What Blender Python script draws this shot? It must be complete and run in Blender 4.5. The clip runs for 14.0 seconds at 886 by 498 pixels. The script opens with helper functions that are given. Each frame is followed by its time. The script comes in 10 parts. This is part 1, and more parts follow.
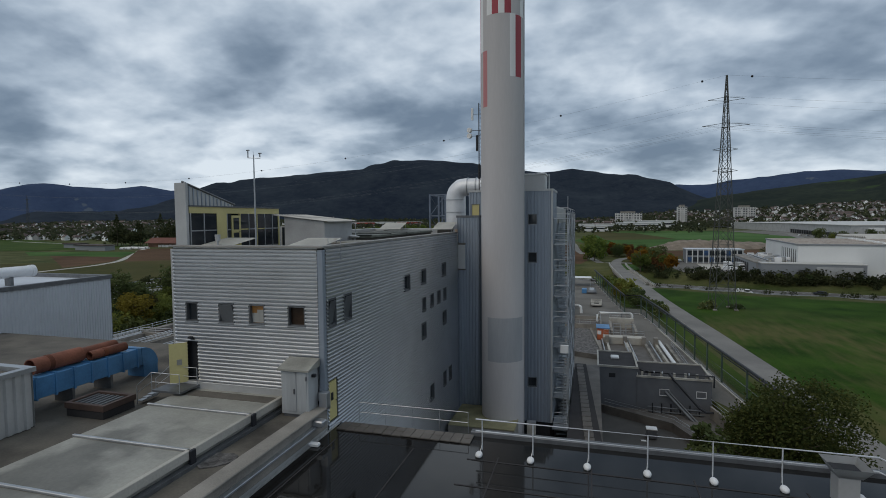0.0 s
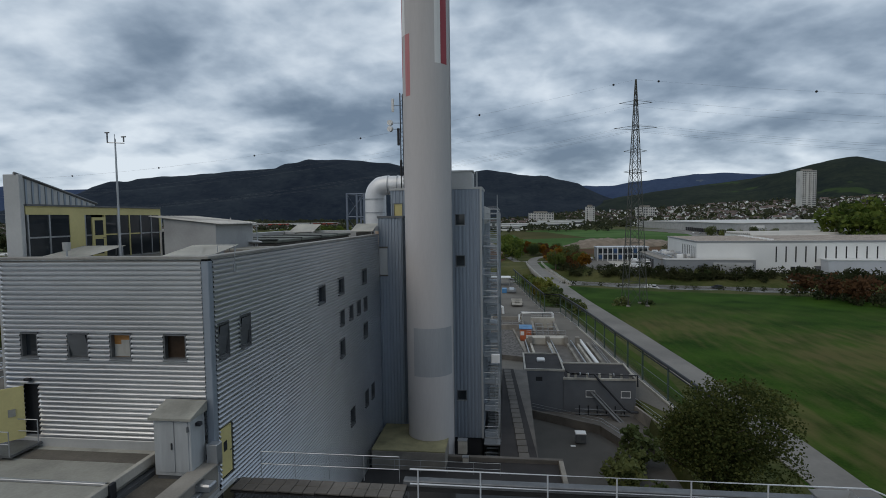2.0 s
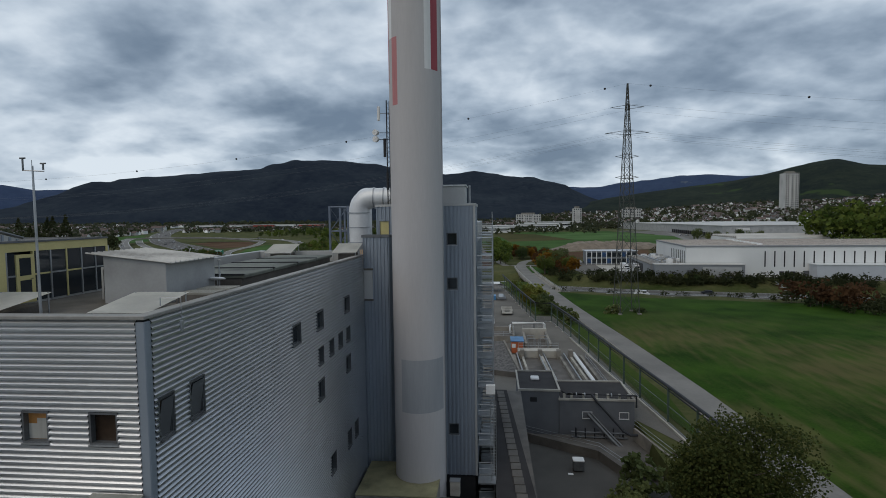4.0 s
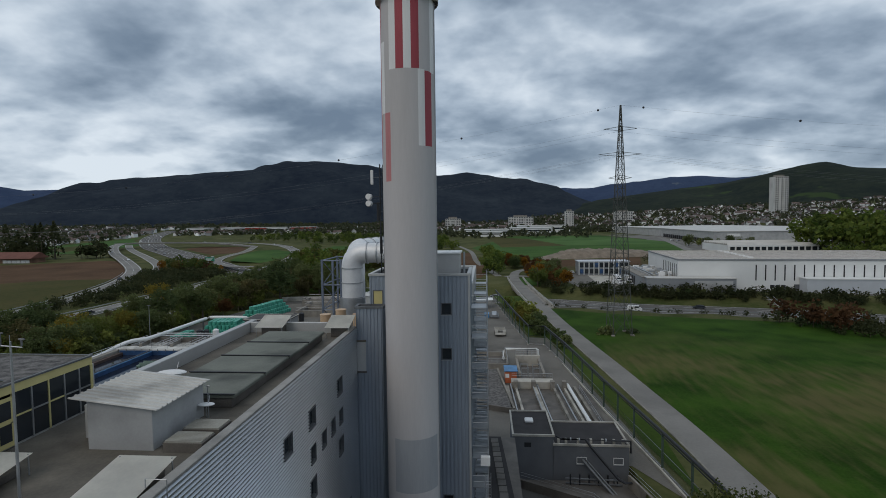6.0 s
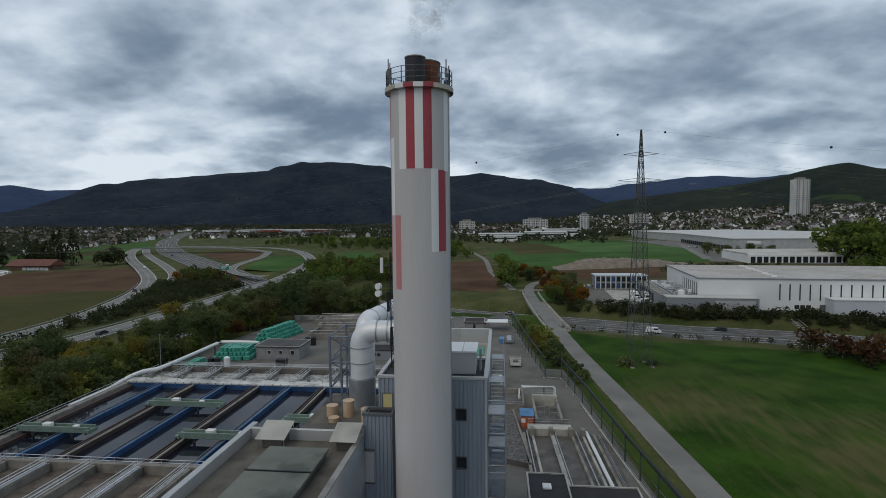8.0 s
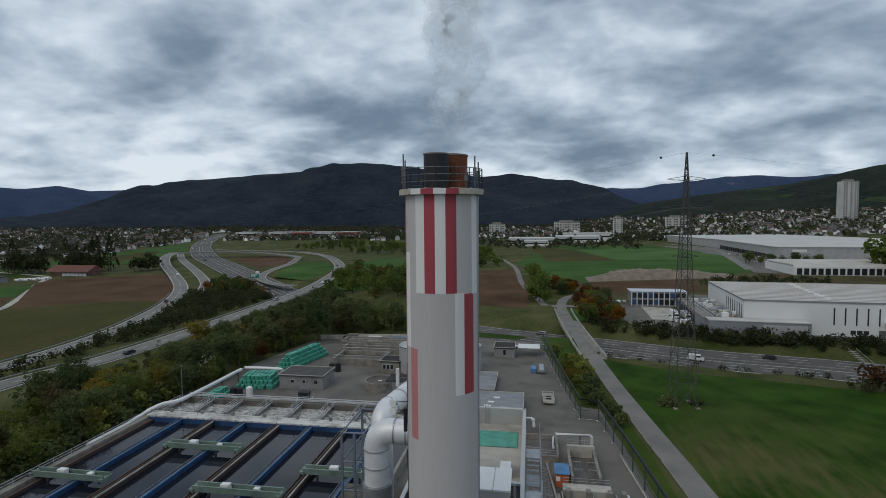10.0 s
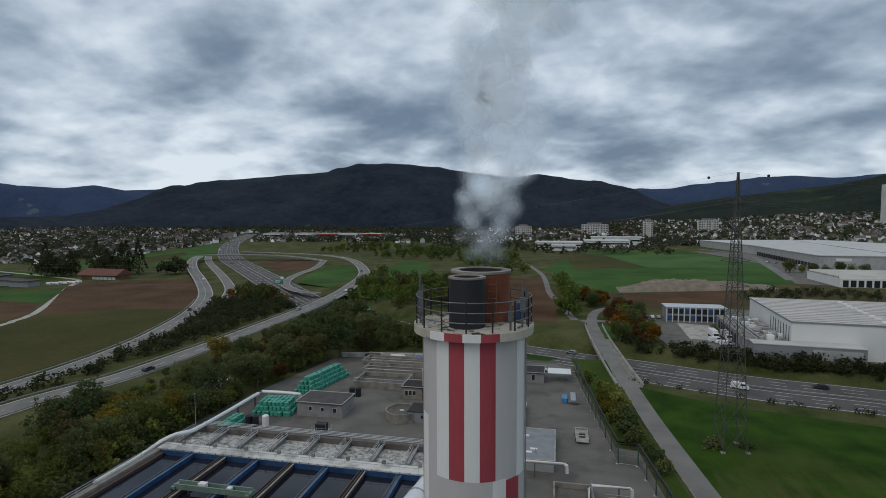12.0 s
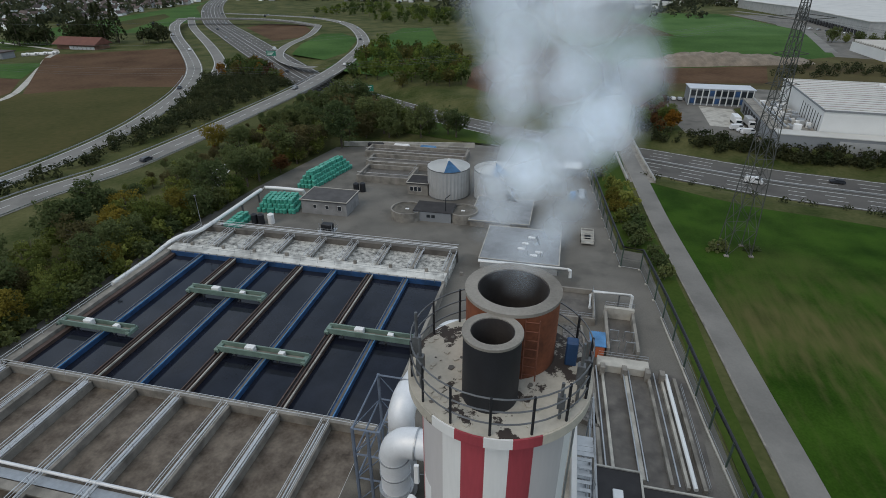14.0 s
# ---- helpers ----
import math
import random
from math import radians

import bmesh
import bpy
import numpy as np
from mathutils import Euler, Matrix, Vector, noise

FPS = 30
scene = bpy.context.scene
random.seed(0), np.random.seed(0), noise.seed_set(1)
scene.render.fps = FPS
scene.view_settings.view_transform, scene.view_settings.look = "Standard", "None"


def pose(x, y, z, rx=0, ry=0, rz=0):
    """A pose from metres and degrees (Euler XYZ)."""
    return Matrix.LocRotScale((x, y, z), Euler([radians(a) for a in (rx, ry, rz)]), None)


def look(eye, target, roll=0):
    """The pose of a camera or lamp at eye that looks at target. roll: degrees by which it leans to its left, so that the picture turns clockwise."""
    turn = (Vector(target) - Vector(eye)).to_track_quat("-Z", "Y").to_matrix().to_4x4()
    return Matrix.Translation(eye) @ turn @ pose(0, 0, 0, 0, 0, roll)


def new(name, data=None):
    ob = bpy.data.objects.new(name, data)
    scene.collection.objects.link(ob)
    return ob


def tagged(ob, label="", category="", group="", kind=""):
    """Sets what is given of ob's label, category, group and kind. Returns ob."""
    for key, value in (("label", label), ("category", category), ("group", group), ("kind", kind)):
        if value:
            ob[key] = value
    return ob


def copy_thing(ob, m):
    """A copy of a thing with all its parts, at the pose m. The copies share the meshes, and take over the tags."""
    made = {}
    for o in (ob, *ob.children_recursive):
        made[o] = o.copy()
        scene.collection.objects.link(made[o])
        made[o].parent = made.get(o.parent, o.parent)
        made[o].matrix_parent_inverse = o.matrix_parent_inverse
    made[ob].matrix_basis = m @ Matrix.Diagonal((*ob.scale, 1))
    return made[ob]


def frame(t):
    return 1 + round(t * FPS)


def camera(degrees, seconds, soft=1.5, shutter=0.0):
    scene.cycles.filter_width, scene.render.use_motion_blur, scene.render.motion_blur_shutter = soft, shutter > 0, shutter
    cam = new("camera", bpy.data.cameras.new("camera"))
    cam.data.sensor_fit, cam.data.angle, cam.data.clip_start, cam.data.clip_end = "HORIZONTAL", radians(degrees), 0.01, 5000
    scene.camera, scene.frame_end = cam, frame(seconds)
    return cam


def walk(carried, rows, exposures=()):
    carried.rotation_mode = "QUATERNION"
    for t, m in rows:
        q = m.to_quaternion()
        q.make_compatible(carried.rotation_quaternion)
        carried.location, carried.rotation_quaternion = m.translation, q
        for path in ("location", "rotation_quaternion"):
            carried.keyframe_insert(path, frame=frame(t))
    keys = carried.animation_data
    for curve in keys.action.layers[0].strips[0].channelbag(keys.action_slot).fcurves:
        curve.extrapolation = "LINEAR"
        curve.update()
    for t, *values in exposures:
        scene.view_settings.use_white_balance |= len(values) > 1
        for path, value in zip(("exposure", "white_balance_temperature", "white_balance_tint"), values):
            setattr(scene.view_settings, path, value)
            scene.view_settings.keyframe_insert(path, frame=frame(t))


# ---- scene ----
cam = camera(79.8, 14.0, soft=0.9)
PATH = [
    (0, (8.068, -49.657, 25.907), (7.527, -47.734, 25.791), -0.5),
    (0.5, (7.702, -48.723, 25.886), (7.267, -46.774, 25.771), -0.6),
    (1, (7.425, -47.808, 25.876), (7.028, -45.851, 25.761), -0.7),
    (1.5, (6.996, -46.454, 25.879), (6.677, -44.483, 25.763), -0.8),
    (2, (6.604, -45.073, 25.935), (6.365, -43.09, 25.817), -0.8),
    (2.5, (6.27, -43.563, 26.025), (6.062, -41.578, 25.908), -0.8),
    (3, (6.041, -42.314, 26.123), (5.839, -40.327, 26.006), -0.8),
    (5.5, (5.793, -40.45, 31.696), (5.624, -38.46, 31.582), -0.7),
    (6, (5.708, -40.089, 33.388), (5.545, -38.099, 33.272), -0.7),
    (6.5, (5.631, -39.519, 35.363), (5.47, -37.529, 35.247), -0.7),
    (7, (5.566, -38.759, 37.203), (5.405, -36.769, 37.086), -0.7),
    (7.5, (5.473, -37.69, 39.288), (5.276, -35.703, 39.17), -0.7),
    (8, (5.39, -36.246, 41.124), (5.175, -34.261, 41.005), -0.6),
    (10.5, (4.491, -26.736, 50.083), (4.138, -24.771, 49.961), -0.4),
    (11, (4.111, -24.682, 51.46), (3.736, -22.721, 51.337), -0.3),
    (11.5, (3.576, -22.152, 52.991), (3.174, -20.197, 52.869), -0.3),
    (12, (3.018, -19.825, 54.296), (2.599, -17.874, 54.173), -0.2),
    (12.5, (2.73, -17.252, 55.815), (2.295, -15.304, 55.692), -0.3),
    (13, (2.152, -15.166, 57.118), (1.71, -13.228, 56.892), -0.2),
    (13.5, (1.441, -12.352, 58.289), (1.009, -10.488, 57.708), -0.2),
    (14, (0.755, -9.782, 59.445), (0.363, -8.063, 58.5), -0.2),
]
walk(cam, [(t, look(eye, target, roll)) for t, eye, target, roll in PATH], ((0, 0.0), (12.5, 0.0), (13.2, 0.02), (13.5, 0.08), (14, 0.42)))

# ---- light ----
world = bpy.data.worlds.new("overcast_sky")
scene.world = world
world.use_nodes = True
wn, wl = world.node_tree.nodes, world.node_tree.links
SUN_AZ, SUN_EL = radians(215), radians(48)


def wmath(op, a, b=None, c=None):
    n = wn.new("ShaderNodeMath")
    n.operation = op
    for i, v in enumerate((a, b, c)):
        if v is None:
            continue
        if isinstance(v, (int, float)):
            n.inputs[i].default_value = v
        else:
            wl.new(v, n.inputs[i])
    return n.outputs[0]


def wnoise(vec, scale, detail, rough, dist=0.0):
    n = wn.new("ShaderNodeTexNoise")
    n.inputs["Scale"].default_value = scale
    n.inputs["Detail"].default_value = detail
    n.inputs["Roughness"].default_value = rough
    n.inputs["Distortion"].default_value = dist
    wl.new(vec, n.inputs["Vector"])
    return n.outputs["Fac"]


def build_sky():
    """A broken layer of stratocumulus over a clear sky, laid out on a flat deck."""
    bg = wn["Background"]
    bg.inputs["Strength"].default_value = 0.1
    sky = wn.new("ShaderNodeTexSky")
    sky.sky_type = "NISHITA"
    sky.sun_disc = False
    sky.sun_elevation, sky.sun_rotation = SUN_EL, SUN_AZ
    co = wn.new("ShaderNodeTexCoord").outputs["Generated"]
    sep = wn.new("ShaderNodeSeparateXYZ")
    wl.new(co, sep.inputs[0])
    up = wmath("MAXIMUM", sep.outputs[2], 0.0)
    den = wmath("ADD", up, 0.33)
    px = wmath("DIVIDE", sep.outputs[0], den)
    py = wmath("DIVIDE", sep.outputs[1], den)

    def deck(sx, sy, layer):
        v = wn.new("ShaderNodeCombineXYZ")
        wl.new(wmath("MULTIPLY_ADD", px, sx[0], sx[1]), v.inputs[0])
        wl.new(wmath("MULTIPLY_ADD", py, sy[0], sy[1]), v.inputs[1])
        v.inputs[2].default_value = layer
        return v.outputs[0]
    # wide banks, lumpy rolls within them with bright seams between, and the light on their far sides
    banks = wnoise(deck((1.2, 3.7), (1.15, 1.2), 5.3), 1.0, 2.0, 0.5)
    rolls = wnoise(deck((2.1, 1.3), (2.2, 0.4), 2.1), 1.0, 5.0, 0.52)
    beyond = wnoise(deck((2.1, 1.3), (2.2, 0.65), 2.1), 1.0, 5.0, 0.52)
    lumps = wmath("ABSOLUTE", wmath("MULTIPLY_ADD", wnoise(deck((2.2, 6.1), (2.4, 3.3), 9.4), 1.0, 3.0, 0.5, 0.5), 2.0, -1.0))
    puffs = wnoise(deck((6.2, 0.3), (6.6, 0.7), 7.7), 1.0, 6.0, 0.55)
    relief = wmath("SUBTRACT", rolls, beyond)
    body = wmath("ADD", wmath("MULTIPLY", banks, 0.44), wmath("MULTIPLY", rolls, 0.36))
    body = wmath("MULTIPLY_ADD", lumps, 0.21, body)
    body = wmath("MULTIPLY_ADD", puffs, 0.16, body)
    body = wmath("MULTIPLY_ADD", relief, 0.24, body)
    body = wmath("MULTIPLY_ADD", body, 1.18, -0.074)
    # the layer is thin and bright low over the hills
    low = wn.new("ShaderNodeMapRange")
    low.interpolation_type = "SMOOTHSTEP"
    wl.new(up, low.inputs["Value"])
    for key, val in (("From Min", 0.055), ("From Max", 0.125), ("To Min", -0.085), ("To Max", 0.0)):
        low.inputs[key].default_value = val
    body = wmath("ADD", body, low.outputs[0])
    ramp = wn.new("ShaderNodeValToRGB")
    wl.new(body, ramp.inputs[0])
    e = ramp.color_ramp.elements
    e[0].position, e[0].color = 0.37, (0.72, 0.80, 0.88, 1)
    e[1].position, e[1].color = 0.69, (0.150, 0.208, 0.288, 1)
    for pos, col in ((0.45, (0.545, 0.63, 0.725, 1)), (0.51, (0.40, 0.485, 0.585, 1)), (0.57, (0.285, 0.36, 0.455, 1)), (0.63, (0.20, 0.265, 0.35, 1))):
        el = ramp.color_ramp.elements.new(pos)
        el.color = col
    scaled = wn.new("ShaderNodeMix")
    scaled.data_type, scaled.blend_type = "RGBA", "MULTIPLY"
    scaled.inputs["Factor"].default_value = 1.0
    wl.new(ramp.outputs[0], scaled.inputs["A"])
    scaled.inputs["B"].default_value = (10.0, 10.0, 10.0, 1)
    # the layer thins out and brightens a little towards the zenith
    mix = wn.new("ShaderNodeMix")
    mix.data_type = "RGBA"
    mix.inputs["Factor"].default_value = 0.94
    wl.new(sky.outputs[0], mix.inputs["A"])
    wl.new(scaled.outputs["Result"], mix.inputs["B"])
    wl.new(mix.outputs["Result"], bg.inputs["Color"])


build_sky()
sun = new("sun", bpy.data.lights.new("sun", "SUN"))
sun.data.energy, sun.data.angle, sun.data.color = 0.8, radians(40), (1.0, 0.90, 0.76)
sun.matrix_world = look((math.sin(SUN_AZ) * 50, math.cos(SUN_AZ) * 50, math.tan(SUN_EL) * 50), (0, 0, 0))

# ---- materials ----
def material(name, color, rough=0.7, metal=0.0, var=0.25, scale=1.0, grain=12.0, bump=0.15, tint=None, island=0.0, stain=0.0, streak=False, ior=None, alpha=None):
    """Base colour broken up at two scales, with fine relief; stain: darker blots of their own; streak: stretched upright."""
    m = bpy.data.materials.new(name)
    m.use_nodes = True
    n, l = m.node_tree.nodes, m.node_tree.links
    b = n["Principled BSDF"]
    b.inputs["Roughness"].default_value, b.inputs["Metallic"].default_value = rough, metal
    if ior:
        b.inputs["IOR"].default_value = ior
    geo = n.new("ShaderNodeNewGeometry")
    vec = geo.outputs["Position"]
    if streak:
        mp = n.new("ShaderNodeMapping")
        mp.inputs["Scale"].default_value = (1, 1, 0.12)
        l.new(vec, mp.inputs["Vector"])
        vec = mp.outputs[0]

    def noisy(sc, detail):
        t = n.new("ShaderNodeTexNoise")
        t.inputs["Scale"].default_value, t.inputs["Detail"].default_value = sc, detail
        l.new(vec, t.inputs["Vector"])
        return t.outputs["Fac"]

    big, fine = noisy(scale, 5.0), noisy(grain, 4.0)
    mx = n.new("ShaderNodeMath")
    mx.operation = "MULTIPLY_ADD"
    l.new(fine, mx.inputs[0])
    mx.inputs[1].default_value = 0.4
    l.new(big, mx.inputs[2])
    ramp = n.new("ShaderNodeValToRGB")
    l.new(mx.outputs[0], ramp.inputs[0])
    c = Vector(color)
    other = Vector(tint) if tint else c * (1 + var)
    e = ramp.color_ramp.elements
    e[0].position, e[0].color = 0.45, (*(c * (1 - var)), 1)
    e[1].position, e[1].color = 0.95, (*[min(v, 0.95) for v in other], 1)
    out = ramp.outputs[0]
    if stain:
        s = n.new("ShaderNodeValToRGB")
        l.new(noisy(scale * 0.37 + 0.05, 6.0), s.inputs[0])
        s.color_ramp.elements[0].position, s.color_ramp.elements[1].position = 0.52, 0.62
        s.color_ramp.elements[0].color = (1, 1, 1, 1)
        s.color_ramp.elements[1].color = (1 - stain, 1 - stain, 1 - stain, 1)
        mul = n.new("ShaderNodeMix")
        mul.data_type, mul.blend_type = "RGBA", "MULTIPLY"
        mul.inputs["Factor"].default_value = 1.0
        l.new(out, mul.inputs["A"])
        l.new(s.outputs[0], mul.inputs["B"])
        out = mul.outputs["Result"]
    if island:
        hsv = n.new("ShaderNodeHueSaturation")
        ma = n.new("ShaderNodeMapRange")
        l.new(geo.outputs["Random Per Island"], ma.inputs["Value"])
        ma.inputs["To Min"].default_value, ma.inputs["To Max"].default_value = 1 - island, 1 + island
        l.new(ma.outputs[0], hsv.inputs["Value"])
        l.new(out, hsv.inputs["Color"])
        out = hsv.outputs[0]
    l.new(out, b.inputs["Base Color"])
    if bump:
        bp = n.new("ShaderNodeBump")
        bp.inputs["Strength"].default_value, bp.inputs["Distance"].default_value = bump, 0.02
        l.new(fine, bp.inputs["Height"])
        l.new(bp.outputs[0], b.inputs["Normal"])
    if alpha is not None:
        b.inputs["Alpha"].default_value = alpha
    return m


def leaf_material(name, a, b_col, spread=0.18, wide=False):
    m = bpy.data.materials.new(name)
    m.use_nodes = True
    n, l = m.node_tree.nodes, m.node_tree.links
    b = n["Principled BSDF"]
    b.inputs["Roughness"].default_value = 0.75
    b.inputs["Specular IOR Level"].default_value = 0.12
    geo = n.new("ShaderNodeNewGeometry")
    info = n.new("ShaderNodeObjectInfo")
    ramp = n.new("ShaderNodeValToRGB")
    add = n.new("ShaderNodeMath")
    add.operation = "MULTIPLY_ADD"
    l.new(geo.outputs["Random Per Island"], add.inputs[0])
    add.inputs[1].default_value = spread
    sc = n.new("ShaderNodeMath")
    sc.operation = "MULTIPLY"
    if wide:
        tex = n.new("ShaderNodeTexNoise")
        tex.inputs["Scale"].default_value = 0.13
        l.new(geo.outputs["Position"], tex.inputs["Vector"])
        rng2 = n.new("ShaderNodeMapRange")
        rng2.inputs["From Min"].default_value, rng2.inputs["From Max"].default_value = 0.3, 0.7
        l.new(tex.outputs["Fac"], rng2.inputs["Value"])
        l.new(rng2.outputs[0], sc.inputs[0])
    else:
        l.new(info.outputs["Random"], sc.inputs[0])
    sc.inputs[1].default_value = 1 - spread
    l.new(sc.outputs[0], add.inputs[2])
    l.new(add.outputs[0], ramp.inputs[0])
    e = ramp.color_ramp.elements
    e[0].color, e[1].color = (*a, 1), (*b_col, 1)
    l.new(ramp.outputs[0], b.inputs["Base Color"])
    thin = n.new("ShaderNodeBsdfTranslucent")
    l.new(ramp.outputs[0], thin.inputs["Color"])
    mix = n.new("ShaderNodeMixShader")
    mix.inputs[0].default_value = 0.42
    l.new(b.outputs[0], mix.inputs[1])
    l.new(thin.outputs[0], mix.inputs[2])
    l.new(mix.outputs[0], n["Material Output"].inputs["Surface"])
    return m


CLAD = material("corrugated_aluminium", (0.66, 0.672, 0.69), 0.30, 0.88, 0.07, 0.4, 6, 0.015)
RIB = material("blue_grey_ribbed_sheet", (0.29, 0.325, 0.37), 0.45, 0.35, 0.12, 0.3, 5, 0.04, streak=True)
GREYSHEET = material("light_grey_sheet", (0.47, 0.467, 0.455), 0.45, 0.3, 0.1, 0.4, 8, 0.04, stain=0.12)
CHIM = material("chimney_concrete_paint", (0.50, 0.472, 0.462), 0.75, 0, 0.08, 0.5, 10, 0.08, streak=True, stain=0.06)
CHIM_PATCH = material("fresh_grey_patch", (0.34, 0.345, 0.355), 0.8, 0, 0.1, 0.9, 10, 0.08, streak=True, stain=0.1)
WHITE = material("white_paint", (0.74, 0.73, 0.71), 0.6, 0, 0.08, 0.8, 14, 0.06, streak=True)
RED = material("faded_red_paint", (0.34, 0.05, 0.065), 0.65, 0, 0.25, 0.8, 14, 0.06, streak=True)
PINK = material("weathered_pink_paint", (0.47, 0.19, 0.19), 0.7, 0, 0.18, 0.8, 14, 0.06, streak=True)
CONC = material("concrete", (0.235, 0.215, 0.185), 0.85, 0, 0.3, 0.6, 14, 0.35, stain=0.3)
CONC_LT = material("pale_concrete", (0.42, 0.395, 0.345), 0.85, 0, 0.22, 0.5, 12, 0.3, stain=0.28)
CONC_DK = material("dark_wet_concrete", (0.115, 0.102, 0.088), 0.7, 0, 0.35, 0.5, 12, 0.3, stain=0.3)
ASPH = material("asphalt", (0.075, 0.070, 0.063), 0.88, 0, 0.25, 0.15, 9, 0.2, stain=0.2)
YARD = material("worn_yard_asphalt", (0.142, 0.131, 0.113), 0.9, 0, 0.28, 0.10, 4, 0.25, stain=0.3)
ROADM = material("grey_road_surface", (0.185, 0.175, 0.158), 0.88, 0, 0.18, 0.09, 2.5, 0.15, stain=0.18)
MWAY = material("dark_motorway_asphalt", (0.090, 0.083, 0.074), 0.9, 0, 0.22, 0.12, 3.0, 0.15, stain=0.22)
MARK = material("white_road_paint", (0.62, 0.62, 0.6), 0.7, 0, 0.1, 0.5, 6, 0.0)
GRASS = material("meadow_grass", (0.028, 0.066, 0.008), 0.9, 0, 0.3, 0.045, 1.4, 0.3, tint=(0.065, 0.092, 0.018))
ROUGHG = material("rough_verge_grass", (0.05, 0.075, 0.018), 0.95, 0, 0.4, 0.06, 0.9, 0.3, tint=(0.12, 0.115, 0.05))
SOIL = material("ploughed_soil", (0.082, 0.046, 0.026), 0.95, 0, 0.3, 0.03, 0.5, 0.3, tint=(0.135, 0.082, 0.048))
SOILG = material("sprouting_field", (0.048, 0.062, 0.016), 0.95, 0, 0.3, 0.015, 0.4, 0.3, tint=(0.095, 0.078, 0.03))
FALLOW = material("fallow_brown_land", (0.075, 0.055, 0.03), 0.95, 0, 0.3, 0.03, 0.6, 0.3, tint=(0.105, 0.095, 0.04))
CROP = material("green_crop", (0.036, 0.092, 0.016), 0.9, 0, 0.3, 0.02, 0.5, 0.3, tint=(0.072, 0.135, 0.034))
CROPLT = material("light_green_crop", (0.058, 0.125, 0.03), 0.9, 0, 0.25, 0.02, 0.5, 0.3, tint=(0.09, 0.16, 0.05))
GRAVEL = material("roof_gravel", (0.105, 0.098, 0.092), 0.95, 0, 0.85, 2.2, 11, 0.9)
ROOFM = material("roof_membrane", (0.112, 0.099, 0.080), 0.85, 0, 0.35, 0.5, 9, 0.25, stain=0.4)
ROOFWET = material("wet_bitumen_roof", (0.014, 0.0135, 0.013), 0.05, 0, 0.5, 0.3, 4, 0.0, stain=0.3, ior=1.3)
BEIGE = material("beige_roof_cover", (0.30, 0.29, 0.25), 0.6, 0, 0.25, 0.6, 9, 0.08, stain=0.45)
PANELG = material("grey_green_cover_panel", (0.14, 0.148, 0.122), 0.75, 0, 0.25, 0.5, 8, 0.15, stain=0.5)
YELLOW = material("pale_yellow_paint", (0.58, 0.50, 0.22), 0.5, 0, 0.1, 0.8, 10, 0.03)
# near-black colour stands in for unlit depth behind openings
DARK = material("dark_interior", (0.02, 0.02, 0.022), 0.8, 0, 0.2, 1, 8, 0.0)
BLACK = material("black_steel", (0.014, 0.0145, 0.018), 0.6, 0.0, 0.3, 1.2, 14, 0.08)
STEEL = material("galvanised_steel", (0.42, 0.43, 0.44), 0.42, 0.75, 0.15, 1.5, 16, 0.04)
STEEL_DK = material("weathered_steel", (0.16, 0.165, 0.17), 0.55, 0.6, 0.25, 1.5, 16, 0.06)
ALU = material("bright_aluminium_jacket", (0.72, 0.72, 0.72), 0.5, 0.3, 0.1, 0.8, 6, 0.06)
RUST = material("rusty_steel", (0.20, 0.065, 0.03), 0.8, 0.2, 0.45, 0.8, 9, 0.2, stain=0.3)
RUSTDK = material("dark_rusty_pipe", (0.23, 0.085, 0.05), 0.75, 0.2, 0.35, 0.9, 9, 0.2, stain=0.25)
BLUE = material("blue_painted_steel", (0.026, 0.078, 0.19), 0.5, 0.1, 0.3, 0.8, 9, 0.06, stain=0.35)
BLUELT = material("light_blue_duct", (0.075, 0.22, 0.42), 0.45, 0.1, 0.25, 0.6, 9, 0.06, stain=0.25)
BROWN = material("brown_painted_rail", (0.085, 0.055, 0.044), 0.6, 0.2, 0.25, 0.8, 9, 0.06)
BRIDGEG = material("grey_green_bridge_paint", (0.17, 0.24, 0.20), 0.5, 0.1, 0.2, 0.8, 9, 0.06, stain=0.2)
TEALM = material("teal_plastic_wrap", (0.055, 0.265, 0.195), 0.4, 0, 0.3, 1.0, 8, 0.15, island=0.3)
ANTHR = material("dark_grey_render", (0.135, 0.14, 0.15), 0.85, 0, 0.12, 0.5, 12, 0.1, stain=0.1)
TARROOF = material("dark_flat_roof", (0.034, 0.031, 0.031), 0.95, 0, 0.25, 0.5, 10, 0.2, stain=0.2)
WSHEET = material("white_sheet_cladding", (0.74, 0.74, 0.72), 0.5, 0.1, 0.06, 0.1, 3, 0.02)
WROOF = material("pale_sheet_roof", (0.56, 0.54, 0.50), 0.55, 0.1, 0.1, 0.06, 2, 0.02, stain=0.12)
MIDGREY = material("mid_grey_cladding", (0.24, 0.25, 0.26), 0.6, 0.1, 0.1, 0.1, 3, 0.02)
WATER = material("dark_settling_water", (0.012, 0.014, 0.022), 0.06, 0, 0.3, 0.3, 3, 0.04, ior=1.33)
FOAM = material("churned_grey_water", (0.10, 0.092, 0.078), 0.5, 0, 0.8, 1.1, 4.0, 0.7, tint=(0.72, 0.70, 0.64))
SLUDGE = material("brown_aerated_water", (0.070, 0.048, 0.032), 0.75, 0, 0.35, 0.45, 2.2, 0.4, tint=(0.19, 0.155, 0.12))
BARK = material("tree_bark", (0.10, 0.08, 0.06), 0.9, 0, 0.3, 2, 16, 0.4)
GLASS = material("dark_window_glass", (0.025, 0.03, 0.035), 0.06, 0, 0.2, 0.5, 3, 0.0, ior=1.5)
REDM = material("red_vehicle_paint", (0.4, 0.05, 0.03), 0.4, 0, 0.1, 1, 8, 0.0)
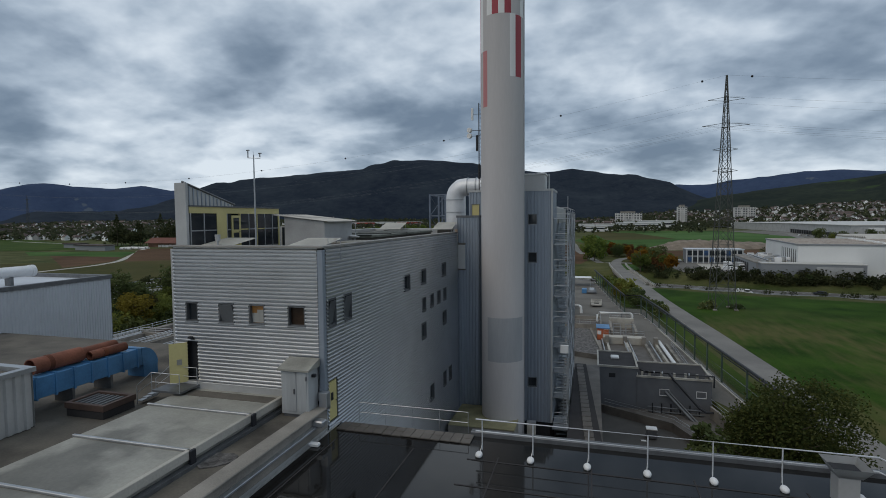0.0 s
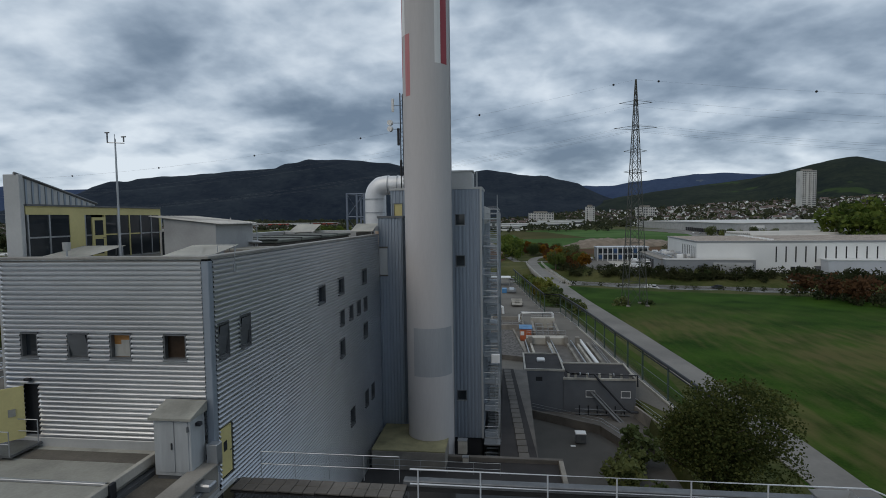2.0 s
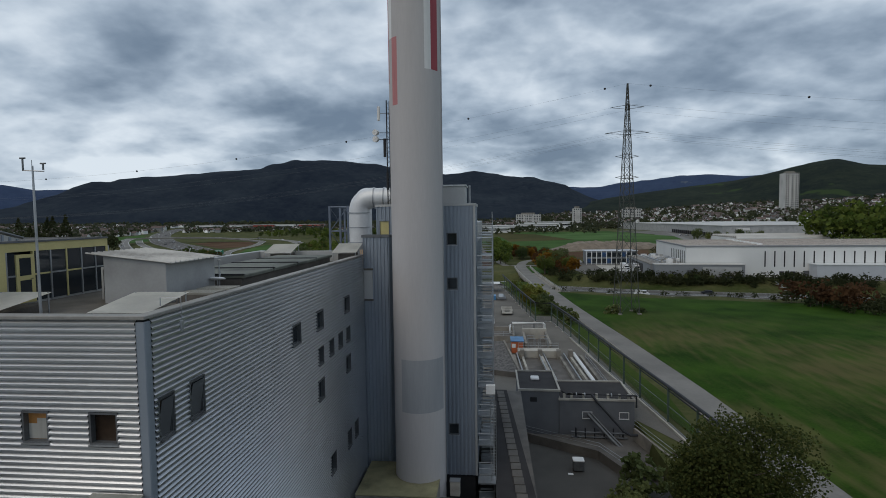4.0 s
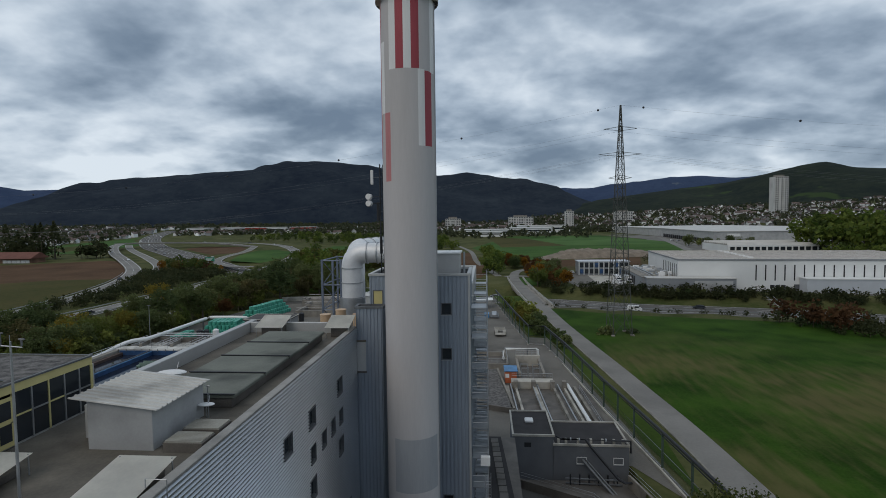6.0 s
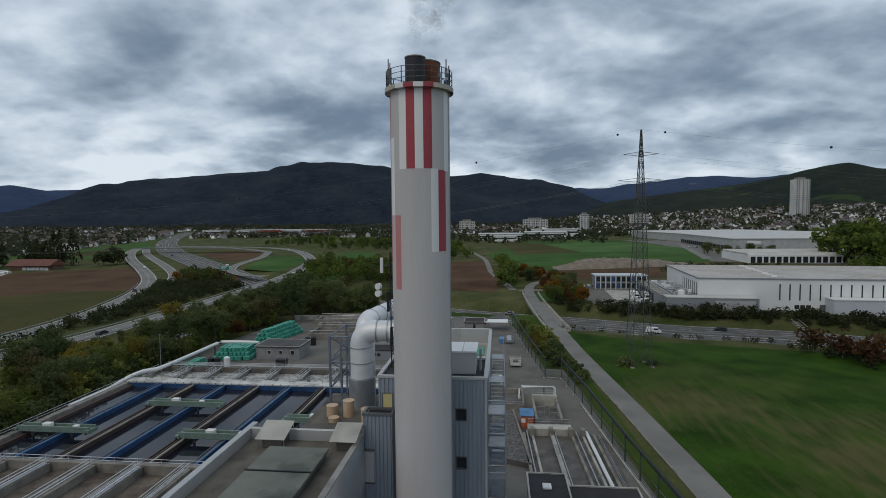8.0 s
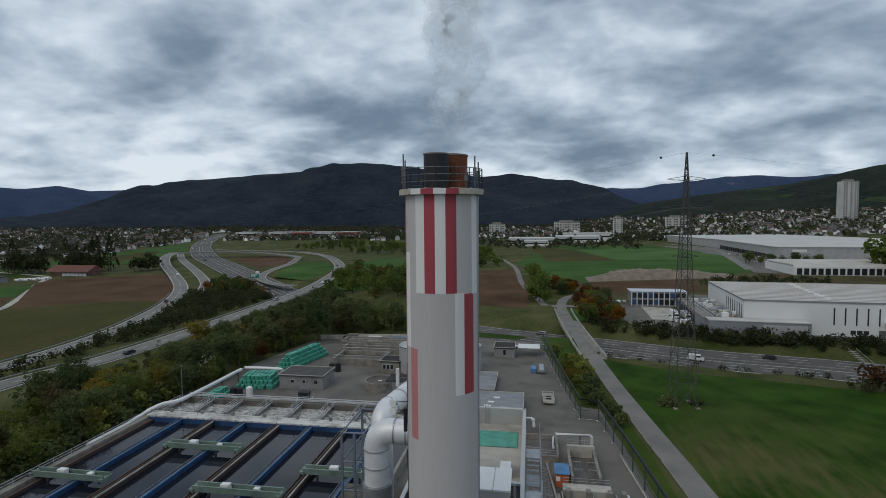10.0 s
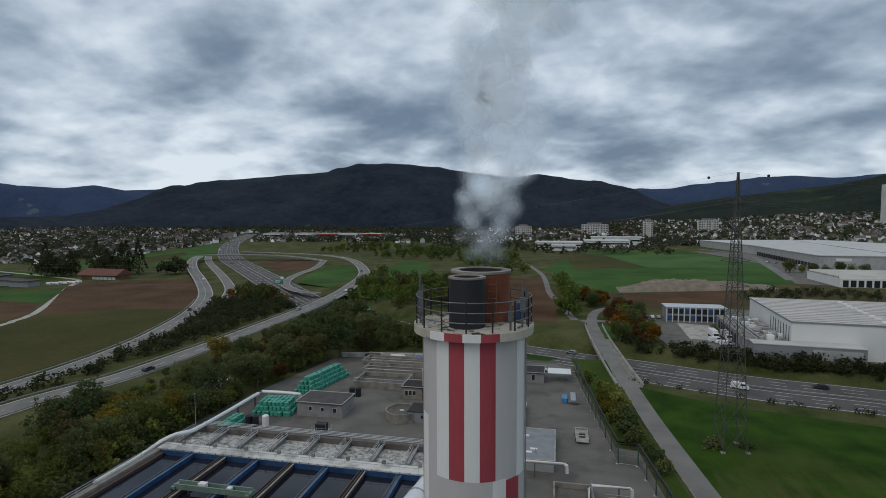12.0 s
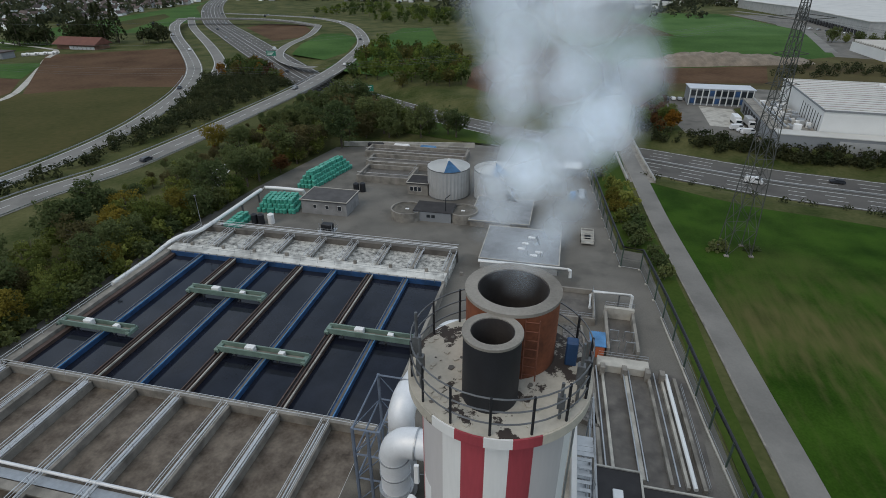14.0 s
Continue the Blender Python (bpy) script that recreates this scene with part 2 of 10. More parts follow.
ORANGE = material("orange_container_paint", (0.45, 0.12, 0.05), 0.5, 0, 0.15, 1, 8, 0.05)
TANBARREL = material("tan_plastic_drum", (0.55, 0.39, 0.25), 0.5, 0, 0.12, 1, 8, 0.03)
def flaked(name, base, dark, scale, lo, hi, mask_scale=0.55):
    """Pale coating that has flaked off in sharp-edged patches down to a dark ground."""
    m = material(name, base, 0.9, 0, 0.18, 0.9, 9, 0.3, stain=0.25)
    n, l = m.node_tree.nodes, m.node_tree.links
    b = n["Principled BSDF"]
    old = b.inputs["Base Color"].links[0].from_socket
    geo = n.new("ShaderNodeNewGeometry")
    mask = n.new("ShaderNodeTexNoise")
    mask.inputs["Scale"].default_value, mask.inputs["Detail"].default_value = mask_scale, 2.0
    chip = n.new("ShaderNodeTexNoise")
    chip.inputs["Scale"].default_value, chip.inputs["Detail"].default_value, chip.inputs["Roughness"].default_value = scale, 8.0, 0.7
    for t in (mask, chip):
        l.new(geo.outputs["Position"], t.inputs["Vector"])
    add = n.new("ShaderNodeMath")
    add.operation = "MULTIPLY_ADD"
    l.new(mask.outputs["Fac"], add.inputs[0])
    add.inputs[1].default_value = 1.5
    l.new(chip.outputs["Fac"], add.inputs[2])
    r = n.new("ShaderNodeMapRange")
    l.new(add.outputs[0], r.inputs["Value"])
    r.inputs["From Min"].default_value, r.inputs["From Max"].default_value = lo, hi
    mx = n.new("ShaderNodeMix")
    mx.data_type = "RGBA"
    l.new(r.outputs[0], mx.inputs["Factor"])
    l.new(old, mx.inputs["A"])
    mx.inputs["B"].default_value = (*dark, 1)
    l.new(mx.outputs["Result"], b.inputs["Base Color"])
    return m


DECK = flaked("flaking_deck_concrete", (0.46, 0.42, 0.35), (0.045, 0.034, 0.028), 2.6, 1.30, 1.33)


def mown():
    """Grass that dried brown in wide soft patches, with streaks along the mower's passes."""
    m = material("mown_brown_meadow", (0.021, 0.062, 0.004), 0.9, 0, 0.5, 0.10, 2.6, 0.4, tint=(0.040, 0.086, 0.009))
    n, l = m.node_tree.nodes, m.node_tree.links
    b = n["Principled BSDF"]
    old = b.inputs["Base Color"].links[0].from_socket
    geo = n.new("ShaderNodeNewGeometry")
    mp = n.new("ShaderNodeMapping")
    mp.inputs["Rotation"].default_value = (0, 0, radians(-28))
    mp.inputs["Scale"].default_value = (0.55, 0.11, 1)
    l.new(geo.outputs["Position"], mp.inputs["Vector"])
    streak = n.new("ShaderNodeTexNoise")
    streak.inputs["Scale"].default_value, streak.inputs["Detail"].default_value = 1.0, 6.0
    l.new(mp.outputs[0], streak.inputs["Vector"])
    wide = n.new("ShaderNodeTexNoise")
    wide.inputs["Scale"].default_value, wide.inputs["Detail"].default_value = 0.028, 4.0
    l.new(geo.outputs["Position"], wide.inputs["Vector"])
    add = n.new("ShaderNodeMath")
    add.operation = "MULTIPLY_ADD"
    l.new(streak.outputs["Fac"], add.inputs[0])
    add.inputs[1].default_value = 0.55
    l.new(wide.outputs["Fac"], add.inputs[2])
    r = n.new("ShaderNodeMapRange")
    r.interpolation_type = "SMOOTHSTEP"
    l.new(add.outputs[0], r.inputs["Value"])
    r.inputs["From Min"].default_value, r.inputs["From Max"].default_value = 0.62, 0.96
    # the far part of the meadow was watered and kept its green
    sep = n.new("ShaderNodeSeparateXYZ")
    l.new(geo.outputs["Position"], sep.inputs[0])
    wet = n.new("ShaderNodeMath")
    wet.operation = "MULTIPLY_ADD"
    l.new(wide.outputs["Fac"], wet.inputs[0])
    wet.inputs[1].default_value = -60.0
    l.new(sep.outputs[1], wet.inputs[2])
    green = n.new("ShaderNodeMapRange")
    green.interpolation_type = "SMOOTHSTEP"
    l.new(wet.outputs[0], green.inputs["Value"])
    for key, v in (("From Min", 45.0), ("From Max", 82.0), ("To Min", 0.66), ("To Max", 0.04)):
        green.inputs[key].default_value = v
    l.new(green.outputs[0], r.inputs["To Max"])
    mx = n.new("ShaderNodeMix")
    mx.data_type = "RGBA"
    l.new(r.outputs[0], mx.inputs["Factor"])
    l.new(old, mx.inputs["A"])
    mx.inputs["B"].default_value = (0.125, 0.104, 0.044, 1)
    l.new(mx.outputs["Result"], b.inputs["Base Color"])
    return m


MOWN = mown()
for dull in (GRASS, ROUGHG, SOIL, SOILG, FALLOW, CROP, CROPLT, MOWN):
    dull.node_tree.nodes["Principled BSDF"].inputs["Specular IOR Level"].default_value = 0.06
TYRE = material("black_rubber", (0.02, 0.02, 0.02), 0.85, 0, 0.2, 1, 8, 0.0)
CARW = material("white_car_paint", (0.7, 0.7, 0.7), 0.3, 0, 0.05, 1, 8, 0.0)
CARS = material("silver_car_paint", (0.36, 0.37, 0.38), 0.3, 0.4, 0.05, 1, 8, 0.0)
CARD = material("dark_car_paint", (0.04, 0.045, 0.055), 0.3, 0.2, 0.05, 1, 8, 0.0)
LEAF_G = leaf_material("autumn_green_leaves", (0.076, 0.110, 0.027), (0.265, 0.275, 0.066))
LEAF_D = leaf_material("dark_green_leaves", (0.060, 0.088, 0.034), (0.17, 0.19, 0.07))
LEAF_Y = leaf_material("yellowing_leaves", (0.105, 0.10, 0.02), (0.27, 0.205, 0.035))
LEAF_R = leaf_material("rust_red_leaves", (0.075, 0.036, 0.016), (0.15, 0.072, 0.025))
LEAF_M = leaf_material("olive_brown_leaves", (0.068, 0.064, 0.026), (0.165, 0.14, 0.058))
LEAF_O = leaf_material("orange_leaves", (0.15, 0.07, 0.012), (0.28, 0.14, 0.02))


def forest(name, shade, crown, glade, glade_at):
    """Woods seen from afar: fine crowns, wide drifts of another tone, and a few pale clearings."""
    m = bpy.data.materials.new(name)
    m.use_nodes = True
    n, l = m.node_tree.nodes, m.node_tree.links
    b = n["Principled BSDF"]
    b.inputs["Roughness"].default_value, b.inputs["Specular IOR Level"].default_value = 1.0, 0.04
    geo = n.new("ShaderNodeNewGeometry")

    def tex(scale, detail, rough):
        t = n.new("ShaderNodeTexNoise")
        t.inputs["Scale"].default_value, t.inputs["Detail"].default_value, t.inputs["Roughness"].default_value = scale, detail, rough
        l.new(geo.outputs["Position"], t.inputs["Vector"])
        return t.outputs["Fac"]

    def blend(fac, lo, hi, one, two):
        r = n.new("ShaderNodeMapRange")
        l.new(fac, r.inputs["Value"])
        r.inputs["From Min"].default_value, r.inputs["From Max"].default_value = lo, hi
        mx = n.new("ShaderNodeMix")
        mx.data_type = "RGBA"
        l.new(r.outputs[0], mx.inputs["Factor"])
        for key, v in (("A", one), ("B", two)):
            if isinstance(v, tuple):
                mx.inputs[key].default_value = (*v, 1)
            else:
                l.new(v, mx.inputs[key])
        return mx.outputs["Result"]
    crowns = blend(tex(0.045, 6.0, 0.8), 0.36, 0.66, shade, crown)
    drift = blend(tex(0.006, 4.0, 0.6), 0.40, 0.68, shade, crown)
    both = blend(tex(0.02, 2.0, 0.5), 0.2, 0.8, crowns, drift)
    l.new(blend(tex(0.0055, 3.0, 0.55), glade_at, glade_at + 0.02, both, glade), b.inputs["Base Color"])
    return m


# the main hill's woods carry a bluish haze in their own colours
FOREST = forest("haze_blue_far_forest", (0.0125, 0.0185, 0.030), (0.036, 0.046, 0.056), (0.05, 0.062, 0.052), 0.70)

# ---- building blocks ----
ROOT = {}


def thing(name, loc=(0, 0, 0), label="", category="", group="", kind=""):
    ob = new(name)
    ob.location = loc
    ob.empty_display_size = 0.3
    ROOT[ob.name] = Vector(loc)
    return tagged(ob, label, category, group, kind)


def mesh_of(name, bm, mat):
    me = bpy.data.meshes.new(name)
    bm.to_mesh(me)
    bm.free()
    for m in mat if isinstance(mat, (list, tuple)) else [mat]:
        me.materials.append(m)
    return me


def part(name, bm, mat, parent, label="", smooth=False):
    """Links a bmesh built in world metres as one mesh under a thing or a part."""
    off = ROOT[parent.name]
    bmesh.ops.translate(bm, vec=-off, verts=bm.verts)
    me = mesh_of(name, bm, mat)
    if smooth:
        me.polygons.foreach_set("use_smooth", [True] * len(me.polygons))
        me.set_sharp_from_angle(angle=radians(44))
    ob = new(name, me)
    ob.parent = parent
    ROOT[ob.name] = off
    return tagged(ob, label)


def struct(name, bm, mat, label="", category="", kind="structure", smooth=False):
    me = mesh_of(name, bm, mat)
    if smooth:
        me.polygons.foreach_set("use_smooth", [True] * len(me.polygons))
    ob = new(name, me)
    ROOT[ob.name] = Vector()
    return tagged(ob, label, category, "", kind)


def B():
    return bmesh.new()


def box(bm, x0, y0, z0, x1, y1, z1, mi=0, bev=0.0):
    x0, x1, y0, y1, z0, z1 = min(x0, x1), max(x0, x1), min(y0, y1), max(y0, y1), min(z0, z1), max(z0, z1)
    v = [bm.verts.new(p) for p in ((x0, y0, z0), (x1, y0, z0), (x1, y1, z0), (x0, y1, z0), (x0, y0, z1), (x1, y0, z1), (x1, y1, z1), (x0, y1, z1))]
    fs = [bm.faces.new([v[i] for i in q]) for q in ((0, 3, 2, 1), (4, 5, 6, 7), (0, 1, 5, 4), (1, 2, 6, 5), (2, 3, 7, 6), (3, 0, 4, 7))]
    for f in fs:
        f.material_index = mi
    if bev:
        es = {e for f in fs for e in f.edges}
        bmesh.ops.bevel(bm, geom=list(es), offset=bev, segments=1, affect="EDGES")
    return bm


def obox(bm, a, b, w, z0, z1, mi=0):
    """A box along the ground line a-b, w wide."""
    a, b = Vector((a[0], a[1], 0)), Vector((b[0], b[1], 0))
    d = (b - a).normalized()
    s = Vector((-d.y, d.x, 0)) * w / 2
    return prism(bm, [a - s, b - s, b + s, a + s], z0, z1, mi)


def prism(bm, pts, z0, z1, mi=0):
    n = len(pts)
    lo = [bm.verts.new((p[0], p[1], z0)) for p in pts]
    hi = [bm.verts.new((p[0], p[1], z1)) for p in pts]
    fs = [bm.faces.new(hi), bm.faces.new(lo[::-1])]
    fs += [bm.faces.new((lo[i], lo[(i + 1) % n], hi[(i + 1) % n], hi[i])) for i in range(n)]
    for f in fs:
        f.material_index = mi
    return bm


def cyl(bm, c, r0, r1, z0, z1, n=16, caps=True, mi=0):
    lo = [bm.verts.new((c[0] + r0 * math.cos(6.28319 * i / n), c[1] + r0 * math.sin(6.28319 * i / n), z0)) for i in range(n)]
    hi = [bm.verts.new((c[0] + r1 * math.cos(6.28319 * i / n), c[1] + r1 * math.sin(6.28319 * i / n), z1)) for i in range(n)]
    fs = [bm.faces.new((lo[i], lo[(i + 1) % n], hi[(i + 1) % n], hi[i])) for i in range(n)]
    if caps:
        fs += [bm.faces.new(hi), bm.faces.new(lo[::-1])]
    for f in fs:
        f.material_index = mi
    return bm


def ring(bm, c, ro, ri, z0, z1, n=48, a0=0.0, a1=360.0, mi=0):
    """A hollow round wall, or a stretch of one."""
    full = a1 - a0 > 359.9
    k = n if full else n + 1
    rows = []
    for r, z in ((ro, z0), (ro, z1), (ri, z1), (ri, z0)):
        rows.append([bm.verts.new((c[0] + r * math.cos(radians(a0 + (a1 - a0) * i / n)), c[1] + r * math.sin(radians(a0 + (a1 - a0) * i / n)), z)) for i in range(k)])
    for i in range(n):
        j = (i + 1) % k
        for a, b in ((0, 1), (1, 2), (2, 3), (3, 0)):
            f = bm.faces.new((rows[a][i], rows[a][j], rows[b][j], rows[b][i]))
            f.material_index = mi
    if not full:
        bm.faces.new([rows[k2][0] for k2 in range(4)])
        bm.faces.new([rows[k2][-1] for k2 in (3, 2, 1, 0)])
    return bm


def tube(bm, pts, r, n=8, mi=0):
    """A round bar along a line of points."""
    pts = [Vector(p) for p in pts]
    rings = []
    for i, p in enumerate(pts):
        d = ((pts[i] - pts[i - 1]).normalized() if i else Vector()) + ((pts[i + 1] - pts[i]).normalized() if i + 1 < len(pts) else Vector())
        d.normalize()
        u = d.orthogonal().normalized() if abs(d.z) > 0.9 else Vector((0, 0, 1)).cross(d).normalized()
        v = d.cross(u)
        rr = r[i] if isinstance(r, (list, tuple)) else r
        rings.append([bm.verts.new(p + rr * (math.cos(6.28319 * k / n) * u + math.sin(6.28319 * k / n) * v)) for k in range(n)])
    for a, b in zip(rings, rings[1:]):
        best = min(range(n), key=lambda s: (a[0].co - b[s].co).length)
        for k in range(n):
            f = bm.faces.new((a[k], a[(k + 1) % n], b[(best + k + 1) % n], b[(best + k) % n]))
            f.material_index = mi
    for f in (bm.faces.new(rings[0][::-1]), bm.faces.new(rings[-1])):
        f.material_index = mi
    return bm


def sheet(bm, origin, u, n, rects, period, depth, upright=False, mi=0):
    """Trapezoid-profiled sheet metal on a wall plane: rects (u0, u1, v0, v1) along u and up; waves across v, or across u when upright."""
    origin, u, n, z = Vector(origin), Vector(u), Vector(n), Vector((0, 0, 1))
    prof = ((0.0, 0.0), (0.32, 0.0), (0.45, 1.0), (0.87, 1.0), (1.0, 0.0)) if upright else ((0.0, 0.0), (0.16, 0.0), (0.26, 1.0), (0.56, 1.0), (1.0, 0.0))
    for u0, u1, v0, v1 in rects:
        lo, hi = (u0, u1) if upright else (v0, v1)
        cuts = []
        k = math.floor(lo / period)
        while k * period < hi:
            for f, h in prof[:-1]:
                cuts.append(((k + f) * period, h))
            k += 1
        cuts.append((k * period, 0.0))

        def at(s):
            for (a, ha), (b, hb) in zip(cuts, cuts[1:]):
                if a <= s <= b:
                    return ha + (hb - ha) * (s - a) / (b - a)
            return 0.0
        line = [(lo, at(lo))] + [c for c in cuts if lo < c[0] < hi] + [(hi, at(hi))]
        prev = None
        for s, h in line:
            if upright:
                pair = [bm.verts.new(origin + u * s + z * v + n * (h * depth)) for v in (v0, v1)]
            else:
                pair = [bm.verts.new(origin + u * w + z * s + n * (h * depth)) for w in (u0, u1)]
            if prev:
                f = bm.faces.new((prev[0], prev[1], pair[1], pair[0]))
                f.material_index = mi
            prev = pair
    return bm


def holes(u0, u1, v0, v1, cut):
    """The rest of a wall field once the openings (a0, a1, b0, b1) are out of it, as rectangles."""
    us = sorted({u0, u1, *[c[0] for c in cut], *[c[1] for c in cut]})
    us = [u for u in us if u0 <= u <= u1]
    out = []
    for a, b in zip(us, us[1:]):
        m, v = (a + b) / 2, v0
        for c in sorted((c for c in cut if c[0] < m < c[1]), key=lambda c: c[2]):
            if c[2] > v:
                out.append((a, b, v, c[2]))
            v = max(v, c[3])
        if v < v1:
            out.append((a, b, v, v1))
    return out


def ribbon(bm, pts, w, lift=0.0, mi=0, off=0.0, thick=0.0):
    """A strip along a line of points (x, y, z), w wide."""
    pts = [Vector(p) for p in pts]
    prev = None
    for i, p in enumerate(pts):
        d = (pts[min(i + 1, len(pts) - 1)] - pts[max(i - 1, 0)])
        d.z = 0
        d.normalize()
        s = Vector((-d.y, d.x, 0))
        cur = [bm.verts.new(p + s * (off + k * w / 2) + Vector((0, 0, lift))) for k in (1, -1)]
        if thick:
            cur += [bm.verts.new(v.co - Vector((0, 0, thick))) for v in cur]
        if prev:
            fs = [bm.faces.new((prev[0], prev[1], cur[1], cur[0]))]
            if thick:
                fs += [bm.faces.new((prev[1], prev[3], cur[3], cur[1])), bm.faces.new((prev[2], prev[0], cur[0], cur[2]))]
            for f in fs:
                f.material_index = mi
        prev = cur
    return bm


def curve_pts(pts, step=6.0):
    """A smooth line through the given points."""
    p = [Vector(q) if len(q) == 3 else Vector((*q, 0.0)) for q in pts]
    out = []
    for i in range(len(p) - 1):
        a, b, c, d = p[max(i - 1, 0)], p[i], p[i + 1], p[min(i + 2, len(p) - 1)]
        k = max(2, int((c - b).length / step))
        for j in range(k):
            t = j / k
            out.append(0.5 * (2 * b + (c - a) * t + (2 * a - 5 * b + 4 * c - d) * t * t + (3 * b - a - 3 * c + d) * t ** 3))
    return out + [p[-1]]


def railing(parent, pts, h=1.1, gap=2.0, r=0.025, rails=2, mat=None, name="railing"):
    """Posts and rails along a line of points on a floor; each post is a part."""
    pts = [Vector(p) for p in pts]
    mat = mat or STEEL
    bm = B()
    for k in range(rails):
        tube(bm, [p + Vector((0, 0, h * (k + 1) / rails)) for p in pts], r, 6)
    part("rail", bm, mat, parent)
    for a, b in zip(pts, pts[1:]):
        m = max(1, round((b - a).length / gap))
        for i in range(m + 1):
            bm = B()
            tube(bm, [a + (b - a) * i / m, a + (b - a) * i / m + Vector((0, 0, h))], r, 6)
            part("post", bm, mat, parent)

# ---- the land ----
from mathutils.geometry import tessellate_polygon

MOTORWAY = curve_pts([(268.5, 112.4, -4), (185.5, 137, -4), (115.3, 163.7, -4), (74.1, 173.3, -4), (51.5, 181.1, -4), (32, 189, -4), (12.6, 194.8, -4), (-1.8, 200.7, -4), (-16.2, 206.5, -4), (-64.4, 234.6, -4.5), (-112.5, 271, -5), (-156.4, 305.5, -4), (-221.2, 370.5, -0.6), (-263.2, 416.7, 0.25), (-305.4, 465.1, 0.3), (-396.7, 572.9, 0.3), (-524.4, 758.7, 0.35), (-640.4, 962.5, 0.35), (-773.3, 1228.4, 0.35)])
SLIP_A = curve_pts([(-172, -160), (-169, -40), (-167, 60), (-168, 113.3), (-168.3, 133.5), (-171.8, 160.9), (-180.3, 192.6), (-201.3, 244.8, 0.05), (-234.7, 302.2, 0.3), (-285.2, 365.1, 0.9), (-344.7, 433.5, 2.4), (-386.7, 488.8, 5), (-410.2, 532.6, 6)], 5)
SLIP_B = curve_pts([(-152, -160), (-152, -40), (-151, 60), (-148.9, 97.5), (-146.1, 112.6), (-141.4, 129.8), (-139.9, 156.4), (-139.7, 195.3), (-139.8, 248.2, 0.3), (-141.6, 285.9, 0.5), (-150, 353.3, 0.3), (-174.2, 451.3), (-231.4, 565.1), (-290.6, 627), (-351.9, 651.3), (-447.8, 672.1)], 5)
SLIP_C = curve_pts([(-161.5, 325.6), (-181.4, 333), (-207.6, 363.5), (-226.5, 412.4), (-239.9, 485.2), (-260.2, 549.7, 1)], 5)
SLIP_D = curve_pts([(-210.5, 287.4), (-217.8, 302.8), (-240.9, 339.6), (-292.2, 404.3), (-390.7, 521.8), (-460.4, 616.7)], 5)


def rise(y):
    """The valley floor climbs gently towards the town."""
    return max(0.0, (y - 300) * 0.0105)


def near_line(x, y, pts):
    """Distance to a line of points, and its height there."""
    best, bz = 1e9, 0.0
    for a, b in zip(pts, pts[1:]):
        dx, dy = b.x - a.x, b.y - a.y
        t = max(0.0, min(1.0, ((x - a.x) * dx + (y - a.y) * dy) / (dx * dx + dy * dy + 1e-9)))
        d = math.hypot(x - a.x - t * dx, y - a.y - t * dy)
        if d < best:
            best, bz = d, a.z + t * (b.z - a.z)
    return best, bz


for line in (MOTORWAY, SLIP_A, SLIP_B, SLIP_C, SLIP_D):
    for p in line:
        p.z += rise(p.y)
MW_CORE = MOTORWAY[::3]


def ground_z(x, y):
    z = rise(y)
    if 6.5 < x < 24.6 and -30 < y < 30.4:
        z = -2.2
    if -260 < x < 320 and 90 < y < 420:
        d, mz = near_line(x, y, MW_CORE)
        if d < 27:
            z = mz - 0.25 if d < 17 else z + (mz - z - 0.25) * (1 - (d - 17) / 10)
    return z


def ground():
    xs = sorted({*range(-260, 321, 6), 6.4, 6.6, 24.5, 24.7, *[s * v for s in (1, -1) for v in (380, 480, 600, 800, 1100, 1500, 2000, 2800, 3600, 4500)]})
    ys = sorted({*range(90, 421, 6), *range(-60, 90, 10), -30.1, -29.9, 30.3, 30.5, -4500, -3000, -1800, -900, -400, -150, 300, 500, 620, 780, 1000, 1300, 1700, 2200, 3000, 3800, 4600})
    bm = B()
    grid = [[bm.verts.new((x, y, ground_z(x, y))) for y in ys] for x in xs]
    for i in range(len(xs) - 1):
        for j in range(len(ys) - 1):
            bm.faces.new((grid[i][j], grid[i + 1][j], grid[i + 1][j + 1], grid[i][j + 1]))
    struct("ground", bm, ROUGHG, "rough autumn grassland of a wide valley floor", "ground")


ground()


def patch(name, pts, mat, lift, label, category="field"):
    bm = B()
    vs = [bm.verts.new((p[0], p[1], lift + rise(p[1]))) for p in pts]
    for tri in tessellate_polygon([[Vector((p[0], p[1], 0)) for p in pts]]):
        bm.faces.new([vs[i] for i in tri])
    bm.normal_update()
    for f in bm.faces:
        if f.normal.z < 0:
            f.normal_flip()
    return struct(name, bm, mat, label, category)


patch("mown_meadow", [(31, -60), (120, -60), (240, 60), (185, 101.1), (154.2, 117), (91.2, 131.5), (71.7, 136.9), (56.3, 140.2), (44, 145.5), (28.6, 154.5), (28.2, 131.5), (32.7, 97.3), (34, 66), (36, 30)], MOWN, 0.06, "mown green meadow with brown dried streaks", "meadow")
patch("yard", [(6.3, 30.6), (24.9, 30.6), (30, 20), (28.4, 36), (25.6, 67), (22.9, 97), (22, 106), (17, 107), (11.5, 156), (6, 176), (-32, 182), (-80, 168), (-88, 125), (-92, 84), (-92, 30.6)], YARD, 0.05, "grey worn asphalt yard with dark stains", "yard")
patch("front_yard", [(-92, -80), (6.3, -80), (6.3, 30.5), (-92, 30.5)], YARD, 0.05, "grey asphalt under the plant buildings", "yard")
patch("sunken_yard", [(6.7, -29.8), (24.4, -29.8), (24.4, 30.2), (6.7, 30.2)], ASPH, -2.14, "dark asphalt of a sunken service yard", "yard")
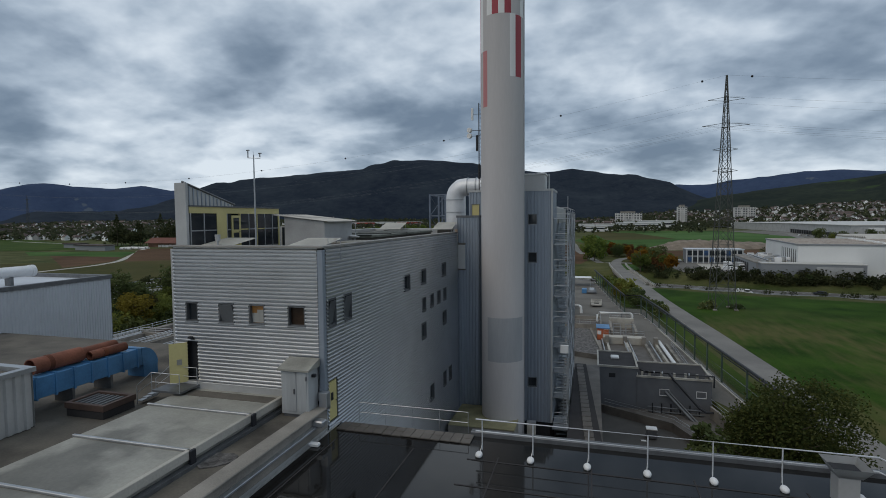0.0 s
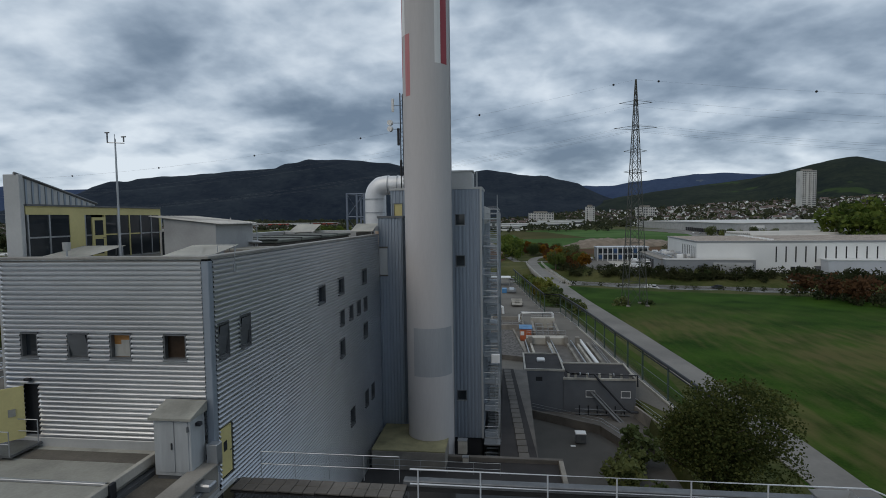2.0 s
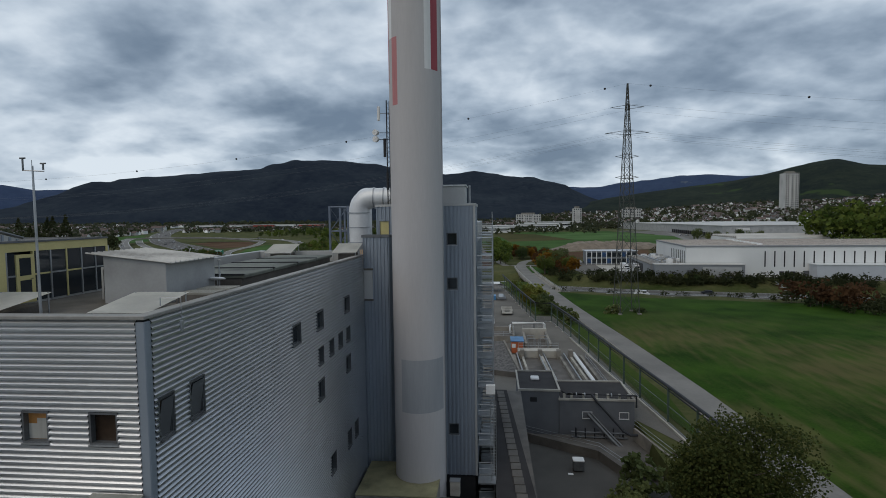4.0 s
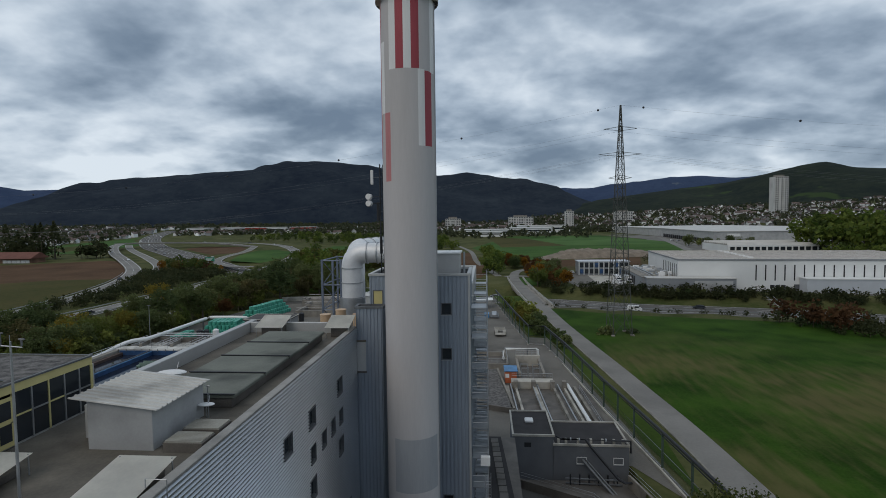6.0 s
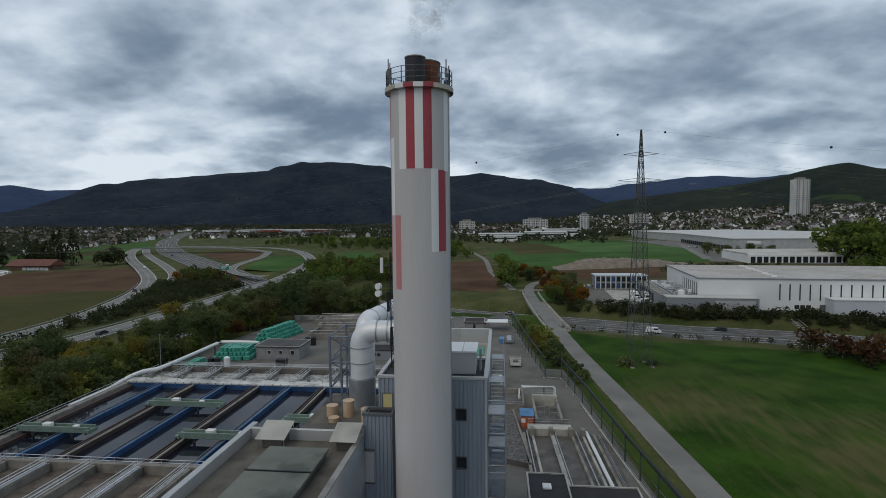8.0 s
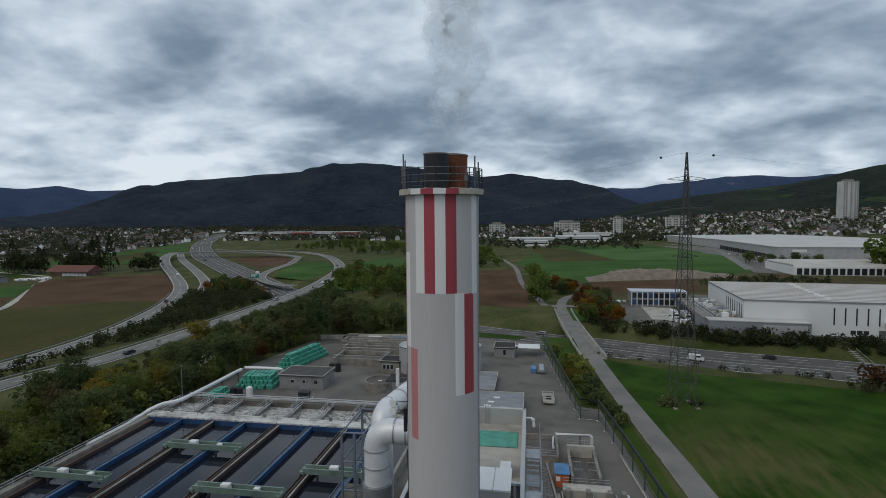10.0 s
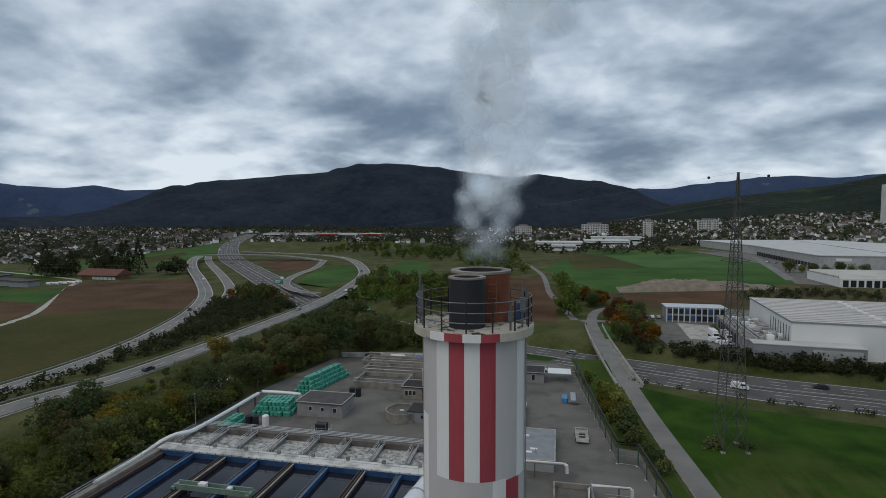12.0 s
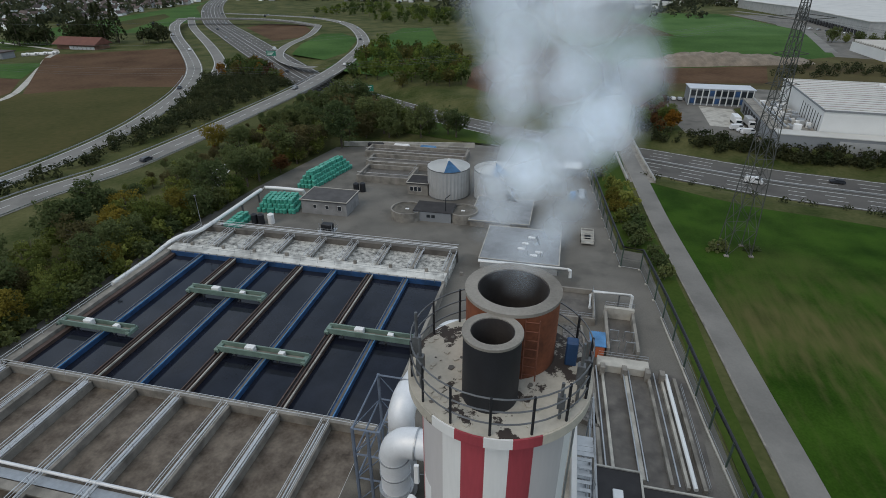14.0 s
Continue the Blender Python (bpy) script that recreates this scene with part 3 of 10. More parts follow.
patch("verge", [(22.1, 108.9), (17.7, 108.9), (12.2, 157.9), (8.4, 184.6), (21.7, 184.9), (22.6, 151.9), (24.2, 129.4), (27.1, 104.9), (29.1, 80.6), (30, 60), (32, 40), (31, 22), (29, 36), (26.2, 67), (23.9, 97.8)], GRASS, 0.09, "strip of grass along a fence", "verge")
patch("roadside_meadow", [(-79.4, 197.5), (-40.7, 185.8), (0.2, 179.3), (4.3, 184.6), (-20.4, 192.3), (-63.4, 216.4), (-88, 230.5)], GRASS, 0.05, "green meadow wedge beside the motorway", "meadow")
patch("brown_field", [(-385, 335.5), (-311.5, 381.7), (-270.5, 356.7), (-229.6, 296.2), (-209.5, 252.8), (-245.4, 246.2), (-278.4, 218.8)], SOIL, 0.08, "bare brown ploughed field")
patch("olive_field", [(-209.5, 252.8), (-189.4, 199.5), (-179.7, 158.7), (-175.8, 108.2), (-177, -60), (-700, -60), (-473.6, 143.3), (-293, 209.4), (-278.4, 218.8), (-245.4, 246.2)], SOILG, 0.07, "olive field of sparse young crop")
patch("green_strip", [(-528.8, 442.3), (-550.7, 594.8), (-595.2, 835.2), (-648.4, 953.8), (-552.6, 757.6), (-431.4, 599.4), (-416.7, 469.2), (-476.3, 429.6)], CROP, 0.07, "bright green crop field")
patch("meadow_strip", [(-820.6, 530.1), (-554.4, 408.5), (-419.3, 393.2), (-421.7, 325.9), (-595, 251.7), (-968.2, 396.7)], GRASS, 0.09, "green meadow by the farm", "meadow")
patch("loop_meadow", [(-202.4, 373.4), (-168, 354.8), (-165.3, 391.8), (-185.7, 468.2), (-212.9, 499.6), (-231.8, 494), (-219.3, 423.3)], CROP, 0.08, "bright green grass inside a slip road loop", "meadow")
patch("loop_field", [(-332.2, 527.5), (-250.8, 436.2), (-240.3, 465.2), (-253.1, 516.1), (-282.5, 561.2), (-328.2, 564.2)], SOIL, 0.07, "brown field between slip roads")
patch("dark_field", [(2.4, 251.3), (5.5, 276.8), (4.6, 338.1), (-7.5, 446.4), (-40.6, 425.4), (-59.6, 345.8), (-53.8, 287.7), (-25.7, 261.1)], SOIL, 0.08, "dark brown ploughed field beyond the road")
patch("far_meadow", [(-153.5, 323.8), (-108.2, 305.2), (-91.8, 403.6), (-139.8, 556), (-169.4, 554.3)], CROP, 0.07, "green meadow between trees", "meadow")
patch("crop_field", [(26.2, 343.9), (62.6, 355.2), (183.6, 434.9), (219.2, 575.6), (175.3, 766.9), (40.9, 757.4), (-9.4, 505), (5.7, 437.2)], CROP, 0.08, "bright green crop field before the town")
patch("light_crop", [(62.5, 681.8), (187.3, 725.9), (215.7, 560.6), (92.4, 535.5)], CROPLT, 0.12, "light green strip of young crop")
patch("stubble_strip", [(5.3, 751.8), (61.5, 681.7), (91.7, 535.4), (21.7, 512.6)], SOILG, 0.12, "olive-brown stubble strip")
patch("soil_strip", [(32.7, 358.5), (125.6, 385.0), (110.9, 328.5), (38.7, 314.3)], SOIL, 0.12, "dark bare soil below an earth bank")
patch("dark_field_strip", [(-386.1, 254.5), (-317.1, 252.6), (-288.0, 220.4), (-276.0, 176.5)], SOIL, 0.13, "dark brown field beside a farm track")
patch("farm_green", [(-459.8, 289.7), (-382.9, 296.7), (-355.4, 306.1), (-318.1, 254.0), (-404.4, 252.5)], CROP, 0.13, "bright green grass by the farm yard", "meadow")
patch("brown_strip", [(-739.6, 635.3), (-783.0, 776.8), (-721.8, 785.2), (-642.4, 599.2)], SOILG, 0.12, "brown-olive strip between green fields")
patch("brown_strip", [(-509.0, 541.7), (-526.0, 652.8), (-489.8, 616.5), (-441.4, 485.0)], SOILG, 0.12, "brown-olive strip between green fields")
patch("bare_bank_field", [(41.8, 299.3), (62.6, 355.2), (183.6, 434.9), (296.5, 399.2), (179.3, 303.6), (94.3, 295.6)], FALLOW, 0.07, "rough brown fallow land")
patch("car_park", [(50.2, 283), (46.5, 240), (49, 215), (75, 201.5), (77.5, 262), (84, 266), (86, 283)], YARD, 0.1, "grey asphalt car park", "car park")
patch("loading_lot", [(62.8, 264.5), (60.8, 228), (74, 226.5), (76.8, 260)], CONC_LT, 0.14, "pale concrete loading lot", "lot")
patch("hall_yard", [(82.1, 209.3), (85.9, 272), (97.5, 311.1), (254.3, 306), (346.3, 179.2), (223.4, 166.3), (122.4, 197.7)], YARD, 0.09, "grey asphalt apron round a warehouse", "yard")
patch("distant_apron", [(173, 434.5), (207.7, 653.3), (185.6, 767.7), (444, 648), (448.7, 425.8), (275.1, 378.1)], YARD, 0.06, "pale apron round large halls", "yard")


def risen(pts, step):
    """A smooth road line on the climbing valley floor."""
    return [p + Vector((0, 0, rise(p.y))) for p in curve_pts(pts, step)]


def road(name, pts, w, label, lines=(), dashes=(), lift=0.0, thick=0.3, mat=None):
    root = thing(name, pts[len(pts) // 2], label, "road", kind="structure")
    bm = B()
    ribbon(bm, pts, w, lift, thick=thick)
    part("road_surface", bm, mat or ROADM, root)
    for off in lines:
        bm = B()
        ribbon(bm, pts, 0.3, lift + 0.03, off=off)
        part("edge_line", bm, MARK, root)
    for off in dashes:
        bm = B()
        for i in range(0, len(pts) - 1, 2):
            ribbon(bm, pts[i:i + 2], 0.25, lift + 0.03, off=off)
        part("lane_line", bm, MARK, root)
    return root


road("motorway", MOTORWAY, 29, "grey two-carriageway motorway with white lane lines", (-13.6, -2.2, 2.2, 13.6), (-9.6, -5.9, 5.9, 9.6), 0.0, 0.3, MWAY)
road("slip_road", SLIP_A, 10, "curving grey slip road with white edge lines", (-4.3, 4.3), (0,), 0.12)
road("slip_road", SLIP_B, 11, "grey slip road that sweeps round in a wide curve", (-4.8, 4.8), (0,), 0.14, 0.9)
road("slip_road", SLIP_C, 7, "narrow grey loop slip road", (-3.2, 3.2), (), 0.13)
road("slip_road", SLIP_D, 8, "grey slip road with a chevron-marked end", (-3.6, 3.6), (), 0.11)
road("overpass", risen([(-421.5, 539.6, 6), (-394.2, 546.1, 6.5), (-335.9, 555.9, 6), (-297.1, 557.6, 4), (-260.2, 549.7, 1)], 5), 9, "concrete overpass across the motorway", (-4, 4), (), 0.15, 1.4)
road("farm_track", risen([(-262, 120.0), (-270.4, 188.6), (-276.4, 202.4), (-285.2, 221.0), (-332.0, 277.9), (-371.8, 323.9), (-392, 352), (-440, 372), (-685, 440)], 8), 3.6, "pale farm track between fields", lift=0.15, thick=0.1, mat=CONC_LT)
road("field_track", risen([(12.7, 261.1), (5.6, 308.2), (-1.6, 357.8), (-9.5, 461), (-29.6, 562)], 8), 4, "pale field track beside a brown field", lift=0.12, thick=0.1)
road("service_road", risen([(188.7, 455.1), (213.9, 575.3), (238.5, 713.6), (206, 807.3)], 8), 8, "service road in front of a large hall", lift=0.13, thick=0.1)



def guard_rail(line, off, z, n0, n1):
    """A steel crash barrier beside a road."""
    g = thing("crash_barrier", line[(n0 + n1) // 2], "low galvanised steel crash barrier beside a road", "crash barrier", "crash barriers")
    part("barrier_beam", ribbon(B(), line[n0:n1], 0.12, z + 0.8, off=off, thick=0.35), STEEL, g)
    for k in range(n0, n1, 3):
        d = (line[k + 1] - line[k]).normalized() if k + 1 < len(line) else Vector((0, 1, 0))
        p = line[k] + Vector((-d.y, d.x, 0)) * off
        part("barrier_post", box(B(), p.x - 0.08, p.y - 0.08, p.z - 0.2, p.x + 0.08, p.y + 0.08, p.z + z + 0.5), STEEL_DK, g)


for ln, off in ((SLIP_A, 5.4), (SLIP_A, -5.4), (SLIP_B, 5.9), (SLIP_B, -5.9)):
    guard_rail(ln, off, 0.12, 10, 90)
guard_rail(MOTORWAY, 0.6, 0.0, 12, 60)
PATHLINE = curve_pts([(38.9, -40), (38.0, 0), (37.0, 26), (36.1, 44), (34.5, 62), (33.1, 77.6), (30.7, 100.9), (28.3, 126.3), (26.4, 154), (24.4, 179.8), (21.9, 224.6), (21.5, 264.6), (27.2, 293.4), (41.8, 309.4)], 4)
lane = thing("lane", (30, 100, 0), "pale grey asphalt lane beside the meadow", "lane", kind="structure")
part("lane_surface", ribbon(B(), PATHLINE, 4.9, 0.14, thick=0.25), ROADM, lane)
part("lane_kerb", ribbon(B(), PATHLINE, 0.25, 0.19, off=2.55, thick=0.2), CONC, lane)
bridge = thing("road_bridge", (22, 200, 0), "concrete bridge with white parapets over a motorway", "bridge", kind="structure")
BRIDGE_PTS = curve_pts([(26.3, 154), (24.4, 179.8), (21.9, 224.6), (21.3, 249.8)], 6)
part("bridge_deck", ribbon(B(), BRIDGE_PTS, 8.6, 0.06, thick=0.9), CONC, bridge)
for side in (-4.1, 4.1):
    part("parapet", ribbon(B(), BRIDGE_PTS, 0.35, 0.95, off=side, thick=0.9), CONC_LT, bridge)
    part("parapet_rail", ribbon(B(), BRIDGE_PTS, 0.12, 1.35, off=side, thick=0.1), STEEL, bridge)
for k in (0.3, 0.7):
    p = Vector((24.2, 168, 0)).lerp(Vector((20.6, 238, 0)), k)
    part("pier", obox(B(), (p.x - 3.5, p.y), (p.x + 3.5, p.y), 1.0, -5.2, -0.7), CONC, bridge)

road("junction_road", risen([(16.2, 258.3), (23.3, 261.7), (33.0, 259.8), (43.7, 260.1)], 4), 6.0, "short asphalt road from the lane to a car park", lift=0.16, thick=0.1)
patch("junction_green", [(19.7, 249.3), (35.1, 252.6), (35.5, 230.5), (32.1, 219.3), (21.3, 221.4)], CROP, 0.12, "bright green grass patch at a junction", "lawn")
SERVICE = risen([(-98, 118), (-104, 128), (-107.0, 137), (-107, 144.4), (-105, 151), (-102.3, 158.5), (-98, 165), (-92, 171)], 4)
road("access_road", SERVICE, 5.0, "narrow grey access road between trees", (-2.3, 2.3), lift=0.13, thick=0.1)
for x, y in ((-109.8, 147), (-107.5, 155), (-103, 163)):
    c = thing("chevron_board", (x, y, 0), "black and white chevron board on a bend", "road sign", "chevron boards")
    part("board", box(B(), x - 0.5, y - 0.05, 1.0, x + 0.5, y + 0.05, 2.0), BLACK, c)
    for dz in (0.0, 0.45):
        part("chevron", obox(B(), (x - 0.3, y - 0.06), (x + 0.3, y - 0.06), 0.04, 1.15 + dz, 1.4 + dz), WHITE, c)
    part("board_post", tube(B(), [(x, y + 0.1, -0.2), (x, y + 0.1, 1.9)], 0.05, 6), STEEL, c)

# ---- hills ----
def ridge(name, dist, prof, thick, mat, label, base=-5.0, rough=14.0):
    """A wooded range: the crest by bearing and rise in degrees, with folded slopes on both sides."""
    bm = B()
    rows = []
    b0, b1 = prof[0][0], prof[-1][0]
    n = int((b1 - b0) / 0.35)
    for i in range(n + 1):
        b = b0 + (b1 - b0) * i / n
        for (ba, ea), (bb, eb) in zip(prof, prof[1:]):
            if ba <= b <= bb:
                el = ea + (eb - ea) * (b - ba) / (bb - ba)
                break
        col = []
        for k in range(15):
            f = k / 14
            d = dist + (f - 0.6) * thick
            h0 = dist * math.tan(radians(el)) + 28
            s = max(0.0, math.sin(min(1.0, f / 0.6) * 1.5708)) if f <= 0.6 else max(0.0, 1 - (f - 0.6) / 0.4)
            p = Vector((math.sin(radians(b)) * d + 6, math.cos(radians(b)) * d - 42, 0))
            fold = noise.fractal(p * 0.0022, 1.0, 2.0, 4) * rough * 5 * s * (1.0 if f < 0.55 else 0.3)
            fold += noise.fractal(p * 0.02, 1.0, 2.0, 3) * rough * 0.35 * s
            col.append(bm.verts.new((p.x, p.y, base + h0 * s ** 0.9 + fold * (1 - 0.75 * s ** 6))))
        rows.append(col)
    for a, b in zip(rows, rows[1:]):
        for k in range(14):
            bm.faces.new((a[k], b[k], b[k + 1], a[k + 1]))
    return struct(name, bm, mat, label, "hill", "structure", True)


HILLSIDE = forest("wooded_hillside", (0.012, 0.018, 0.018), (0.036, 0.046, 0.030), (0.036, 0.056, 0.024), 0.64)
# blue haze of distance is mixed into these wood tones
HAZE_FAR = forest("haze_tinted_far_wood", (0.034, 0.052, 0.098), (0.052, 0.075, 0.13), (0.09, 0.11, 0.14), 0.68)
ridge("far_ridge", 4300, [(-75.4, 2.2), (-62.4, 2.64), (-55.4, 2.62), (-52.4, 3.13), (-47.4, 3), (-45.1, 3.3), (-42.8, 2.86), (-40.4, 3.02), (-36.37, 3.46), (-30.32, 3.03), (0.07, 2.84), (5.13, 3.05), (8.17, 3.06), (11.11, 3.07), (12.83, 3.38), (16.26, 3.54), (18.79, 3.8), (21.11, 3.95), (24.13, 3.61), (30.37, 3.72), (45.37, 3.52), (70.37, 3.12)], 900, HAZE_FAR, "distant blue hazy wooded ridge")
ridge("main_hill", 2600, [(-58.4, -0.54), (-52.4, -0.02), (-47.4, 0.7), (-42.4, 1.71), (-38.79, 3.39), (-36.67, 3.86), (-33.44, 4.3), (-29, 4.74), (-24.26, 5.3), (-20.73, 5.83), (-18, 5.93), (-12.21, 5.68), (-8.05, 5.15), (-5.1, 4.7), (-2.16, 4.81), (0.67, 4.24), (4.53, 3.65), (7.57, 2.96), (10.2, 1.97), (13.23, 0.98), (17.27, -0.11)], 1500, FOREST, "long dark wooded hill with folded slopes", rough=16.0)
ridge("right_hill", 2300, [(7.16, 0.66), (11.21, 1.77), (15.25, 2.38), (19.29, 2.9), (24.33, 3.36), (27.35, 4.01), (30.97, 4.57), (32.87, 4.12), (37.37, 3.62), (46.37, 3.92), (60.37, 3.32), (75.37, 2.52)], 1300, HILLSIDE, "wooded hill above a hillside town", rough=10.0)
# ---- chimney ----
SOOT = material("sooty_lining", (0.035, 0.03, 0.028), 0.9, 0, 0.4, 1.5, 10, 0.2)
CX, CY, CR = -0.22, 1.1, 2.05
Z_RIM, Z_DECK = 49.72, 50.05


def stripe(name, a0, a1, z0, z1, mat, parent, r=CR + 0.006, label=""):
    """A painted field on the shaft; angles in degrees from the side that faces the roofs, to the right."""
    part(name, ring(B(), (CX, CY), r, r - 0.03, z0, z1, 10, a0 - 90, a1 - 90), mat, parent, label, True)


def chimney():
    c = thing("chimney", (CX, CY, 0), "tall grey concrete chimney with faded red and white stripes", "chimney")
    part("shaft", ring(B(), (CX, CY), CR, CR - 0.3, 0.0, Z_RIM + 0.05, 96), CHIM, c, "", True)
    for a0, a1, z0, z1, m, nm in (
            (-34, -18, 44.42, Z_RIM, WHITE, "white_stripe"), (-18, -1, 44.42, Z_RIM, RED, "red_stripe"), (-1, 15, 44.42, Z_RIM, WHITE, "white_stripe"), (15, 32, 44.42, Z_RIM, RED, "red_stripe"),
            (62, 80, 44.3, Z_RIM, WHITE, "white_stripe"), (-86, -66, 38, Z_RIM, PINK, "faded_red_stripe"), (-66, -50, 41.3, 46.6, WHITE, "white_stripe"),
            (29, 45, 38.8, 44.42, WHITE, "white_stripe"), (45, 66, 38.8, 44.35, RED, "red_stripe"), (-50, -33, 36.2, 41.3, PINK, "faded_red_stripe")):
        stripe(nm, a0, a1, z0, z1, m, c)
    part("grey_patch", ring(B(), (CX, CY), CR + 0.006, CR - 0.02, 12.3, 16.5, 30, -125, -16), CHIM_PATCH, c, "fresh grey repair band", True)
    # rim and deck
    seg = [(-34, -18, WHITE), (-18, -1, RED), (-1, 15, WHITE), (15, 32, RED), (32, 326, DECK)]
    for a0, a1, m in seg:
        part("rim", ring(B(), (CX, CY), 2.40, 1.9, Z_RIM + 0.03, Z_DECK, max(6, int((a1 - a0) / 5)), a0 - 90, a1 - 90), m, c)
    part("deck", cyl(B(), (CX, CY), 2.36, 2.36, Z_DECK - 0.2, Z_DECK + 0.02, 48), DECK, c, "pale deck with flaking dark patches")
    # flues
    f = part("black_flue", ring(B(), (-0.33, 0.12), 0.69, 0.52, Z_DECK, 51.95, 40), BLACK, c, "matt black steel flue", True)
    part("flue_rim", ring(B(), (-0.33, 0.12), 0.72, 0.52, 51.93, 52.0, 40), CONC, f)
    part("flue_lining", ring(B(), (-0.33, 0.12), 0.53, 0.50, 50.1, 51.97, 40), SOOT, f, "", True)
    part("flue_inside", cyl(B(), (-0.33, 0.12), 0.53, 0.53, 50.0, 50.1, 24), DARK, f)
    f = part("rusty_flue", ring(B(), (-0.05, 1.95), 1.22, 0.95, Z_DECK, 52.02, 48), RUST, c, "large rust-brown steel flue", True)
    part("flue_rim", ring(B(), (-0.05, 1.95), 1.26, 0.93, 52.0, 52.09, 48), CONC, f)
    part("flue_lining", ring(B(), (-0.05, 1.95), 0.96, 0.90, 50.1, 52.06, 48), SOOT, f, "", True)
    part("flue_inside", cyl(B(), (-0.05, 1.95), 0.96, 0.96, 50.0, 50.1, 24), DARK, f)
    bm = B()
    for dx in (-0.17, 0.17):
        tube(bm, [(0.55 + dx, 0.80, Z_DECK), (0.55 + dx, 0.80, 51.95)], 0.018, 6)
    for k in range(7):
        tube(bm, [(0.38, 0.80, 50.25 + k * 0.27), (0.72, 0.80, 50.25 + k * 0.27)], 0.014, 6)
    part("flue_ladder", bm, RUSTDK, c)
    # guard rail
    R = 2.3
    for zz in (0.38, 0.75, 1.12):
        part("guard_rail", tube(B(), [(CX + R * math.cos(radians(a)), CY + R * math.sin(radians(a)), Z_DECK + zz) for a in range(0, 361, 8)], 0.022, 6), STEEL_DK, c)
    for k in range(15):
        a = radians(k * 24 + 8)
        p = Vector((CX + R * math.cos(a), CY + R * math.sin(a), Z_DECK - 0.3))
        part("rail_post", tube(B(), [p, p + Vector((0, 0, 1.45))], 0.035, 6), BLACK, c)
    for a, h in ((200, 2.0), (212, 1.6), (190, 1.2), (338, 1.8), (352, 1.5), (318, 1.1)):
        p = Vector((CX + 2.15 * math.cos(radians(a)), CY + 2.15 * math.sin(radians(a)), Z_DECK))
        bm = tube(B(), [p, p + Vector((0, 0, h))], 0.04, 8)
        box(bm, p.x - 0.09, p.y - 0.09, p.z + h * 0.35, p.x + 0.09, p.y + 0.09, p.z + h * 0.65)
        part("antenna", bm, STEEL_DK, c)
    box(bm := B(), 1.45, 1.6, Z_DECK, 1.75, 1.9, Z_DECK + 0.75, bev=0.03)
    part("control_box", bm, BLUE, c, "small grey-blue control box")
    rng = random.Random(12)
    for k in range(60):
        a, r = radians(rng.gauss(185, 45) if k < 42 else rng.gauss(320, 30)), rng.uniform(0.9, 2.2)
        x, y, s2 = CX + r * math.cos(a), CY + r * math.sin(a), rng.uniform(0.03, 0.11)
        if math.hypot(x + 0.33, y - 0.12) < 0.8 or math.hypot(x + 0.05, y - 1.95) < 1.35:
            continue
        pts = [(x + s2 * rng.uniform(0.5, 1.3) * math.cos(t), y + s2 * rng.uniform(0.5, 1.3) * math.sin(t)) for t in (0, 1.2, 2.4, 3.9, 5.1)]
        part("flake", prism(B(), pts, Z_DECK + 0.018, Z_DECK + rng.uniform(0.03, 0.07)), DECK if k % 3 else CONC_DK, c)
    part("cable", tube(B(), [(CX + 2.1, CY - 0.15, 6), (CX + 2.1, CY - 0.15, Z_RIM)], 0.03, 6), STEEL, c)
    return c


chimney()


# ---- sheet-clad main building ----
BX0, BX1, BY0, BY1, BZ = -14.4, -5.15, -25.45, 2.6, 24.55
FRONT_WIN = [(-13.55, -12.75), (-11.4, -10.45), (-9.5, -8.55), (-7.15, -6.15)]
SIDE_WIN = [(-25.0, -24.2, 20.3, 21.7), (-23.2, -22.3, 20.3, 21.7), (-13.4, -12.2, 20.6, 21.7), (-9.4, -8.2, 20.6, 21.75), (-3.3, -2.0, 20.6, 21.75),
            (-9.2, -8.3, 18.35, 19.45), (-7.0, -6.1, 18.35, 19.45), (-4.95, -4.0, 18.35, 19.45), (-2.95, -2.0, 18.35, 19.45),
            (-9.4, -8.3, 16.1, 17.35), (-3.2, -2.0, 16.1, 17.3), (-7.3, -6.2, 10.3, 11.65), (-3.2, -2.2, 10.3, 11.65), (-1.2, -0.2, 10.3, 11.6)]


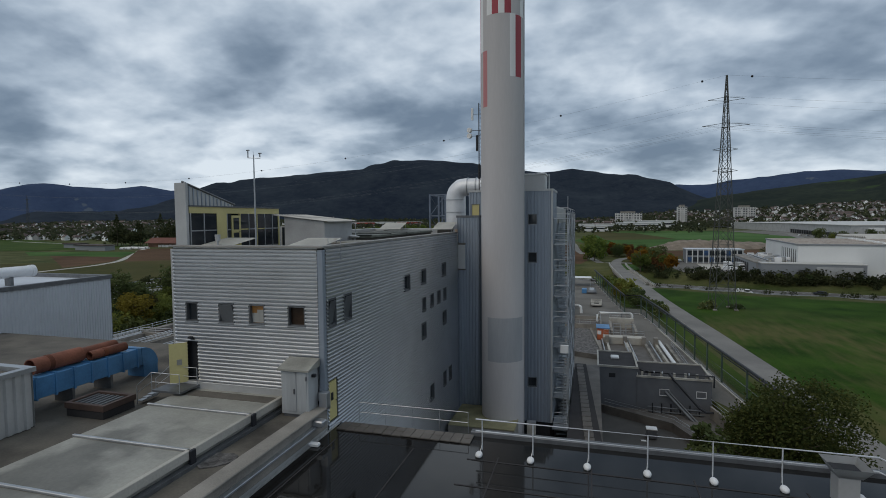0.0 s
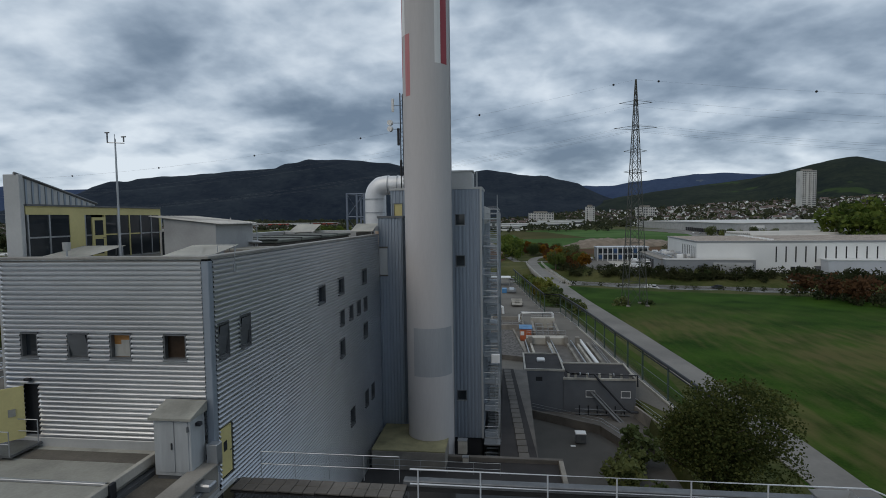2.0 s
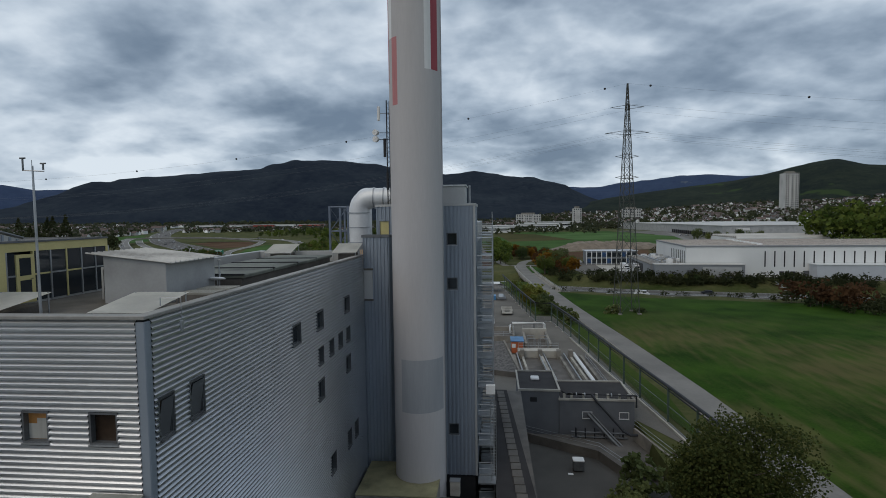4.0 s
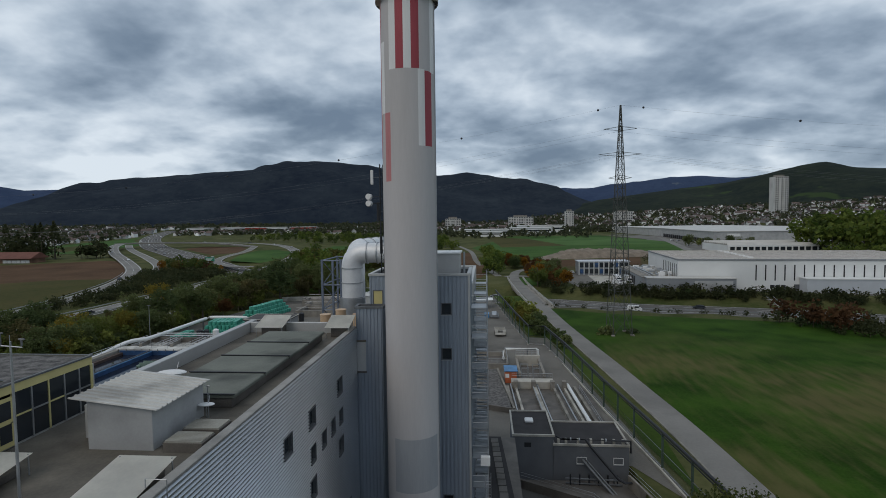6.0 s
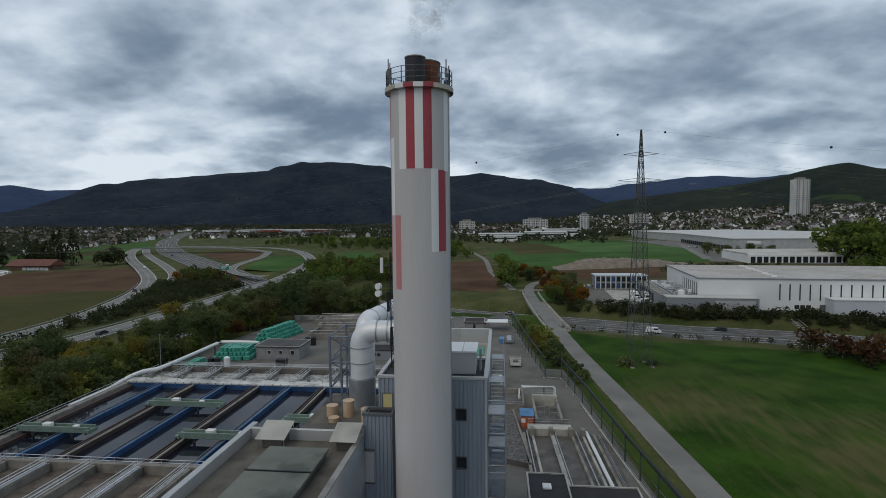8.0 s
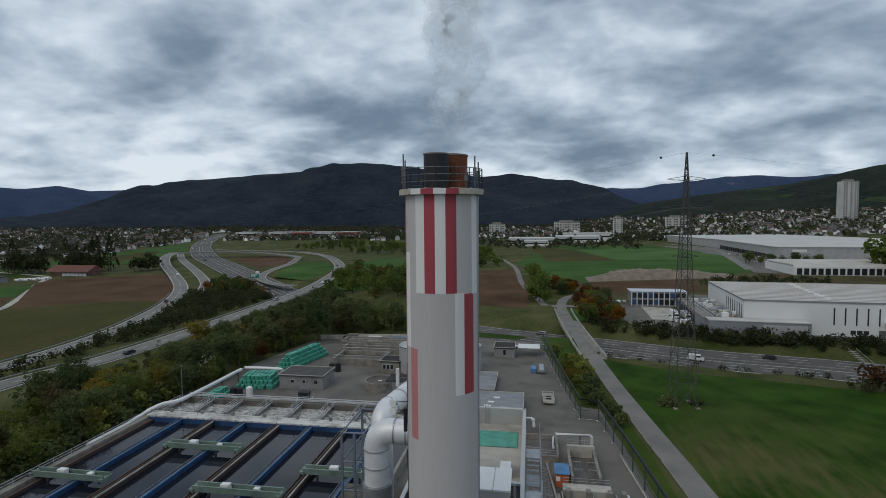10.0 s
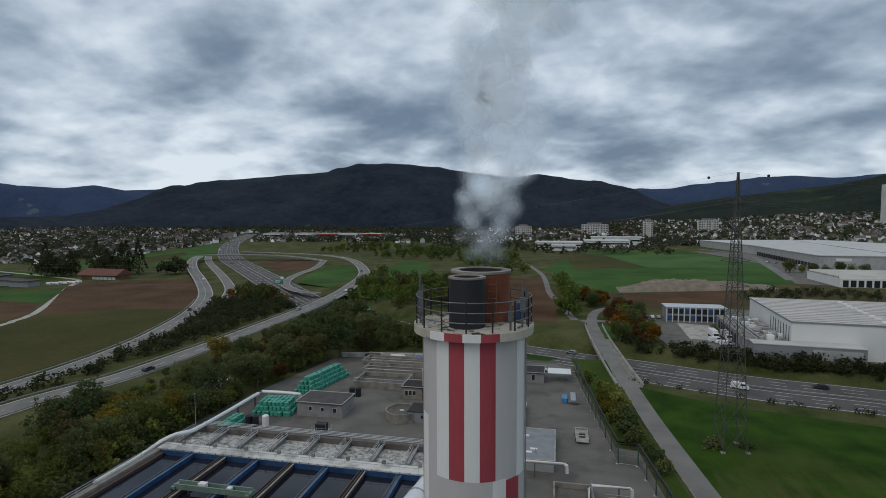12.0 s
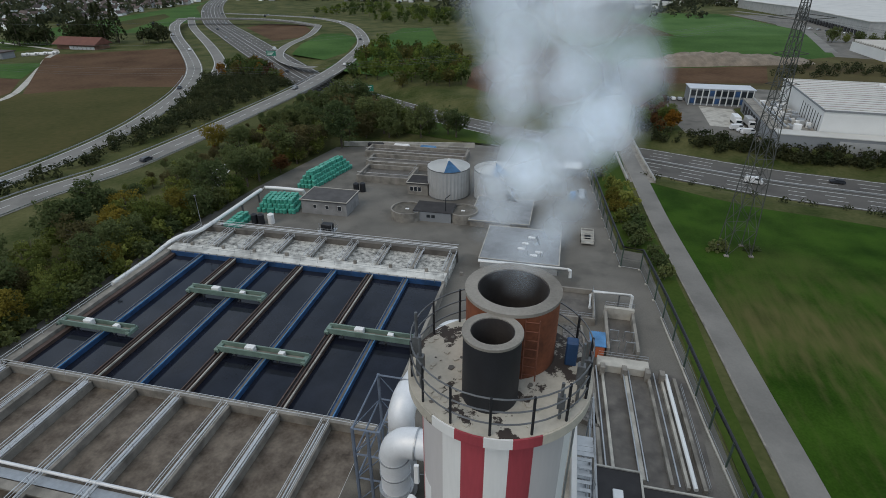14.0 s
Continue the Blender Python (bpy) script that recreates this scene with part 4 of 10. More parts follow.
def window_unit(parent, o, u, n, w, h, lit=None, tilt=False, fmat=None):
    """Frame, reveal and glass of one window; o is its lower corner on the wall plane."""
    o, u, n, z = Vector(o), Vector(u), Vector(n), Vector((0, 0, 1))
    bm = B()
    t, d = 0.07, 0.2

    def slab(bm, a0, a1, b0, b1, c0, c1):
        v = [bm.verts.new(o + u * a + z * b + n * c) for c in (c0, c1) for a, b in ((a0, b0), (a1, b0), (a1, b1), (a0, b1))]
        for q in ((0, 1, 2, 3), (7, 6, 5, 4), (0, 4, 5, 1), (1, 5, 6, 2), (2, 6, 7, 3), (3, 7, 4, 0)):
            bm.faces.new([v[i] for i in q])
    for a0, a1, b0, b1 in ((0, t, 0, h), (w - t, w, 0, h), (t, w - t, 0, t), (t, w - t, h - t, h)):
        slab(bm, a0, a1, b0, b1, -d, 0.06)
    part("window_frame", bm, fmat or STEEL_DK, parent)
    bm = B()
    slab(bm, -0.03, w + 0.03, -0.06, 0.0, -0.05, 0.1)
    part("window_sill", bm, STEEL, parent)
    bm = B()
    slab(bm, t, w - t, t, h - t, -0.16, -0.14)
    part("pane", bm, lit or GLASS, parent)
    if tilt:
        bm = B()
        a, b = o + u * t + z * t + n * (-0.06), o + u * (w - t) + z * t + n * (-0.06)
        lean = z * (h - 2 * t) + n * (-0.02) + n * 0.22
        v = [bm.verts.new(p) for p in (a, b, b + lean, a + lean)]
        bm.faces.new(v)
        bmesh.ops.solidify(bm, geom=bm.faces[:], thickness=0.03)
        part("tilted_sash", bm, MIDGREY, parent, "sash tilted open")


ROOMLIT = material("window_with_lit_room", (0.30, 0.15, 0.05), 0.25, 0, 0.5, 0.9, 3, 0.0)
ROOMLIT.node_tree.nodes["Principled BSDF"].inputs["Emission Color"].default_value = (1.0, 0.5, 0.15, 1)
ROOMLIT.node_tree.nodes["Principled BSDF"].inputs["Emission Strength"].default_value = 0.02
BROWNROOM = material("window_with_dim_brown_room", (0.045, 0.028, 0.018), 0.12, 0, 0.5, 1.2, 3, 0.0)


CAPM = material("weathered_parapet_cap", (0.30, 0.285, 0.26), 0.6, 0.2, 0.2, 0.8, 10, 0.1, stain=0.3)


CURTAIN = material("pale_curtain", (0.36, 0.35, 0.32), 0.9, 0, 0.15, 2.0, 14, 0.1, streak=True)


def main_building():
    b = thing("factory_building", ((BX0 + BX1) / 2, -12, 0), "corrugated silver sheet-clad factory building with small windows", "building")
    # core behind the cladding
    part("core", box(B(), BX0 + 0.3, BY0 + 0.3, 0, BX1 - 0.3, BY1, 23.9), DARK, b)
    cut = [(a, c, 20.35, 21.42) for a, c in FRONT_WIN] + [(-13.55, -12.85, 16.9, 19.25)]
    bm = sheet(B(), (0, BY0, 0), (1, 0, 0), (0, -1, 0), holes(BX0 + 0.1, BX1 - 0.25, 17.0, 24.44, cut), 0.2, 0.1)
    part("front_cladding", bm, CLAD, b)
    bm = sheet(B(), (BX1, 0, 0), (0, 1, 0), (1, 0, 0), holes(BY0 + 0.25, BY1, 4.0, 24.44, [(*w,) for w in SIDE_WIN] + [(-25.1, -24.15, 15.25, 17.4)]), 0.2, 0.1)
    part("side_cladding", bm, CLAD, b)
    for y0, y1, z0, z1 in SIDE_WIN:
        bm = box(B(), BX1 - 0.02, y0 - 0.05, z0 - 0.05, BX1 + 0.1, y0 + 0.02, z1 + 0.05)
        box(bm, BX1 - 0.02, y1 - 0.02, z0 - 0.05, BX1 + 0.1, y1 + 0.05, z1 + 0.05)
        box(bm, BX1 - 0.02, y0 + 0.02, z1 - 0.02, BX1 + 0.1, y1 - 0.02, z1 + 0.05)
        box(bm, BX1 - 0.02, y0 + 0.02, z0 - 0.05, BX1 + 0.13, y1 - 0.02, z0 + 0.02)
        part("window_trim", bm, STEEL_DK, b)
    part("left_wall", box(B(), BX0, BY0 + 0.3, 0, BX0 + 0.3, BY1, 24.3), GREYSHEET, b)
    part("corner_trim", box(B(), BX1 - 0.27, BY0 - 0.06, 15.2, BX1 + 0.06, BY0 + 0.27, 24.35, bev=0.03), RIB, b)
    part("corner_trim", box(B(), BX0 - 0.05, BY0 - 0.06, 16.9, BX0 + 0.12, BY0 + 0.2, 24.35, bev=0.02), GREYSHEET, b)
    part("base_flashing", box(B(), BX0, BY0 - 0.12, 16.55, BX1 - 0.27, BY0 + 0.2, 17.0, bev=0.02), GREYSHEET, b)
    # parapet
    for x0, y0, x1, y1, m in ((BX0 - 0.08, BY0 - 0.12, BX1 + 0.1, BY0 + 0.35, STEEL_DK), (BX1 - 0.35, BY0 + 0.35, BX1 + 0.1, BY1, STEEL_DK), (BX0 - 0.08, -13.2, BX0 + 0.4, BY1 + 1.0, GREYSHEET), (BX0 + 0.4, BY1 - 0.3, BX1 - 0.35, BY1, GREYSHEET)):
        hi = BZ if m is STEEL_DK else BZ + 0.35
        if m is STEEL_DK:
            part("parapet", box(B(), x0 + (0.12 if x0 < -10 else 0.0), max(y0, BY0 + 0.02), 23.9, x1 - 0.13, y1, 24.42), DARK, b)
            part("parapet_cap", box(B(), x0, y0, 24.43, x1, y1, hi, bev=0.02), CAPM, b)
        else:
            part("parapet", box(B(), x0, y0, 23.9, x1, y1, hi, bev=0.03), m, b)
    part("roof_surface", box(B(), BX0 + 0.3, BY0 + 0.3, 23.8, BX1 - 0.3, BY1, 24.05), ROOFM, b, "stained grey membrane roof")
    for i, (a, c) in enumerate(FRONT_WIN):
        window_unit(b, (a, BY0, 20.35), (1, 0, 0), (0, -1, 0), c - a, 1.07, (GLASS, GLASS, ROOMLIT, BROWNROOM)[i], i == 1)
    for i, (y0, y1, z0, z1) in enumerate(SIDE_WIN):
        window_unit(b, (BX1, y0, z0), (0, 1, 0), (1, 0, 0), y1 - y0, z1 - z0, BROWNROOM if i == 0 else GLASS, i < 2)
    # curtains behind the front panes
    for i, u0, u1, v0, v1 in ((1, 0.08, 0.62, 0.08, 0.95), (2, 0.08, 0.92, 0.08, 0.55), (2, 0.40, 0.92, 0.55, 0.72)):
        x0, x1 = FRONT_WIN[i]
        part("curtain", box(B(), x0 + u0 * (x1 - x0), BY0 + 0.125, 20.35 + v0 * 1.07, x0 + u1 * (x1 - x0), BY0 + 0.137, 20.35 + v1 * 1.07), CURTAIN, b, "pale drawn curtain")
    # doors
    bm = box(B(), BX1 - 0.1, -25.05, 15.3, BX1 + 0.03, -24.2, 17.35, bev=0.01)
    d = part("side_door", bm, YELLOW, b, "pale yellow steel door")
    part("door_window", box(B(), BX1 + 0.02, -24.85, 16.35, BX1 + 0.05, -24.6, 16.75), GLASS, d)
    part("door_handle", tube(B(), [(BX1 + 0.03, -24.3, 16.25), (BX1 + 0.09, -24.3, 16.25), (BX1 + 0.09, -24.42, 16.25)], 0.015, 6), BLACK, d)
    part("door_frame", box(B(), BX1 - 0.1, -24.2, 15.25, BX1 + 0.05, -24.12, 17.45), STEEL_DK, b)
    # a near-black panel paints the unlit room behind the open door
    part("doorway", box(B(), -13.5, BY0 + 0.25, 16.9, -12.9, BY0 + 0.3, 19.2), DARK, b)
    bm = B()
    obox(bm, (-13.55, BY0 - 0.05), (-14.15, BY0 - 0.75), 0.06, 16.95, 19.15)
    d = part("open_door", bm, YELLOW, b, "pale yellow door standing open")
    part("door_plate", obox(B(), (-13.72, BY0 - 0.31), (-13.88, BY0 - 0.5), 0.09, 17.95, 18.25), BEIGE, d)
    part("door_lamp", box(B(), -13.35, BY0 - 0.25, 19.4, -13.1, BY0 - 0.03, 19.52, bev=0.02), BLACK, b)
    part("camera_lamp", box(B(), -5.95, BY0 - 1.1, 18.15, -5.7, BY0 - 0.9, 18.3, bev=0.02), BLACK, b)
    return b


main_building()
# ---- low roofs in front ----
def front_roofs():
    r = thing("flat_roof_building", (8, -50, 0), "low building with a wet black flat roof", "building")
    part("wall_block", box(B(), -5.0, -78, 0, 21.4, -24.35, 15.0), GREYSHEET, r)
    part("roof_surface", box(B(), -4.6, -77.8, 15.0, 21.2, -24.75, 15.2), ROOFWET, r, "wet black bitumen roof with standing water")
    part("edge_kerb", box(B(), 2.4, -24.75, 15.0, 21.4, -24.35, 15.42, bev=0.03), STEEL_DK, r)
    part("edge_kerb", box(B(), 21.0, -78, 15.0, 21.45, -24.75, 15.42, bev=0.03), STEEL_DK, r)
    for x in range(-4, 21, 4):
        part("roof_seam", box(B(), x + 0.1, -77, 15.2, x + 0.16, -26.8, 15.215), TARROOF, r)
    for y in (-27.3, -29.6, -32):
        part("roof_seam", box(B(), 2.8, y, 15.2, 20.8, y + 0.07, 15.22), TARROOF, r)
    slab = mesh_of("paving_slab", box(B(), 0, 0, 0, 0.48, 0.48, 0.07, bev=0.012), CONC_DK)
    for i in range(14):
        for j in range(2):
            s = new("paving_slab", slab)
            s.parent = r
            s.location = Vector((-4.4 + i * 0.5, -25.75 + j * 0.5 + random.uniform(-0.015, 0.015), 15.2 + random.uniform(0, 0.02))) - r.location
    # left roof and its parapet
    l = thing("plant_roof_building", (-20, -45, 0), "plant building with a stained grey membrane roof", "building")
    part("wall_block", box(B(), -42.6, -78, 0, -14.5, -15.0, 15.8), GREYSHEET, l)
    part("wall_block", box(B(), -14.5, -78, 0, -5.0, BY0 - 0.02, 15.8), GREYSHEET, l)
    part("roof_surface", box(B(), -42.6, -77.9, 15.8, -14.5, -15.1, 16.0), ROOFM, l)
    part("roof_surface", box(B(), -14.5, -77.9, 15.8, -5.5, BY0 - 0.03, 16.0), ROOFM, l)
    part("parapet", box(B(), -5.5, -78, 15.2, -4.95, -25.6, 16.25, bev=0.03), CONC, l)
    part("parapet_cap", box(B(), -5.62, -78, 16.25, -4.8, -25.55, 16.36, bev=0.03), CONC, l, "weathered metal capping")
    part("parapet_cap", box(B(), -4.95, -78, 15.75, -4.7, -26.4, 15.85, bev=0.02), STEEL, l)
    part("gravel_patch", prism(B(), [(-6.9 + 0.9 * math.cos(a), -31.6 + 0.7 * math.sin(a) * (1 + 0.3 * math.sin(3 * a))) for a in [k * 0.52 for k in range(12)]], 16.0, 16.05), GRAVEL, l)


front_roofs()


def cover():
    c = thing("roof_cover", (-10.4, -40, 16), "long beige sheet cover on the roof with pale cross bars", "roof cover")
    part("cover_sheet", box(B(), -13.45, -76, 16.0, -7.55, -25.0, 16.62, bev=0.05), BEIGE, c)
    part("edge_trim", box(B(), -7.55, -76, 16.35, -7.35, -25.6, 16.72, bev=0.02), CONC_LT, c)
    part("side_gutter", box(B(), -7.5, -76, 16.0, -7.2, -25.6, 16.16), STEEL_DK, c)
    part("dark_strip", box(B(), -13.4, -26.7, 16.62, -7.6, -25.9, 16.64), ROOFM, c)
    for y in (-28.4, -32.4, -36.4, -40.4, -44.4, -48.4):
        part("cross_bar", box(B(), -13.5, y - 0.07, 16.62, -7.4, y + 0.07, 16.72, bev=0.02), STEEL, c)
        part("bar_end", box(B(), -7.4, y - 0.15, 16.1, -7.25, y + 0.15, 16.72, bev=0.02), BLACK, c)


cover()


CABM = material("dirty_cabinet_paint", (0.40, 0.41, 0.41), 0.6, 0.1, 0.15, 0.9, 10, 0.05, streak=True, stain=0.3)


def cabinet():
    c = thing("switch_cabinet", (-5.95, -26.5, 16), "pale grey steel cabinet with a sloping beige lid", "cabinet")
    part("body", box(B(), -6.95, -26.6, 16.15, -5.42, -25.65, 18.4, bev=0.02), CABM, c)
    part("plinth", box(B(), -6.88, -26.55, 16.0, -5.48, -25.65, 16.15), STEEL_DK, c)
    bm = B()
    v = [bm.verts.new(p) for p in ((-7.07, -26.74, 18.45), (-5.32, -26.74, 18.45), (-5.32, -25.6, 18.8), (-7.07, -25.6, 18.8), (-7.07, -26.74, 18.36), (-5.32, -26.74, 18.36), (-5.32, -25.6, 18.4), (-7.07, -25.6, 18.4))]
    for q in ((0, 1, 2, 3), (7, 6, 5, 4), (0, 4, 5, 1), (1, 5, 6, 2), (2, 6, 7, 3), (3, 7, 4, 0)):
        bm.faces.new([v[i] for i in q])
    part("lid", bm, BEIGE, c, "sloping beige lid")
    d = part("door", box(B(), -6.80, -26.63, 16.3, -6.1, -26.59, 18.3, bev=0.01), CABM, c)
    part("handle", box(B(), -6.22, -26.67, 17.2, -6.17, -26.63, 17.45), BLACK, d)
    d = part("door", box(B(), -6.05, -26.63, 16.3, -5.52, -26.59, 18.3, bev=0.01), CABM, c)
    part("hinge", box(B(), -5.57, -26.66, 17.9, -5.50, -26.6, 18.1), STEEL_DK, d)
    part("side_lamp", box(B(), -5.42, -26.3, 18.0, -5.22, -26.1, 18.15, bev=0.02), BLACK, c)
    part("duct_foot", box(B(), -5.25, -25.9, 16.2, -4.80, -25.5, 17.1, bev=0.02), STEEL, c)


cabinet()


def skylight(x, y, z, w, d, label, h=0.9):
    s = thing("roof_hatch", (x, y, z), label, "roof hatch")
    part("kerb", box(B(), x - w / 2, y - d / 2, z, x + w / 2, y + d / 2, z + h * 0.55, bev=0.03), TARROOF, s)
    part("frame", ringbox(x, y, z + h * 0.55, w * 1.04, d * 1.04, 0.2, h * 0.4), BROWN, s)
    for k in range(7):
        px = x - w * 0.4 + k * w * 0.8 / 6
        part("slat", box(B(), px - 0.1, y - d * 0.4, z + h * 0.78, px + 0.08, y + d * 0.4, z + h * 0.84), STEEL_DK, s)


def ringbox(x, y, z, w, d, t, h):
    bm = B()
    box(bm, x - w / 2, y - d / 2, z, x + w / 2, y - d / 2 + t, z + h)
    box(bm, x - w / 2, y + d / 2 - t, z, x + w / 2, y + d / 2, z + h)
    box(bm, x - w / 2, y - d / 2 + t, z, x - w / 2 + t, y + d / 2 - t, z + h)
    box(bm, x + w / 2 - t, y - d / 2 + t, z, x + w / 2, y + d / 2 - t, z + h)
    return bm


skylight(-16.5, -28.4, 16.0, 2.4, 1.9, "square dark roof hatch with a slatted top", 0.75)


def ribbed_plant_room():
    p = thing("plant_room", (-25, -35.4, 16), "grey ribbed-sheet plant room on the roof", "plant room")
    part("core", box(B(), -33, -40, 16, -17.85, -31.05, 18.7), GREYSHEET, p)
    part("right_cladding", sheet(B(), (-17.8, 0, 0), (0, 1, 0), (1, 0, 0), [(-40, -30.95, 16.05, 18.8)], 0.42, 0.12, True), GREYSHEET, p)
    part("back_cladding", sheet(B(), (0, -31.0, 0), (1, 0, 0), (0, 1, 0), [(-33, -17.75, 16.05, 18.8)], 0.42, 0.12, True), GREYSHEET, p)
    part("coping", ringbox(-25.35, -35.45, 18.75, 15.5, 9.3, 0.4, 0.22), STEEL, p)
    part("roof_surface", box(B(), -32.7, -39.7, 18.68, -18.1, -31.3, 18.78), ROOFM, p)


ribbed_plant_room()


def open_pipe(bm, x, z, y0, y1, r, t):
    """A hollow pipe along y, seen into at its ends."""
    rows = []
    for y, rr in ((y0, r), (y1, r), (y1, r - t), (y0, r - t)):
        rows.append([bm.verts.new((x + rr * math.cos(0.261799 * i), y, z + rr * math.sin(0.261799 * i))) for i in range(24)])
    for a, b in ((0, 1), (1, 2), (2, 3), (3, 0)):
        for i in range(24):
            bm.faces.new((rows[a][i], rows[b][i], rows[b][(i + 1) % 24], rows[a][(i + 1) % 24]))
    return bm


def blue_duct():
    d = thing("air_duct", (-19.95, -26, 16), "large light-blue sheet air duct with flanged joints", "air duct")
    part("duct_body", box(B(), -20.65, -33.0, 16.8, -19.25, -23.0, 17.9, bev=0.03), BLUELT, d)
    for k in range(8):
        part("flange", ringbox2(-19.95, -30.7 + k * 1.05, 17.35, 1.52, 1.22, 0.06), BLUELT, d)
    bm = B()
    rows = []
    for k in range(7):
        a = radians(15 * k)
        y, z = -23.0 + 1.25 * math.sin(a), 16.65 + 1.25 * math.cos(a)
        yi, zi = -23.0 + 0.15 * math.sin(a), 16.65 + 0.15 * math.cos(a)
        rows.append([bm.verts.new(p) for p in ((-20.65, y, z), (-19.25, y, z), (-19.25, yi, zi), (-20.65, yi, zi))])
    for a, b in zip(rows, rows[1:]):
        for i in range(4):
            bm.faces.new((a[i], b[i], b[(i + 1) % 4], a[(i + 1) % 4]))
    part("bend", bm, BLUELT, d, "rounded blue bend")
    part("bend_foot", box(B(), -20.6, -22.85, 16.0, -19.3, -21.75, 16.66), BLUELT, d)
    for y in (-30.2, -27.6, -25.2):
        part("support", box(B(), -20.6, y - 0.08, 16.0, -19.3, y + 0.08, 16.8), STEEL_DK, d)
    for x, r, y0, y1, z in ((-19.95, 0.42, -29.4, -26.6, 17.94), (-20.3, 0.33, -27.9, -24.0, 17.94), (-19.62, 0.26, -26.3, -23.9, 17.94)):
        p = thing("rusty_pipe", (x, (y0 + y1) / 2, 18), "rust-brown steel pipe lying on a blue duct", "pipe", "rusty pipes")
        part("pipe_run", open_pipe(B(), x, z + r, y0, y1, r, 0.05), RUSTDK, p, "", True)
        part("pipe_collar", open_pipe(B(), x, z + r, y0 + 0.8, y0 + 1.05, r * 1.05, 0.04), RUST, p)


def ringbox2(x, y, z, w, h, t):
    bm = B()
    box(bm, x - w / 2, y - 0.05, z - h / 2, x + w / 2, y + 0.05, z - h / 2 + t)
    box(bm, x - w / 2, y - 0.05, z + h / 2 - t, x + w / 2, y + 0.05, z + h / 2)
    box(bm, x - w / 2, y - 0.05, z - h / 2 + t, x - w / 2 + t, y + 0.05, z + h / 2 - t)
    box(bm, x + w / 2 - t, y - 0.05, z - h / 2 + t, x + w / 2, y + 0.05, z + h / 2 - t)
    return bm


blue_duct()


HALLM = material("pale_hall_sheet", (0.55, 0.57, 0.60), 0.5, 0.2, 0.06, 0.3, 5, 0.03)


def sheet_hall():
    h = thing("sheet_hall", (-50, -16, 0), "pale grey sheet-clad hall with a flat roof", "building")
    part("core", box(B(), -70, -60, 0, -43.2, -3.6, 19.6), HALLM, h)
    part("right_cladding", sheet(B(), (-43.15, 0, 0), (0, 1, 0), (1, 0, 0), [(-60, -3.5, 8, 19.8)], 0.3, 0.04, True), HALLM, h)
    part("far_cladding", sheet(B(), (0, -3.55, 0), (1, 0, 0), (0, 1, 0), [(-70, -43.1, 8, 19.8)], 0.3, 0.04, True), HALLM, h)
    part("coping", ringbox(-56.5, -31.7, 19.6, 27.0, 56.6, 0.5, 0.4), STEEL_DK, h)
    d = thing("roof_duct", (-52, -20, 19.6), "pale round duct on a hall roof", "duct")
    part("duct_run", tube(B(), [(-47.5, -40, 20.9), (-47.5, -9.0, 20.9)], 0.55, 14), ALU, d, "", True)
    part("duct_cap", tube(B(), [(-47.5, -9.0, 20.9), (-47.5, -8.6, 20.9), (-47.5, -8.4, 20.9)], [0.6, 0.6, 0.3], 14), ALU, d)
    for y in (-34, -26, -18, -11):
        part("saddle", box(B(), -47.9, y - 0.15, 19.6, -47.1, y + 0.15, 20.45), STEEL_DK, d)


sheet_hall()


RAILM = material("pale_galvanised_rail", (0.62, 0.63, 0.64), 0.5, 0.3, 0.1, 1.5, 12, 0.0)


